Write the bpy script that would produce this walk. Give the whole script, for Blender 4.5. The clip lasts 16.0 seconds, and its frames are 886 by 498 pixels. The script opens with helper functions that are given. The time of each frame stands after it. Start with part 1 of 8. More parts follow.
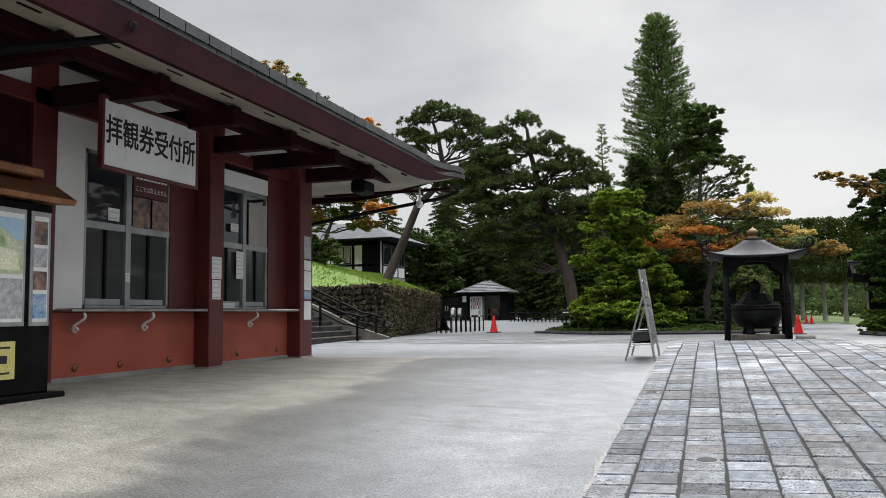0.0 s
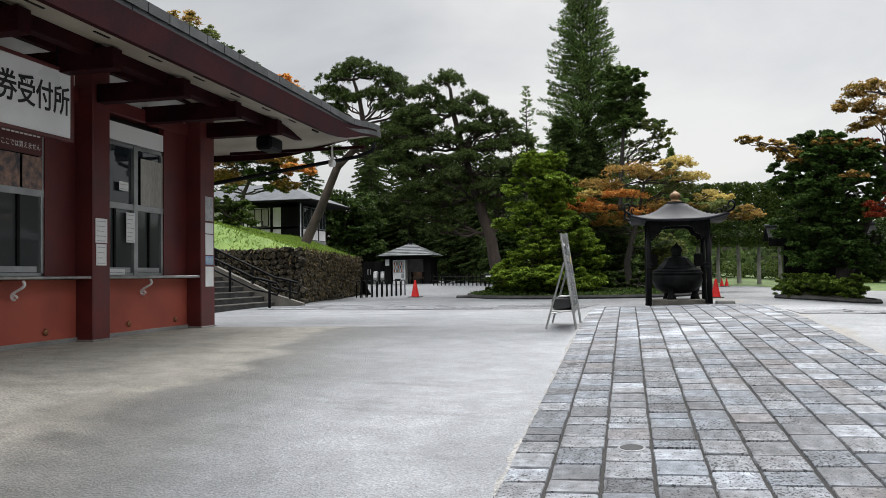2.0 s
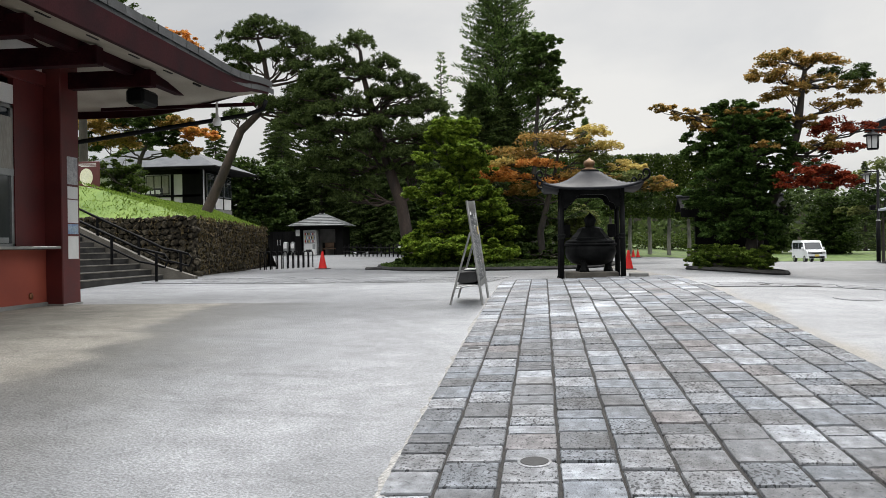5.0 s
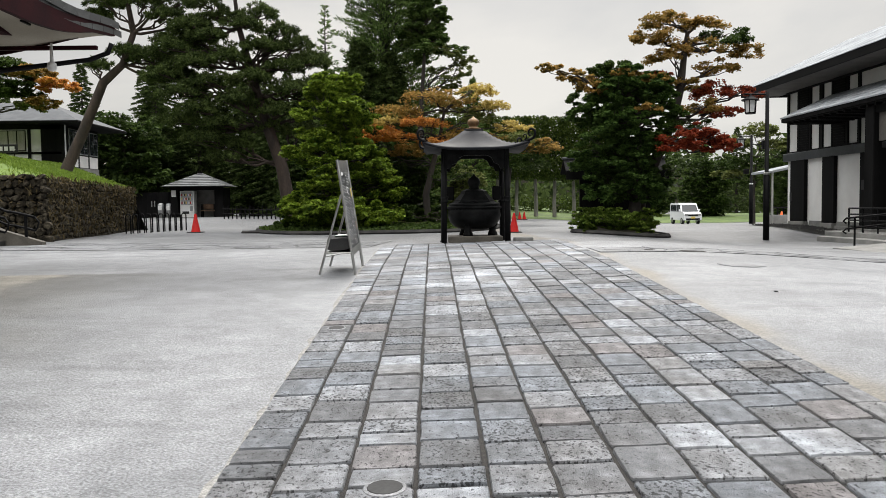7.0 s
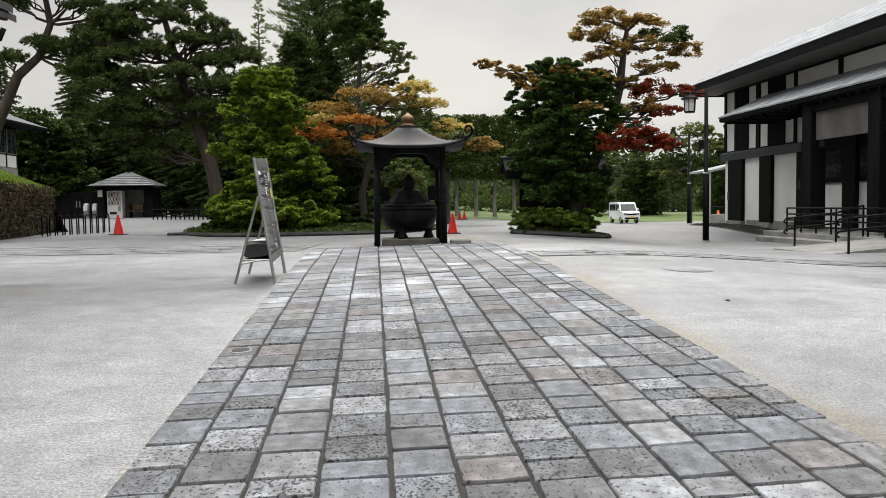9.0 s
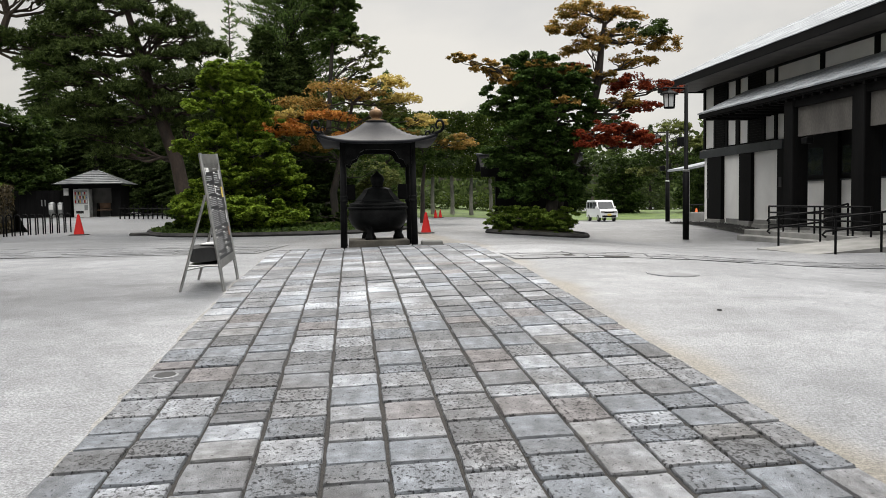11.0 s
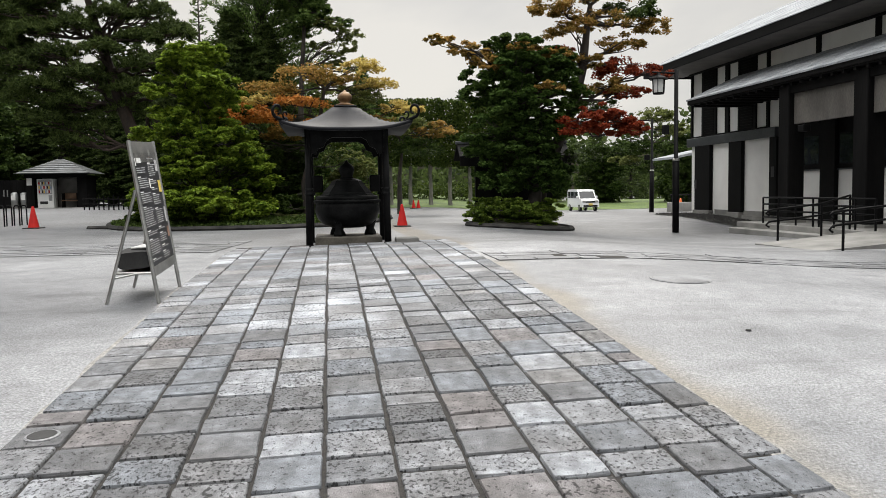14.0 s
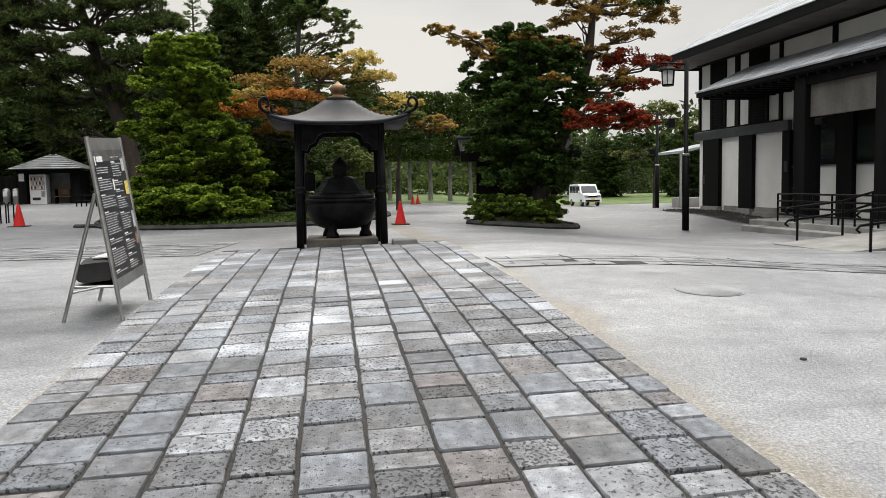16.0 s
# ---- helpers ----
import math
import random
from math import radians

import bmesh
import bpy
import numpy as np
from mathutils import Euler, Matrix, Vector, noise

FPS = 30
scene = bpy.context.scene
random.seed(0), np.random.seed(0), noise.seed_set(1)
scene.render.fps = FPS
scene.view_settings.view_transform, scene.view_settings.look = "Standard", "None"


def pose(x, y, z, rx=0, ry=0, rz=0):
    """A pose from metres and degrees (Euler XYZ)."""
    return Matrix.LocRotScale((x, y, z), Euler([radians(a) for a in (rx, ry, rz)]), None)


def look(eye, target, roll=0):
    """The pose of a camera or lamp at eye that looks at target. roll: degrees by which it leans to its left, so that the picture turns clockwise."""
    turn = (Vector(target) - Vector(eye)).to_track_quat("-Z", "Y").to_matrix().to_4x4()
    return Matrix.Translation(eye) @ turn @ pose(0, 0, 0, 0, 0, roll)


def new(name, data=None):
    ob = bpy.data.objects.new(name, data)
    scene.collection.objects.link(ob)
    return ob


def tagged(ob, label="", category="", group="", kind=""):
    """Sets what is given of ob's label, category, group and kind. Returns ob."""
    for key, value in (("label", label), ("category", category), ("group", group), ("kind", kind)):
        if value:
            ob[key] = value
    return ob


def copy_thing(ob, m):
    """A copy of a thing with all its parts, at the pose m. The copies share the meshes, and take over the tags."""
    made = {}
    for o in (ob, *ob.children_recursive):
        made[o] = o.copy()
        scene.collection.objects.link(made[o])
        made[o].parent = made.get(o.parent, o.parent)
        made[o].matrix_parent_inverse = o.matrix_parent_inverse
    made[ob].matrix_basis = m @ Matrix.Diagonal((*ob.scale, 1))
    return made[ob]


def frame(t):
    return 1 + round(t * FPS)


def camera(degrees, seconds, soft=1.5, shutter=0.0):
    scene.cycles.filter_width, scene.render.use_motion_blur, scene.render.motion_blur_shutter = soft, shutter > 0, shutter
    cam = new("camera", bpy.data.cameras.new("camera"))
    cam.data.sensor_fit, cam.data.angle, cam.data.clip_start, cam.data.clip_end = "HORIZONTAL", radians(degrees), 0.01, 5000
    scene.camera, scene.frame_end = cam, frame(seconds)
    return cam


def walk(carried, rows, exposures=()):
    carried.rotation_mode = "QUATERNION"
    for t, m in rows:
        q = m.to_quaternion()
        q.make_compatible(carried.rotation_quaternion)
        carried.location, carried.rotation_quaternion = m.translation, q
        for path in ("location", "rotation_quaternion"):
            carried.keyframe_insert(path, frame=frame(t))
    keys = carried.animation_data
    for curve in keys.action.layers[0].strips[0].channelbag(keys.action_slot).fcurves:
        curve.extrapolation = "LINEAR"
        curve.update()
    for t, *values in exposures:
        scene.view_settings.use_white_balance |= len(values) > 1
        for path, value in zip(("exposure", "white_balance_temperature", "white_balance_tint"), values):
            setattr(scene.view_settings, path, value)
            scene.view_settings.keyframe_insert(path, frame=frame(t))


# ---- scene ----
cam = camera(58, 16.0, soft=0.5)
PATH = [
    (0, (-1.005, -0.081, 1.628), (-1.631, 1.811, 1.791), -0.71),
    (0.5, (-1.039, 0.194, 1.647), (-1.556, 2.121, 1.781), -0.71),
    (1, (-1.094, 0.412, 1.676), (-1.577, 2.349, 1.785), -0.72),
    (1.5, (-1.101, 0.644, 1.667), (-1.564, 2.587, 1.759), -0.76),
    (2, (-1.068, 0.901, 1.691), (-1.518, 2.849, 1.759), -0.85),
    (2.5, (-1.092, 1.146, 1.685), (-1.536, 3.095, 1.730), -0.85),
    (3, (-1.075, 1.412, 1.677), (-1.509, 3.364, 1.708), -0.88),
    (5.5, (-0.961, 2.544, 1.699), (-1.137, 4.536, 1.669), -0.76),
    (6, (-0.890, 2.847, 1.703), (-0.990, 4.844, 1.641), -0.74),
    (6.5, (-0.807, 3.128, 1.713), (-0.837, 5.126, 1.617), -0.75),
    (7, (-0.819, 3.395, 1.726), (-0.795, 5.392, 1.618), -0.70),
    (7.5, (-0.790, 3.634, 1.735), (-0.706, 5.629, 1.623), -0.71),
    (8, (-0.699, 3.877, 1.763), (-0.564, 5.869, 1.649), -0.80),
    (8.5, (-0.681, 4.081, 1.767), (-0.527, 6.072, 1.653), -0.78),
    (9, (-0.619, 4.312, 1.762), (-0.450, 6.302, 1.650), -0.81),
    (11.5, (-0.358, 5.428, 1.802), (-0.123, 7.411, 1.681), -0.90),
    (12, (-0.328, 5.685, 1.827), (-0.082, 7.666, 1.702), -0.91),
    (12.5, (-0.276, 5.907, 1.847), (-0.020, 7.886, 1.715), -0.96),
    (13, (-0.277, 6.142, 1.850), (-0.014, 8.120, 1.713), -0.98),
    (13.5, (-0.229, 6.358, 1.838), (0.040, 8.335, 1.698), -0.98),
    (14, (-0.161, 6.593, 1.858), (0.113, 8.568, 1.711), -0.96),
    (14.5, (-0.140, 6.842, 1.886), (0.134, 8.817, 1.732), -0.97),
    (15, (-0.072, 7.098, 1.880), (0.203, 9.073, 1.720), -0.99),
    (15.5, (-0.027, 7.338, 1.896), (0.249, 9.313, 1.734), -1.05),
    (16, (-0.031, 7.566, 1.933), (0.243, 9.540, 1.771), -1.08),
]
walk(cam, [(t, look(eye, target, roll)) for t, eye, target, roll in PATH], exposures=[(0.0, -0.01, 6400, 10), (3.0, -0.03, 6430, 10), (5.5, -0.05, 6580, 10), (7.0, -0.06, 6720, 10), (9.0, -0.09, 6780, 10), (16.0, -0.10, 6800, 10)])

# ---- world and sun: an overcast sky, several times brighter overhead than at the horizon ----
SUN_AZ, SUN_EL = radians(12), radians(48)
SUN_DIR = Vector((math.sin(SUN_AZ) * math.cos(SUN_EL), math.cos(SUN_AZ) * math.cos(SUN_EL), math.sin(SUN_EL)))
world = bpy.data.worlds.new("overcast_sky")
scene.world = world
world.use_nodes = True
wn, wl = world.node_tree.nodes, world.node_tree.links
wbg = wn["Background"]
sky = wn.new("ShaderNodeTexSky")
sky.sky_type, sky.sun_disc = "NISHITA", False
sky.sun_elevation, sky.sun_rotation = SUN_EL, SUN_AZ
coord = wn.new("ShaderNodeTexCoord")
stretch = wn.new("ShaderNodeMapping")
stretch.inputs["Scale"].default_value = (1.0, 1.0, 2.6)
cloud = wn.new("ShaderNodeTexNoise")
cloud.inputs["Scale"].default_value, cloud.inputs["Detail"].default_value = 1.5, 7.0
cloud.inputs["Distortion"].default_value = 0.3
ramp = wn.new("ShaderNodeValToRGB")
ramp.color_ramp.elements[0].position, ramp.color_ramp.elements[0].color = 0.38, (5.2, 5.5, 5.95, 1)
ramp.color_ramp.elements[1].position, ramp.color_ramp.elements[1].color = 0.66, (9.4, 9.25, 8.9, 1)
blend = wn.new("ShaderNodeMix")
blend.data_type = "RGBA"
blend.inputs["Factor"].default_value = 0.9
wl.new(coord.outputs["Generated"], stretch.inputs["Vector"])
wl.new(stretch.outputs["Vector"], cloud.inputs["Vector"])
wl.new(cloud.outputs["Fac"], ramp.inputs["Fac"])
wl.new(sky.outputs["Color"], blend.inputs["A"])
wl.new(ramp.outputs["Color"], blend.inputs["B"])
high = wn.new("ShaderNodeSeparateXYZ")
wl.new(coord.outputs["Generated"], high.inputs[0])
lift = wn.new("ShaderNodeMapRange")
lift.inputs["From Min"].default_value, lift.inputs["From Max"].default_value = 0.40, 1.0
lift.inputs["To Min"].default_value, lift.inputs["To Max"].default_value = 1.0, 7.7
wl.new(high.outputs["Z"], lift.inputs["Value"])
zenith = wn.new("ShaderNodeVectorMath")
zenith.operation = "SCALE"
wl.new(blend.outputs["Result"], zenith.inputs[0])
wl.new(lift.outputs["Result"], zenith.inputs["Scale"])
# the veiled sun brightens the cloud round it
toward = wn.new("ShaderNodeVectorMath")
toward.operation = "DOT_PRODUCT"
toward.inputs[1].default_value = (math.sin(radians(9)) * math.cos(radians(13)), math.cos(radians(9)) * math.cos(radians(13)), math.sin(radians(13)))
wl.new(coord.outputs["Generated"], toward.inputs[0])
glow = wn.new("ShaderNodeMapRange")
glow.interpolation_type = "SMOOTHSTEP"
glow.inputs["From Min"].default_value, glow.inputs["From Max"].default_value = 0.84, 1.0
glow.inputs["To Min"].default_value, glow.inputs["To Max"].default_value = 0.90, 1.03
wl.new(toward.outputs["Value"], glow.inputs["Value"])
veil = wn.new("ShaderNodeVectorMath")
veil.operation = "SCALE"
wl.new(zenith.outputs["Vector"], veil.inputs[0])
wl.new(glow.outputs["Result"], veil.inputs["Scale"])
wl.new(veil.outputs["Vector"], wbg.inputs["Color"])
wbg.inputs["Strength"].default_value = 0.092
sun_data = bpy.data.lights.new("sun", "SUN")
sun_data.energy, sun_data.angle, sun_data.color = 1.5, radians(30), (1.0, 0.97, 0.92)
sun = new("sun", sun_data)
sun.matrix_world = look(SUN_DIR * 60, (0, 0, 0))


# ---- materials ----
def material(name, dark, light, scale=3.0, rough=0.7, metal=0.0, bump=0.15, fine=40.0, rand="", vary=0.0, grain=0.25, spec=0.5, stretch_z=1.0):
    """A surface with large patches between two colours, fine grain, relief and, for pieces, a tone of their own."""
    m = bpy.data.materials.new(name)
    m.use_nodes = True
    n, l = m.node_tree.nodes, m.node_tree.links
    p = n["Principled BSDF"]
    tc = n.new("ShaderNodeTexCoord")
    mp = n.new("ShaderNodeMapping")
    mp.inputs["Scale"].default_value = (1, 1, stretch_z)
    l.new(tc.outputs["Object"], mp.inputs["Vector"])
    big = n.new("ShaderNodeTexNoise")
    big.inputs["Scale"].default_value, big.inputs["Detail"].default_value = scale, 5.0
    small = n.new("ShaderNodeTexNoise")
    small.inputs["Scale"].default_value, small.inputs["Detail"].default_value = fine, 3.0
    l.new(mp.outputs["Vector"], big.inputs["Vector"])
    l.new(mp.outputs["Vector"], small.inputs["Vector"])
    cr = n.new("ShaderNodeValToRGB")
    cr.color_ramp.elements[0].position, cr.color_ramp.elements[0].color = 0.32, (*dark, 1)
    cr.color_ramp.elements[1].position, cr.color_ramp.elements[1].color = 0.68, (*light, 1)
    l.new(big.outputs["Fac"], cr.inputs["Fac"])
    gr = n.new("ShaderNodeMapRange")
    gr.inputs["From Min"].default_value, gr.inputs["From Max"].default_value = 0.25, 0.75
    gr.inputs["To Min"].default_value, gr.inputs["To Max"].default_value = 1.0 - grain, 1.0 + grain
    l.new(small.outputs["Fac"], gr.inputs["Value"])
    hsv = n.new("ShaderNodeHueSaturation")
    l.new(cr.outputs["Color"], hsv.inputs["Color"])
    if rand:
        if rand == "object":
            src = n.new("ShaderNodeObjectInfo").outputs["Random"]
        else:
            src = n.new("ShaderNodeNewGeometry").outputs["Random Per Island"]
        rr = n.new("ShaderNodeMapRange")
        rr.inputs["To Min"].default_value, rr.inputs["To Max"].default_value = 1.0 - vary, 1.0 + vary
        l.new(src, rr.inputs["Value"])
        mul = n.new("ShaderNodeMath")
        mul.operation = "MULTIPLY"
        l.new(rr.outputs["Result"], mul.inputs[0])
        l.new(gr.outputs["Result"], mul.inputs[1])
        l.new(mul.outputs[0], hsv.inputs["Value"])
    else:
        l.new(gr.outputs["Result"], hsv.inputs["Value"])
    l.new(hsv.outputs["Color"], p.inputs["Base Color"])
    rg = n.new("ShaderNodeMapRange")
    rg.inputs["To Min"].default_value, rg.inputs["To Max"].default_value = max(rough - 0.12, 0.02), min(rough + 0.12, 1.0)
    l.new(big.outputs["Fac"], rg.inputs["Value"])
    l.new(rg.outputs["Result"], p.inputs["Roughness"])
    p.inputs["Metallic"].default_value = metal
    p.inputs["Specular IOR Level"].default_value = spec
    if bump:
        bp = n.new("ShaderNodeBump")
        bp.inputs["Strength"].default_value, bp.inputs["Distance"].default_value = bump, 0.01
        l.new(small.outputs["Fac"], bp.inputs["Height"])
        l.new(bp.outputs["Normal"], p.inputs["Normal"])
    return m


def leaf_material(name, dark, light, through_light=0.35):
    """Leaves: each its own tone, matt, letting some light through."""
    m = bpy.data.materials.new(name)
    m.use_nodes = True
    n, l = m.node_tree.nodes, m.node_tree.links
    n.remove(n["Principled BSDF"])
    geo = n.new("ShaderNodeNewGeometry")
    tc = n.new("ShaderNodeTexCoord")
    patch = n.new("ShaderNodeTexNoise")
    patch.inputs["Scale"].default_value = 0.9
    l.new(tc.outputs["Object"], patch.inputs["Vector"])
    add = n.new("ShaderNodeMath")
    add.operation = "MULTIPLY_ADD"
    add.inputs[1].default_value = 0.5
    l.new(geo.outputs["Random Per Island"], add.inputs[0])
    half = n.new("ShaderNodeMath")
    half.operation = "MULTIPLY"
    half.inputs[1].default_value = 0.5
    l.new(patch.outputs["Fac"], half.inputs[0])
    l.new(half.outputs[0], add.inputs[2])
    cr = n.new("ShaderNodeValToRGB")
    dark, light = [q * 0.72 for q in dark], [q * 0.76 for q in light]
    cr.color_ramp.elements[0].position, cr.color_ramp.elements[0].color = 0.2, (*dark, 1)
    cr.color_ramp.elements[1].position, cr.color_ramp.elements[1].color = 0.75, (*light, 1)
    l.new(add.outputs[0], cr.inputs["Fac"])
    pr = n.new("ShaderNodeBsdfPrincipled")
    pr.inputs["Roughness"].default_value = 0.6
    pr.inputs["Specular IOR Level"].default_value = 0.1
    tr = n.new("ShaderNodeBsdfTranslucent")
    mx = n.new("ShaderNodeMixShader")
    mx.inputs["Fac"].default_value = through_light
    l.new(cr.outputs["Color"], pr.inputs["Base Color"])
    l.new(cr.outputs["Color"], tr.inputs["Color"])
    l.new(pr.outputs["BSDF"], mx.inputs[1])
    l.new(tr.outputs["BSDF"], mx.inputs[2])
    l.new(mx.outputs["Shader"], n["Material Output"].inputs["Surface"])
    return m


def glass_material(name, tint=(0.02, 0.025, 0.03), rough=0.03):
    m = bpy.data.materials.new(name)
    m.use_nodes = True
    p = m.node_tree.nodes["Principled BSDF"]
    p.inputs["Base Color"].default_value = (*tint, 1)
    p.inputs["Roughness"].default_value = rough
    p.inputs["IOR"].default_value = 1.5
    return m


# asphalt: pale and damp in the open, drier and browner under the long eave, with some eave shade in the tint
ASPHALT = material("damp_asphalt", (0.140, 0.144, 0.152), (0.270, 0.276, 0.286), 0.30, 0.44, 0, 0.9, 55.0, grain=0.6, spec=0.5)
n, l = ASPHALT.node_tree.nodes, ASPHALT.node_tree.links
p = n["Principled BSDF"]
tc = n.new("ShaderNodeTexCoord")
xyz = n.new("ShaderNodeSeparateXYZ")
l.new(tc.outputs["Object"], xyz.inputs[0])
wob = n.new("ShaderNodeTexNoise")
wob.inputs["Scale"].default_value, wob.inputs["Detail"].default_value = 0.5, 6.0
l.new(tc.outputs["Object"], wob.inputs["Vector"])
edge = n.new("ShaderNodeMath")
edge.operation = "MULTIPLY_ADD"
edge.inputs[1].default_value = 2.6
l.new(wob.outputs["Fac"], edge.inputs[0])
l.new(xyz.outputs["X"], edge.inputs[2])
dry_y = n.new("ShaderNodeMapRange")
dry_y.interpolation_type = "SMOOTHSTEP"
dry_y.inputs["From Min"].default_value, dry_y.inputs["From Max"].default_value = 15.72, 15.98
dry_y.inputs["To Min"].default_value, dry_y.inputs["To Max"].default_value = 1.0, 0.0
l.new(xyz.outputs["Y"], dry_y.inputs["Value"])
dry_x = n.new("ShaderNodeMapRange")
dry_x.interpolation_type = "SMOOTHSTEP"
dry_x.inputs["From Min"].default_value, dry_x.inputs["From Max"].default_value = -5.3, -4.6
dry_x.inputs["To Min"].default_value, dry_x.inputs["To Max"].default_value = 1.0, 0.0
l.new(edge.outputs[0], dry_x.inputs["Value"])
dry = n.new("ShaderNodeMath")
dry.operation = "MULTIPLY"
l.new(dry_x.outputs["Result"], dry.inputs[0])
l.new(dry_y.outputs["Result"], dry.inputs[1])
old = p.inputs["Base Color"].links[0].from_socket
tint = n.new("ShaderNodeMix")
tint.data_type, tint.blend_type = "RGBA", "MULTIPLY"
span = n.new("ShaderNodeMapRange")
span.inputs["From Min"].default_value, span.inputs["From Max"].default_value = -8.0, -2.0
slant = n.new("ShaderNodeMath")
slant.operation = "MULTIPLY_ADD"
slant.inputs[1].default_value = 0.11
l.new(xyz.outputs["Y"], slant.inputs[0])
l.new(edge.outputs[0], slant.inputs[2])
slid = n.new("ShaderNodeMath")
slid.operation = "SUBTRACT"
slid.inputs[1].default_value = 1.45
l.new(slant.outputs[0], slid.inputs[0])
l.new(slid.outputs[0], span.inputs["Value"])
# dry brown, then a dark band: damp and eave shade in one colour
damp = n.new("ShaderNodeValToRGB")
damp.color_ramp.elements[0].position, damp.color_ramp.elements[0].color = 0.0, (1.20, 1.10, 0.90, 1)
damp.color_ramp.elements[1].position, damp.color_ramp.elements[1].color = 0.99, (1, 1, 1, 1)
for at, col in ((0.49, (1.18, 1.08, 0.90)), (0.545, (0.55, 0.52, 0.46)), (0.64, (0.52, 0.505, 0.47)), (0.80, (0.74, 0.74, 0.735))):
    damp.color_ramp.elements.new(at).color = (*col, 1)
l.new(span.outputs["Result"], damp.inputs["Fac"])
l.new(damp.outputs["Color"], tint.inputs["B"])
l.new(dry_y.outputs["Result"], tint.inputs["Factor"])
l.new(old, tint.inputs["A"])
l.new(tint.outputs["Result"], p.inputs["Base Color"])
mid = n.new("ShaderNodeTexNoise")
mid.inputs["Scale"].default_value, mid.inputs["Detail"].default_value, mid.inputs["Roughness"].default_value = 2.6, 9.0, 0.68
l.new(tc.outputs["Object"], mid.inputs["Vector"])
midr = n.new("ShaderNodeMapRange")
midr.inputs["From Min"].default_value, midr.inputs["From Max"].default_value = 0.3, 0.7
midr.inputs["To Min"].default_value, midr.inputs["To Max"].default_value = 0.74, 1.26
l.new(mid.outputs["Fac"], midr.inputs["Value"])
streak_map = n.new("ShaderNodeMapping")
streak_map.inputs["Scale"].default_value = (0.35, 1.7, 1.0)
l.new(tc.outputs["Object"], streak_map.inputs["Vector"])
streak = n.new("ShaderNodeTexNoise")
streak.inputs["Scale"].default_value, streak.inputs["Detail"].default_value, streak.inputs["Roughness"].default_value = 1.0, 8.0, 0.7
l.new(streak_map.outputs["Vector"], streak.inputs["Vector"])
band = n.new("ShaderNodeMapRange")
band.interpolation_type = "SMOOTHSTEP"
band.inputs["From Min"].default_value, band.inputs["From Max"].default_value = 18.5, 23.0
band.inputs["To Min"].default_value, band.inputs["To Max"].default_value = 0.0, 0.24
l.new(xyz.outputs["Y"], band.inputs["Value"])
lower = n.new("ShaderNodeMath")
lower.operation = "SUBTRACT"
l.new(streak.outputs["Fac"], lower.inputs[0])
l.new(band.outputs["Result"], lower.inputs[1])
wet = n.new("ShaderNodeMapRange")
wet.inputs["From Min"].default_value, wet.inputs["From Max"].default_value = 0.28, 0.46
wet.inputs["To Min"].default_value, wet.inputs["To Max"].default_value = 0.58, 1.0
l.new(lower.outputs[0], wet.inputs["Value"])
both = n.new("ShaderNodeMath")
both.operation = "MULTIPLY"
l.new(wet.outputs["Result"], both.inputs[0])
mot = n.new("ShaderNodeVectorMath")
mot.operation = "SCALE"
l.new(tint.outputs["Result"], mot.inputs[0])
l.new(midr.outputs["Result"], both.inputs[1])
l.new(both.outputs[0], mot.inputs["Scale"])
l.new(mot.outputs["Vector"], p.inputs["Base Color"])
oldr = p.inputs["Roughness"].links[0].from_socket
drier = n.new("ShaderNodeMath")
drier.operation = "MULTIPLY_ADD"
drier.inputs[1].default_value = 0.4
l.new(dry.outputs[0], drier.inputs[0])
l.new(oldr, drier.inputs[2])
l.new(drier.outputs[0], p.inputs["Roughness"])

# exposed aggregate, and sand washed up beside the paving
agg = n.new("ShaderNodeTexNoise")
agg.inputs["Scale"].default_value, agg.inputs["Detail"].default_value = 140.0, 2.0
l.new(tc.outputs["Object"], agg.inputs["Vector"])
aggr = n.new("ShaderNodeMapRange")
aggr.inputs["From Min"].default_value, aggr.inputs["From Max"].default_value = 0.36, 0.64
aggr.inputs["To Min"].default_value, aggr.inputs["To Max"].default_value = 0.76, 1.24
l.new(agg.outputs["Fac"], aggr.inputs["Value"])
frin = n.new("ShaderNodeMath")
frin.operation = "MULTIPLY_ADD"
frin.inputs[1].default_value = -1.5
l.new(wob.outputs["Fac"], frin.inputs[0])
l.new(xyz.outputs["X"], frin.inputs[2])
fring = n.new("ShaderNodeMapRange")
fring.interpolation_type = "SMOOTHSTEP"
fring.inputs["From Min"].default_value, fring.inputs["From Max"].default_value = 1.15, 1.6
fring.inputs["To Min"].default_value, fring.inputs["To Max"].default_value = 1.0, 0.0
l.new(frin.outputs[0], fring.inputs["Value"])
east = n.new("ShaderNodeMath")
east.operation = "GREATER_THAN"
east.inputs[1].default_value = 1.5
l.new(xyz.outputs["X"], east.inputs[0])
frmul = n.new("ShaderNodeMath")
frmul.operation = "MULTIPLY"
l.new(fring.outputs["Result"], frmul.inputs[0])
l.new(east.outputs[0], frmul.inputs[1])
sand = n.new("ShaderNodeMix")
sand.data_type, sand.blend_type = "RGBA", "MULTIPLY"
sand.inputs["B"].default_value = (0.84, 0.74, 0.58, 1)
l.new(frmul.outputs[0], sand.inputs["Factor"])
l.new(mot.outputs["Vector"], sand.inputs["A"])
spk = n.new("ShaderNodeVectorMath")
spk.operation = "SCALE"
l.new(sand.outputs["Result"], spk.inputs[0])
l.new(aggr.outputs["Result"], spk.inputs["Scale"])
l.new(spk.outputs["Vector"], p.inputs["Base Color"])

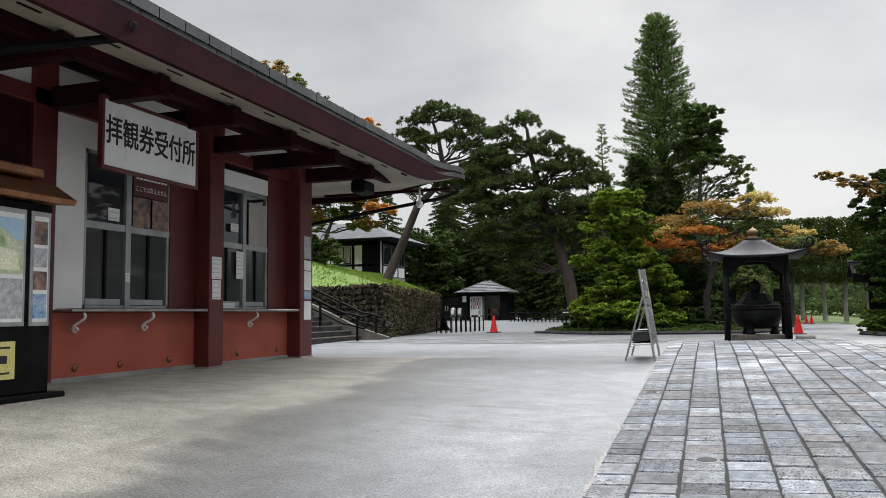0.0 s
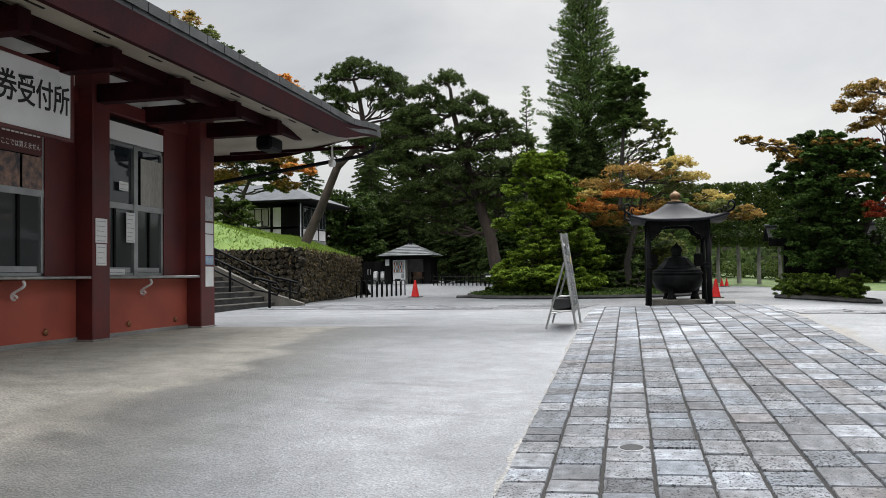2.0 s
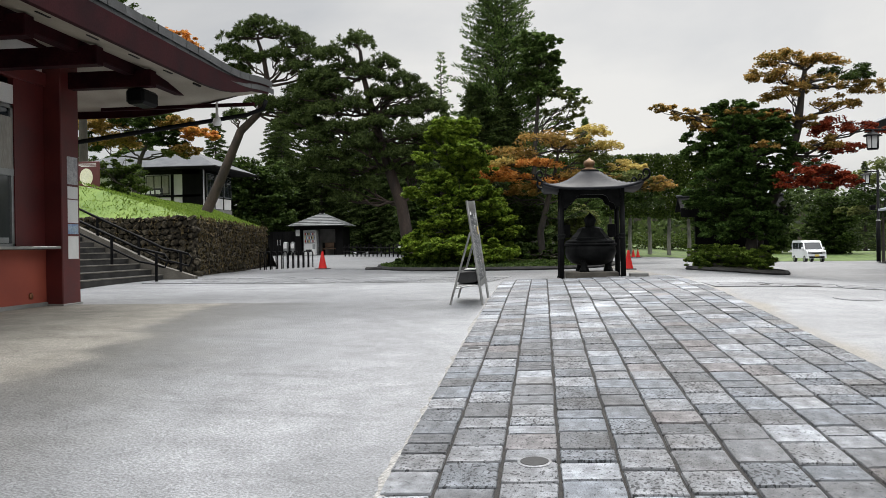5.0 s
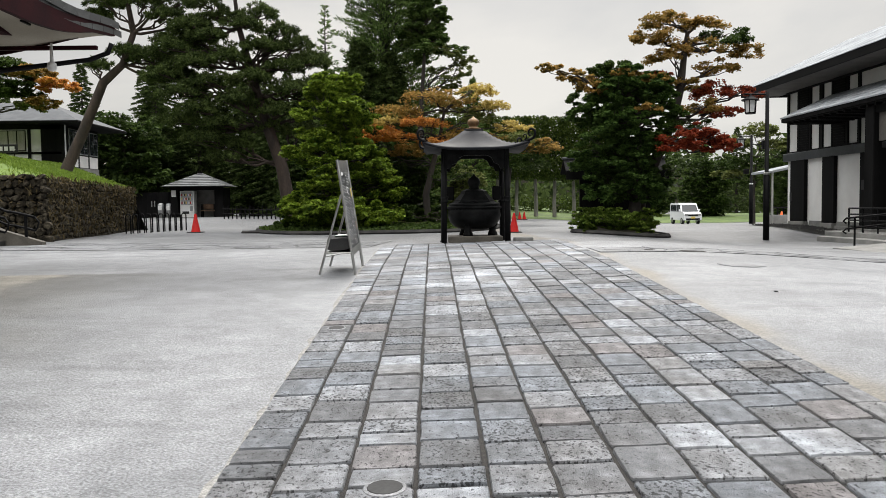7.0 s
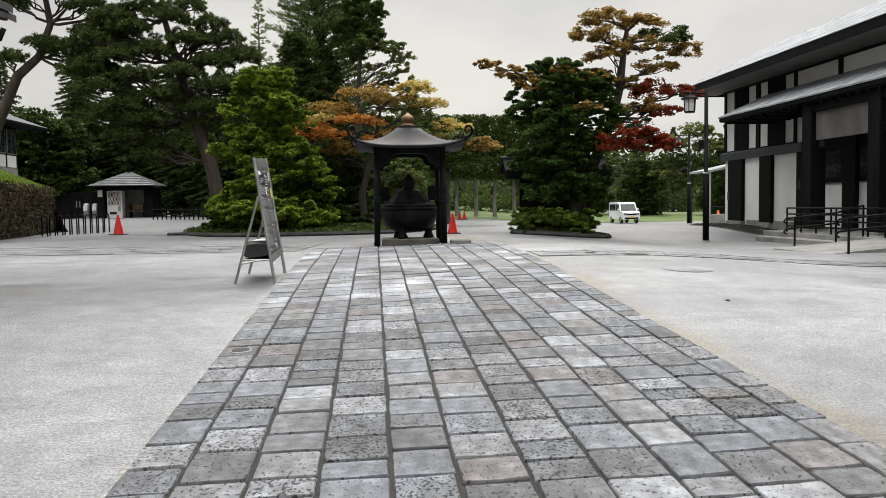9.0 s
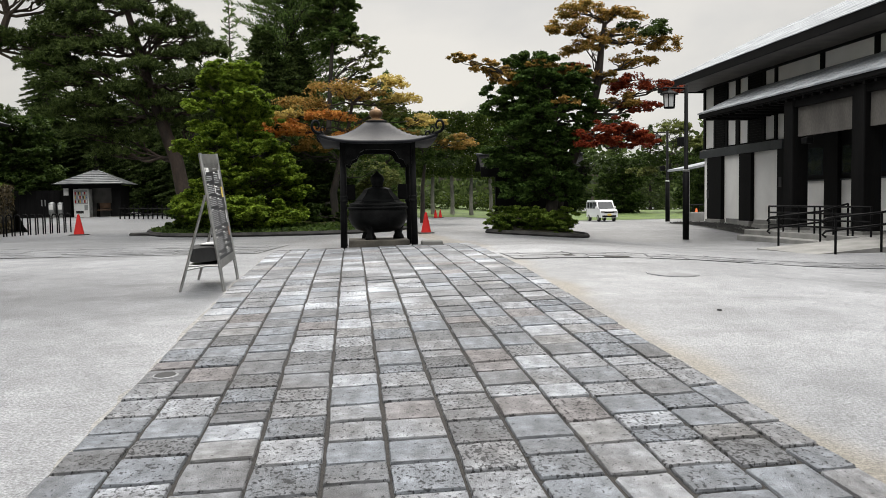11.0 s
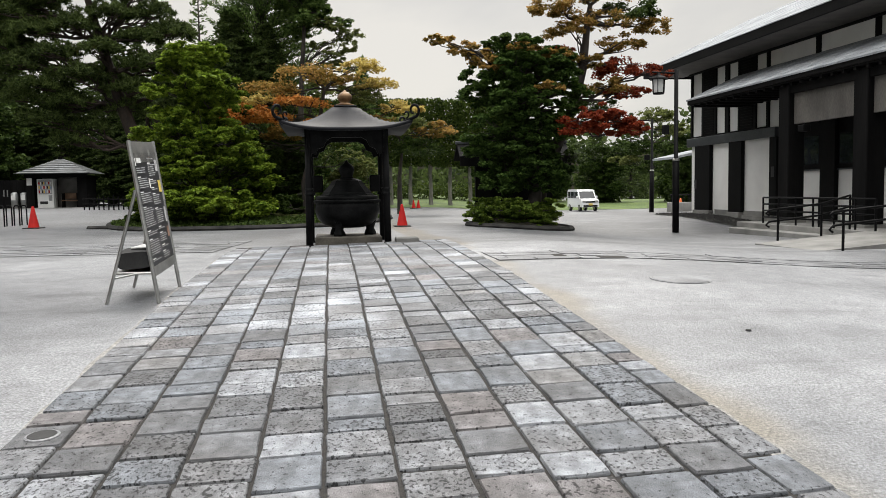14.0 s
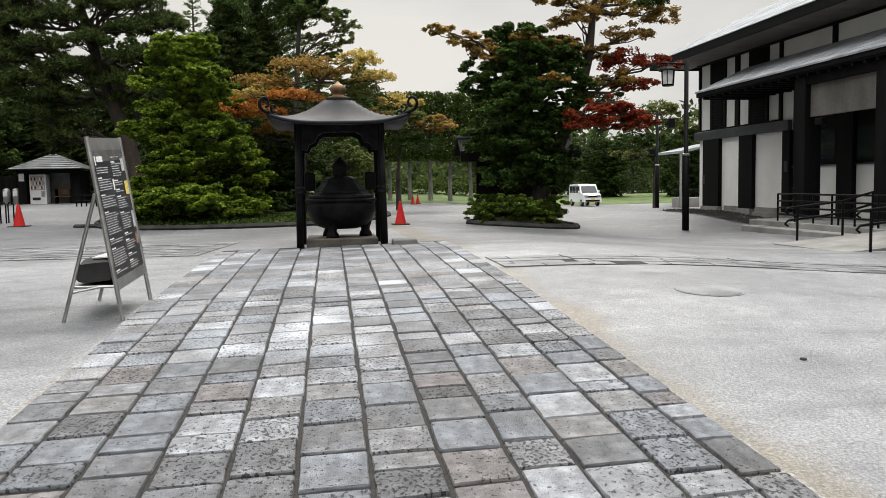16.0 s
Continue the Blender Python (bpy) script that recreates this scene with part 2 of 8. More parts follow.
JOINT = material("dark_joint_sand", (0.006, 0.0055, 0.005), (0.034, 0.030, 0.026), 30.0, 0.9, 0, 0.6, 150.0, grain=0.6)
STONE = material("pale_paving_stone", (0.130, 0.132, 0.138), (0.285, 0.291, 0.303), 3.0, 0.72, 0, 0.9, 75.0, "object", 0.32, 0.55, 0.28)
STONE_FAR = material("pale_paving_stone_far", (0.130, 0.132, 0.138), (0.285, 0.291, 0.303), 2.5, 0.72, 0, 0.8, 75.0, "island", 0.32, 0.55, 0.28)
for pave_mat in (STONE, STONE_FAR):
    # pits and chips, drawn out along the courses, and a warm or cool cast stone by stone
    n, l = pave_mat.node_tree.nodes, pave_mat.node_tree.links
    p = n["Principled BSDF"]
    geo_pos = n.new("ShaderNodeNewGeometry")
    far_map = n.new("ShaderNodeMapping")
    far_map.inputs["Scale"].default_value = (50.0, 36.0, 36.0)
    l.new(geo_pos.outputs["Position"], far_map.inputs["Vector"])
    pit = n.new("ShaderNodeTexNoise")
    pit.inputs["Scale"].default_value, pit.inputs["Detail"].default_value = 1.0, 4.0
    l.new(far_map.outputs["Vector"], pit.inputs["Vector"])
    deep = n.new("ShaderNodeMapRange")
    deep.inputs["From Min"].default_value, deep.inputs["From Max"].default_value = 0.375, 0.43
    deep.inputs["To Min"].default_value, deep.inputs["To Max"].default_value = 0.24, 1.0
    own_src = n.new("ShaderNodeObjectInfo").outputs["Random"] if pave_mat is STONE else geo_pos.outputs["Random Per Island"]
    other = n.new("ShaderNodeMath")
    other.operation = "MULTIPLY"
    other.inputs[1].default_value = 13.7
    l.new(own_src, other.inputs[0])
    other2 = n.new("ShaderNodeMath")
    other2.operation = "FRACT"
    l.new(other.outputs[0], other2.inputs[0])
    worn = n.new("ShaderNodeMapRange")
    worn.inputs["To Min"].default_value, worn.inputs["To Max"].default_value = -0.05, 0.075
    l.new(other2.outputs[0], worn.inputs["Value"])
    pitted = n.new("ShaderNodeMath")
    pitted.operation = "ADD"
    l.new(pit.outputs["Fac"], pitted.inputs[0])
    l.new(worn.outputs["Result"], pitted.inputs[1])
    l.new(pitted.outputs[0], deep.inputs["Value"])
    blot = n.new("ShaderNodeTexNoise")
    blot.inputs["Scale"].default_value, blot.inputs["Detail"].default_value = 1.9, 6.0
    l.new(geo_pos.outputs["Position"], blot.inputs["Vector"])
    cast = n.new("ShaderNodeValToRGB")
    cast.color_ramp.elements[0].position, cast.color_ramp.elements[0].color = 0.35, (0.84, 0.825, 0.81, 1)
    cast.color_ramp.elements[1].position, cast.color_ramp.elements[1].color = 0.65, (1.10, 1.12, 1.14, 1)
    l.new(blot.outputs["Fac"], cast.inputs["Fac"])
    own = n.new("ShaderNodeValToRGB")
    own.color_ramp.interpolation = "CONSTANT"
    own.color_ramp.elements[0].position, own.color_ramp.elements[0].color = 0.0, (1, 1, 1, 1)
    own.color_ramp.elements[1].position, own.color_ramp.elements[1].color = 0.86, (1.18, 1.20, 1.22, 1)
    for at, col in ((0.30, (1.07, 0.99, 0.95)), (0.35, (0.95, 0.99, 1.03)), (0.60, (1.02, 1.0, 0.97)), (0.66, (1.0, 1.0, 1.0))):
        own.color_ramp.elements.new(at).color = (*col, 1)
    if pave_mat is STONE:
        l.new(n.new("ShaderNodeObjectInfo").outputs["Random"], own.inputs["Fac"])
    else:
        l.new(geo_pos.outputs["Random Per Island"], own.inputs["Fac"])
    first = p.inputs["Base Color"].links[0].from_socket
    toned = n.new("ShaderNodeMix")
    toned.data_type, toned.blend_type = "RGBA", "MULTIPLY"
    toned.inputs["Factor"].default_value = 1.0
    l.new(first, toned.inputs["A"])
    l.new(own.outputs["Color"], toned.inputs["B"])
    was = toned.outputs["Result"]
    hue = n.new("ShaderNodeMix")
    hue.data_type, hue.blend_type = "RGBA", "MULTIPLY"
    hue.inputs["Factor"].default_value = 1.0
    l.new(was, hue.inputs["A"])
    l.new(cast.outputs["Color"], hue.inputs["B"])
    chip = n.new("ShaderNodeVectorMath")
    chip.operation = "SCALE"
    l.new(hue.outputs["Result"], chip.inputs[0])
    l.new(deep.outputs["Result"], chip.inputs["Scale"])
    l.new(chip.outputs["Vector"], p.inputs["Base Color"])
    rel = n.new("ShaderNodeBump")
    rel.inputs["Strength"].default_value, rel.inputs["Distance"].default_value = 0.7, 0.006
    l.new(deep.outputs["Result"], rel.inputs["Height"])
    l.new(p.inputs["Normal"].links[0].from_socket, rel.inputs["Normal"])
    l.new(rel.outputs["Normal"], p.inputs["Normal"])
SLAB = material("wet_grey_slab", (0.10, 0.103, 0.108), (0.23, 0.235, 0.245), 2.2, 0.40, 0, 0.7, 60.0, "object", 0.25, 0.5)
GRIT = material("pale_edge_grit", (0.16, 0.155, 0.145), (0.36, 0.35, 0.33), 26.0, 0.9, 0, 0.6, 90.0, grain=0.5)
WALLSTONE = material("mossy_wall_stone", (0.010, 0.009, 0.006), (0.075, 0.064, 0.046), 7.0, 0.95, 0, 1.0, 20.0, "object", 0.6, 0.6, 0.15)
WALLSTONE_FAR = material("mossy_wall_stone_far", (0.010, 0.009, 0.006), (0.075, 0.064, 0.046), 7.0, 0.95, 0, 1.0, 20.0, "island", 0.6, 0.6, 0.15)
CURB = material("brown_curb_stone", (0.05, 0.045, 0.036), (0.13, 0.118, 0.098), 2.0, 0.8, 0, 0.4, 40.0)
WALLSTONE_J = material("wall_mortar", (0.015, 0.015, 0.012), (0.05, 0.05, 0.04), 4.0, 0.95, 0, 0.4, 30.0)
STEPSTONE = material("dark_step_stone", (0.012, 0.012, 0.012), (0.046, 0.044, 0.041), 2.2, 0.75, 0, 0.4, 50.0, spec=0.2)
CONCRETE = material("weathered_concrete", (0.14, 0.138, 0.13), (0.27, 0.265, 0.25), 1.5, 0.75, 0, 0.25, 60.0)
RED = material("vermilion_plaster", (0.26, 0.050, 0.030), (0.37, 0.080, 0.046), 1.2, 0.65, 0, 0.1, 60.0, grain=0.14)
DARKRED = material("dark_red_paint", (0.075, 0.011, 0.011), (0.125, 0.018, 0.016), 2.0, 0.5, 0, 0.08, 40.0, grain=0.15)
BEAMRED = material("deep_red_brown_paint_and_recess_shade", (0.016, 0.004, 0.006), (0.036, 0.008, 0.010), 2.0, 0.6, 0, 0.08, 40.0, spec=0.06)
WHITE = material("white_plaster", (0.70, 0.69, 0.665), (0.82, 0.81, 0.785), 0.9, 0.85, 0, 0.06, 50.0, grain=0.06)
SOFFIT = material("cream_soffit_board", (0.30, 0.27, 0.21), (0.42, 0.38, 0.31), 1.0, 0.8, 0, 0.05, 40.0, grain=0.08)
ROOFTILE = material("grey_copper_roof_sheet", (0.06, 0.064, 0.064), (0.15, 0.158, 0.158), 1.4, 0.42, 0.2, 0.2, 40.0, "island", 0.2)
TILEEDGE = material("dark_eave_plate_edge", (0.020, 0.021, 0.022), (0.060, 0.063, 0.064), 3.0, 0.5, 0.1, 0.1, 40.0, "island", 0.35)
ROOFPALE = material("pale_grey_roof_slate", (0.20, 0.215, 0.23), (0.34, 0.357, 0.374), 1.4, 0.75, 0.0, 0.2, 40.0, "island", 0.2, spec=0.2)
BLACKWOOD = material("black_stained_timber", (0.003, 0.003, 0.0032), (0.009, 0.0087, 0.0087), 2.5, 0.65, 0, 0.2, 30.0, spec=0.08, stretch_z=0.2)
BLACKPAINT = material("black_painted_metal", (0.003, 0.003, 0.0033), (0.008, 0.008, 0.0085), 4.0, 0.5, 0, 0.05, 60.0, spec=0.08)
BRONZE = material("dark_patinated_bronze", (0.003, 0.0033, 0.0035), (0.012, 0.0125, 0.0125), 5.0, 0.38, 0.0, 0.3, 40.0, spec=0.05)
BRONZEROOF = material("dark_copper_roof", (0.008, 0.0085, 0.011), (0.020, 0.021, 0.025), 2.0, 0.52, 0.0, 0.06, 40.0, spec=0.13)
COPPER = material("brown_copper", (0.20, 0.085, 0.04), (0.34, 0.16, 0.08), 5.0, 0.45, 0.7, 0.1, 40.0)
GILT = material("dull_gilt_bronze", (0.10, 0.055, 0.025), (0.22, 0.13, 0.06), 6.0, 0.45, 0.5, 0.1, 40.0)
HOUSEROOF = material("dark_grey_house_roof", (0.05, 0.055, 0.06), (0.11, 0.115, 0.12), 2.0, 0.6, 0, 0.2, 40.0, spec=0.2)
STEEL = material("brushed_steel", (0.34, 0.34, 0.33), (0.50, 0.50, 0.48), 6.0, 0.35, 0.9, 0.05, 80.0, grain=0.1)
ALU = material("grey_aluminium_frame", (0.30, 0.31, 0.31), (0.42, 0.43, 0.43), 4.0, 0.4, 0.6, 0.03, 80.0, grain=0.08)
WHITEPAINT = material("white_gloss_paint", (0.74, 0.74, 0.73), (0.82, 0.82, 0.81), 2.0, 0.3, 0, 0.02, 60.0, grain=0.04)
PAPER = material("white_paper", (0.70, 0.70, 0.68), (0.80, 0.80, 0.78), 3.0, 0.8, 0, 0.03, 50.0, grain=0.05)
INK = material("black_ink", (0.010, 0.010, 0.011), (0.02, 0.02, 0.02), 4.0, 0.7, 0, 0.0, 50.0)
GREYINK = material("grey_print", (0.30, 0.30, 0.31), (0.5, 0.5, 0.5), 14.0, 0.7, 0, 0.0, 50.0)
BOARDBLACK = material("charcoal_printed_panel", (0.022, 0.023, 0.027), (0.034, 0.035, 0.04), 3.0, 0.35, 0, 0.0, 50.0)
CONE = material("red_cone_plastic", (0.36, 0.010, 0.009), (0.48, 0.016, 0.012), 3.0, 0.6, 0, 0.05, 40.0, grain=0.1, spec=0.2)
ORANGE = material("orange_cone_plastic", (0.70, 0.12, 0.02), (0.8, 0.16, 0.03), 3.0, 0.45, 0, 0.05, 40.0, grain=0.1)
RUBBER = material("black_rubber", (0.012, 0.012, 0.012), (0.03, 0.03, 0.03), 5.0, 0.75, 0, 0.1, 60.0)
VANWHITE = material("white_car_paint", (0.74, 0.75, 0.76), (0.8, 0.81, 0.82), 1.0, 0.2, 0, 0.0, 60.0, grain=0.02)
GLASS = glass_material("dark_window_glass")
GLASSGREY = glass_material("grey_office_glass", (0.06, 0.065, 0.065), 0.06)
LAMPGLASS = material("milky_lamp_glass", (0.62, 0.63, 0.62), (0.72, 0.72, 0.71), 4.0, 0.3, 0, 0.0, 50.0, grain=0.03)
BARK = material("grey_brown_bark", (0.018, 0.015, 0.012), (0.060, 0.050, 0.041), 3.0, 0.9, 0, 0.8, 18.0, stretch_z=0.35)
PINEBARK = material("reddish_pine_bark", (0.022, 0.016, 0.013), (0.062, 0.043, 0.034), 3.0, 0.9, 0, 0.8, 16.0, stretch_z=0.4)
PALEBARK = material("pale_mossy_bark", (0.10, 0.10, 0.08), (0.24, 0.23, 0.20), 2.0, 0.9, 0, 0.6, 18.0, stretch_z=0.4)
GRASS = material("short_green_grass", (0.09, 0.155, 0.02), (0.155, 0.23, 0.042), 0.8, 0.85, 0, 0.7, 60.0, grain=0.4)
VERGE = material("dull_green_verge", (0.05, 0.085, 0.018), (0.115, 0.165, 0.04), 0.8, 0.9, 0, 0.7, 50.0, grain=0.4)
MOSS = material("yellow_green_moss", (0.022, 0.030, 0.010), (0.075, 0.085, 0.024), 1.2, 0.9, 0, 0.7, 40.0, grain=0.6, spec=0.1)
EARTH = material("dark_earth_under_trees", (0.025, 0.024, 0.017), (0.07, 0.06, 0.04), 0.7, 0.95, 0, 0.6, 20.0, grain=0.4)
MAROON = material("maroon_sign_board", (0.085, 0.018, 0.018), (0.11, 0.026, 0.024), 3.0, 0.4, 0, 0.0, 50.0, grain=0.08)
YELLOW = material("yellow_print", (0.70, 0.52, 0.10), (0.80, 0.64, 0.18), 3.0, 0.5, 0, 0.0, 50.0)
YELLOWPRINT = material("yellow_print", (0.55, 0.50, 0.16), (0.62, 0.57, 0.22), 3.0, 0.5, 0, 0.0, 50.0)
PALEYELLOW = material("cream_print", (0.74, 0.72, 0.52), (0.80, 0.78, 0.62), 3.0, 0.5, 0, 0.0, 50.0)
MAPPRINT = material("green_and_cream_map_print", (0.30, 0.42, 0.20), (0.72, 0.72, 0.55), 5.0, 0.3, 0, 0.0, 30.0)
PALEBLUE = material("pale_blue_print", (0.28, 0.46, 0.62), (0.42, 0.58, 0.70), 2.0, 0.35, 0, 0.0, 30.0, grain=0.08)
LIMEPRINT = material("yellow_green_print", (0.50, 0.58, 0.06), (0.60, 0.68, 0.10), 3.0, 0.4, 0, 0.0, 30.0, grain=0.08)
BLUEPRINT = material("blue_poster_print", (0.08, 0.20, 0.45), (0.45, 0.55, 0.62), 6.0, 0.3, 0, 0.0, 30.0)
PHOTOPRINT = material("dim_photo_print", (0.04, 0.04, 0.05), (0.34, 0.20, 0.14), 9.0, 0.35, 0, 0.0, 30.0)
GIRDER = material("dark_blue_grey_metal_cladding", (0.030, 0.034, 0.038), (0.065, 0.070, 0.076), 2.0, 0.45, 0.2, 0.1, 40.0)
SOFFITDARK = material("weathered_brown_grey_boards_and_shaded_panels", (0.07, 0.064, 0.058), (0.13, 0.12, 0.108), 2.0, 0.75, 0, 0.1, 40.0, stretch_z=0.3)
CURTAIN = material("grey_beige_curtain", (0.30, 0.285, 0.25), (0.42, 0.40, 0.36), 3.0, 0.85, 0, 0.1, 60.0, stretch_z=0.15)
WOODBENCH = material("worn_brown_wood", (0.13, 0.075, 0.045), (0.26, 0.16, 0.10), 3.0, 0.7, 0, 0.2, 40.0)
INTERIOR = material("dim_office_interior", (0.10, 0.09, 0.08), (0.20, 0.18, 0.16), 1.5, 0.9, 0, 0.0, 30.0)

PINE = leaf_material("pine_needles", (0.014, 0.028, 0.008), (0.150, 0.205, 0.060), 0.28)
SPIRE = leaf_material("mid_green_conifer_sprays", (0.030, 0.066, 0.016), (0.21, 0.31, 0.085), 0.42)
CEDAR = leaf_material("dark_conifer_needles", (0.018, 0.036, 0.010), (0.125, 0.175, 0.050), 0.34)
MAPLEGREEN = leaf_material("fresh_green_maple_leaves", (0.030, 0.078, 0.008), (0.31, 0.43, 0.05), 0.40)
MAPLEORANGE = leaf_material("orange_yellow_maple_leaves", (0.52, 0.15, 0.03), (0.92, 0.48, 0.13), 0.5)
MAPLEYELLOW = leaf_material("pale_yellow_maple_leaves", (0.42, 0.30, 0.06), (0.86, 0.70, 0.24), 0.5)
MAPLERED = leaf_material("crimson_maple_leaves", (0.15, 0.022, 0.012), (0.46, 0.095, 0.04), 0.45)
MAPLEMIX = leaf_material("olive_and_rust_maple_leaves", (0.13, 0.125, 0.022), (0.56, 0.33, 0.10), 0.5)
BROADLEAF = leaf_material("dull_green_broad_leaves", (0.02, 0.042, 0.010), (0.10, 0.155, 0.035), 0.35)
DARKMAPLE = leaf_material("deep_green_maple_leaves", (0.018, 0.046, 0.010), (0.13, 0.22, 0.05), 0.4)
HEDGELEAF = leaf_material("clipped_hedge_leaves", (0.022, 0.045, 0.010), (0.115, 0.165, 0.03), 0.35)
SHRUBLEAF = leaf_material("low_shrub_leaves", (0.035, 0.075, 0.010), (0.24, 0.34, 0.055), 0.4)
PALELEAF = leaf_material("pale_yellow_green_leaves", (0.10, 0.13, 0.03), (0.25, 0.28, 0.09), 0.45)


# ---- building blocks ----
class Shape:
    """Gathers vertices and faces for one mesh."""

    def __init__(self):
        self.v, self.f, self.smooth = [], [], False

    def add(self, verts, faces, m=None):
        k = len(self.v)
        self.v += [tuple(m @ Vector(q)) if m else tuple(q) for q in verts]
        self.f += [tuple(i + k for i in q) for q in faces]
        return self

    def box(self, x0, x1, y0, y1, z0, z1, c=0.0, m=None):
        """A box, with chamfered edges where c is given."""
        if c <= 0:
            vs = [(x, y, z) for z in (z0, z1) for y in (y0, y1) for x in (x0, x1)]
            return self.add(vs, [(0, 2, 3, 1), (4, 5, 7, 6), (0, 1, 5, 4), (2, 6, 7, 3), (0, 4, 6, 2), (1, 3, 7, 5)], m)
        c = min(c, (x1 - x0) / 2.2, (y1 - y0) / 2.2, (z1 - z0) / 2.2)
        bm = bmesh.new()
        bmesh.ops.create_cube(bm, size=1.0)
        for q in bm.verts:
            q.co = Vector(((x0 + x1) / 2 + q.co.x * (x1 - x0), (y0 + y1) / 2 + q.co.y * (y1 - y0), (z0 + z1) / 2 + q.co.z * (z1 - z0)))
        bmesh.ops.bevel(bm, geom=bm.edges[:], offset=c, segments=1, affect="EDGES")
        bm.verts.index_update()
        vs, fs = [q.co.copy() for q in bm.verts], [tuple(q.index for q in face.verts) for face in bm.faces]
        bm.free()
        return self.add(vs, fs, m)

    def tube(self, pts, radii, sides=8, cap=True):
        """A tube along points; radii: one, or one for each point."""
        pts = [Vector(q) for q in pts]
        if not hasattr(radii, "__len__"):
            radii = [radii] * len(pts)
        k, ref = len(self.v), None
        for i, q in enumerate(pts):
            d = (pts[min(i + 1, len(pts) - 1)] - pts[max(i - 1, 0)]).normalized()
            if ref is None:
                ref = d.orthogonal().normalized()
            ref = (ref - d * ref.dot(d)).normalized()
            side = d.cross(ref)
            for j in range(sides):
                a = 2 * math.pi * j / sides
                self.v.append(tuple(q + (ref * math.cos(a) + side * math.sin(a)) * radii[i]))
        for i in range(len(pts) - 1):
            for j in range(sides):
                a, b = k + i * sides + j, k + i * sides + (j + 1) % sides
                self.f.append((a, b, b + sides, a + sides))
        if cap:
            self.f.append(tuple(k + j for j in reversed(range(sides))))
            self.f.append(tuple(k + (len(pts) - 1) * sides + j for j in range(sides)))
        return self

    def lathe(self, profile, x=0, y=0, sides=24, lobes=0, depth=0.0):
        """A turned shape from (radius, z) pairs."""
        k = len(self.v)
        for r, z in profile:
            for j in range(sides):
                a = 2 * math.pi * j / sides
                rr = r * (1 + depth * math.cos(a * lobes)) if lobes else r
                self.v.append((x + rr * math.cos(a), y + rr * math.sin(a), z))
        for i in range(len(profile) - 1):
            for j in range(sides):
                a, b = k + i * sides + j, k + i * sides + (j + 1) % sides
                self.f.append((a, b, b + sides, a + sides))
        self.f.append(tuple(k + j for j in reversed(range(sides))))
        self.f.append(tuple(k + (len(profile) - 1) * sides + j for j in range(sides)))
        return self

    def grid(self, rows):
        """A surface through rows of points."""
        k, w = len(self.v), len(rows[0])
        for r in rows:
            self.v += [tuple(q) for q in r]
        for i in range(len(rows) - 1):
            for j in range(w - 1):
                a = k + i * w + j
                self.f.append((a, a + 1, a + w + 1, a + w))
        return self

    def prism(self, outline, axis, a, b):
        """An outline of 2D points pushed along an axis from a to b."""
        put = {"x": lambda q, d: (d, q[0], q[1]), "y": lambda q, d: (q[0], d, q[1]), "z": lambda q, d: (q[0], q[1], d)}[axis]
        m = len(outline)
        vs = [put(q, a) for q in outline] + [put(q, b) for q in outline]
        fs = [tuple(range(m)), tuple(range(2 * m - 1, m - 1, -1))]
        fs += [(i, i + m, (i + 1) % m + m, (i + 1) % m) for i in range(m)]
        return self.add(vs, fs)

    def mesh(self, name, mat):
        me = bpy.data.meshes.new(name)
        me.from_pydata(self.v, [], self.f)
        bm = bmesh.new()
        bm.from_mesh(me)
        bmesh.ops.recalc_face_normals(bm, faces=bm.faces)
        bm.to_mesh(me)
        bm.free()
        if self.smooth:
            me.polygons.foreach_set("use_smooth", [True] * len(me.polygons))
        me.materials.append(mat)
        return me


def part(name, shape, mat, parent=None, label="", smooth=False):
    """One mesh object out of a shape, under a thing or a part."""
    shape.smooth = smooth
    ob = new(name, shape.mesh(name, mat))
    if parent is not None:
        ob.parent = parent
    if label:
        ob["label"] = label
    return ob


def thing(name, label, category, group="", at=None):
    """An empty at a thing's base."""
    ob = new(name)
    ob.empty_display_size = 0.2
    if at is not None:
        ob.matrix_basis = at
    return tagged(ob, label, category, group)


def single(name, shape, mat, label, category, group="", kind="", smooth=False):
    return tagged(part(name, shape, mat, smooth=smooth), label, category, group, kind)


def box_part(name, mat, parent, x0, x1, y0, y1, z0, z1, c=0.0, label=""):
    return part(name, Shape().box(min(x0, x1), max(x0, x1), min(y0, y1), max(y0, y1), min(z0, z1), max(z0, z1), c), mat, parent, label)


def text_part(name, words, size, m, mat, parent=None, bold=0.0, squeeze=1.0, depth=0.004, align="CENTER"):
    """Lettering as a mesh, in the plane of m."""
    cu = bpy.data.curves.new("letters", "FONT")
    cu.body, cu.size, cu.align_x, cu.align_y = words, size, align, "CENTER"
    cu.offset, cu.extrude, cu.resolution_u = bold, depth, 3
    tmp = bpy.data.objects.new("letters", cu)
    scene.collection.objects.link(tmp)
    dg = bpy.context.evaluated_depsgraph_get()
    me = bpy.data.meshes.new_from_object(tmp.evaluated_get(dg))
    bpy.data.objects.remove(tmp)
    me.transform(m @ Matrix.Diagonal((squeeze, 1, 1, 1)))
    me.materials.clear()
    me.materials.append(mat)
    ob = new(name, me)
    if parent is not None:
        ob.parent = parent
    return ob


def smoothstep(a, b, v):
    q = min(max((v - a) / (b - a), 0.0), 1.0)
    return q * q * (3 - 2 * q)


PROFILE = [(-1500, -2.0), (-40, -1.6), (0, 0), (16, 0.80), (20, 0.88), (28, 0.80), (36, 0.72), (1500, 0.72)]


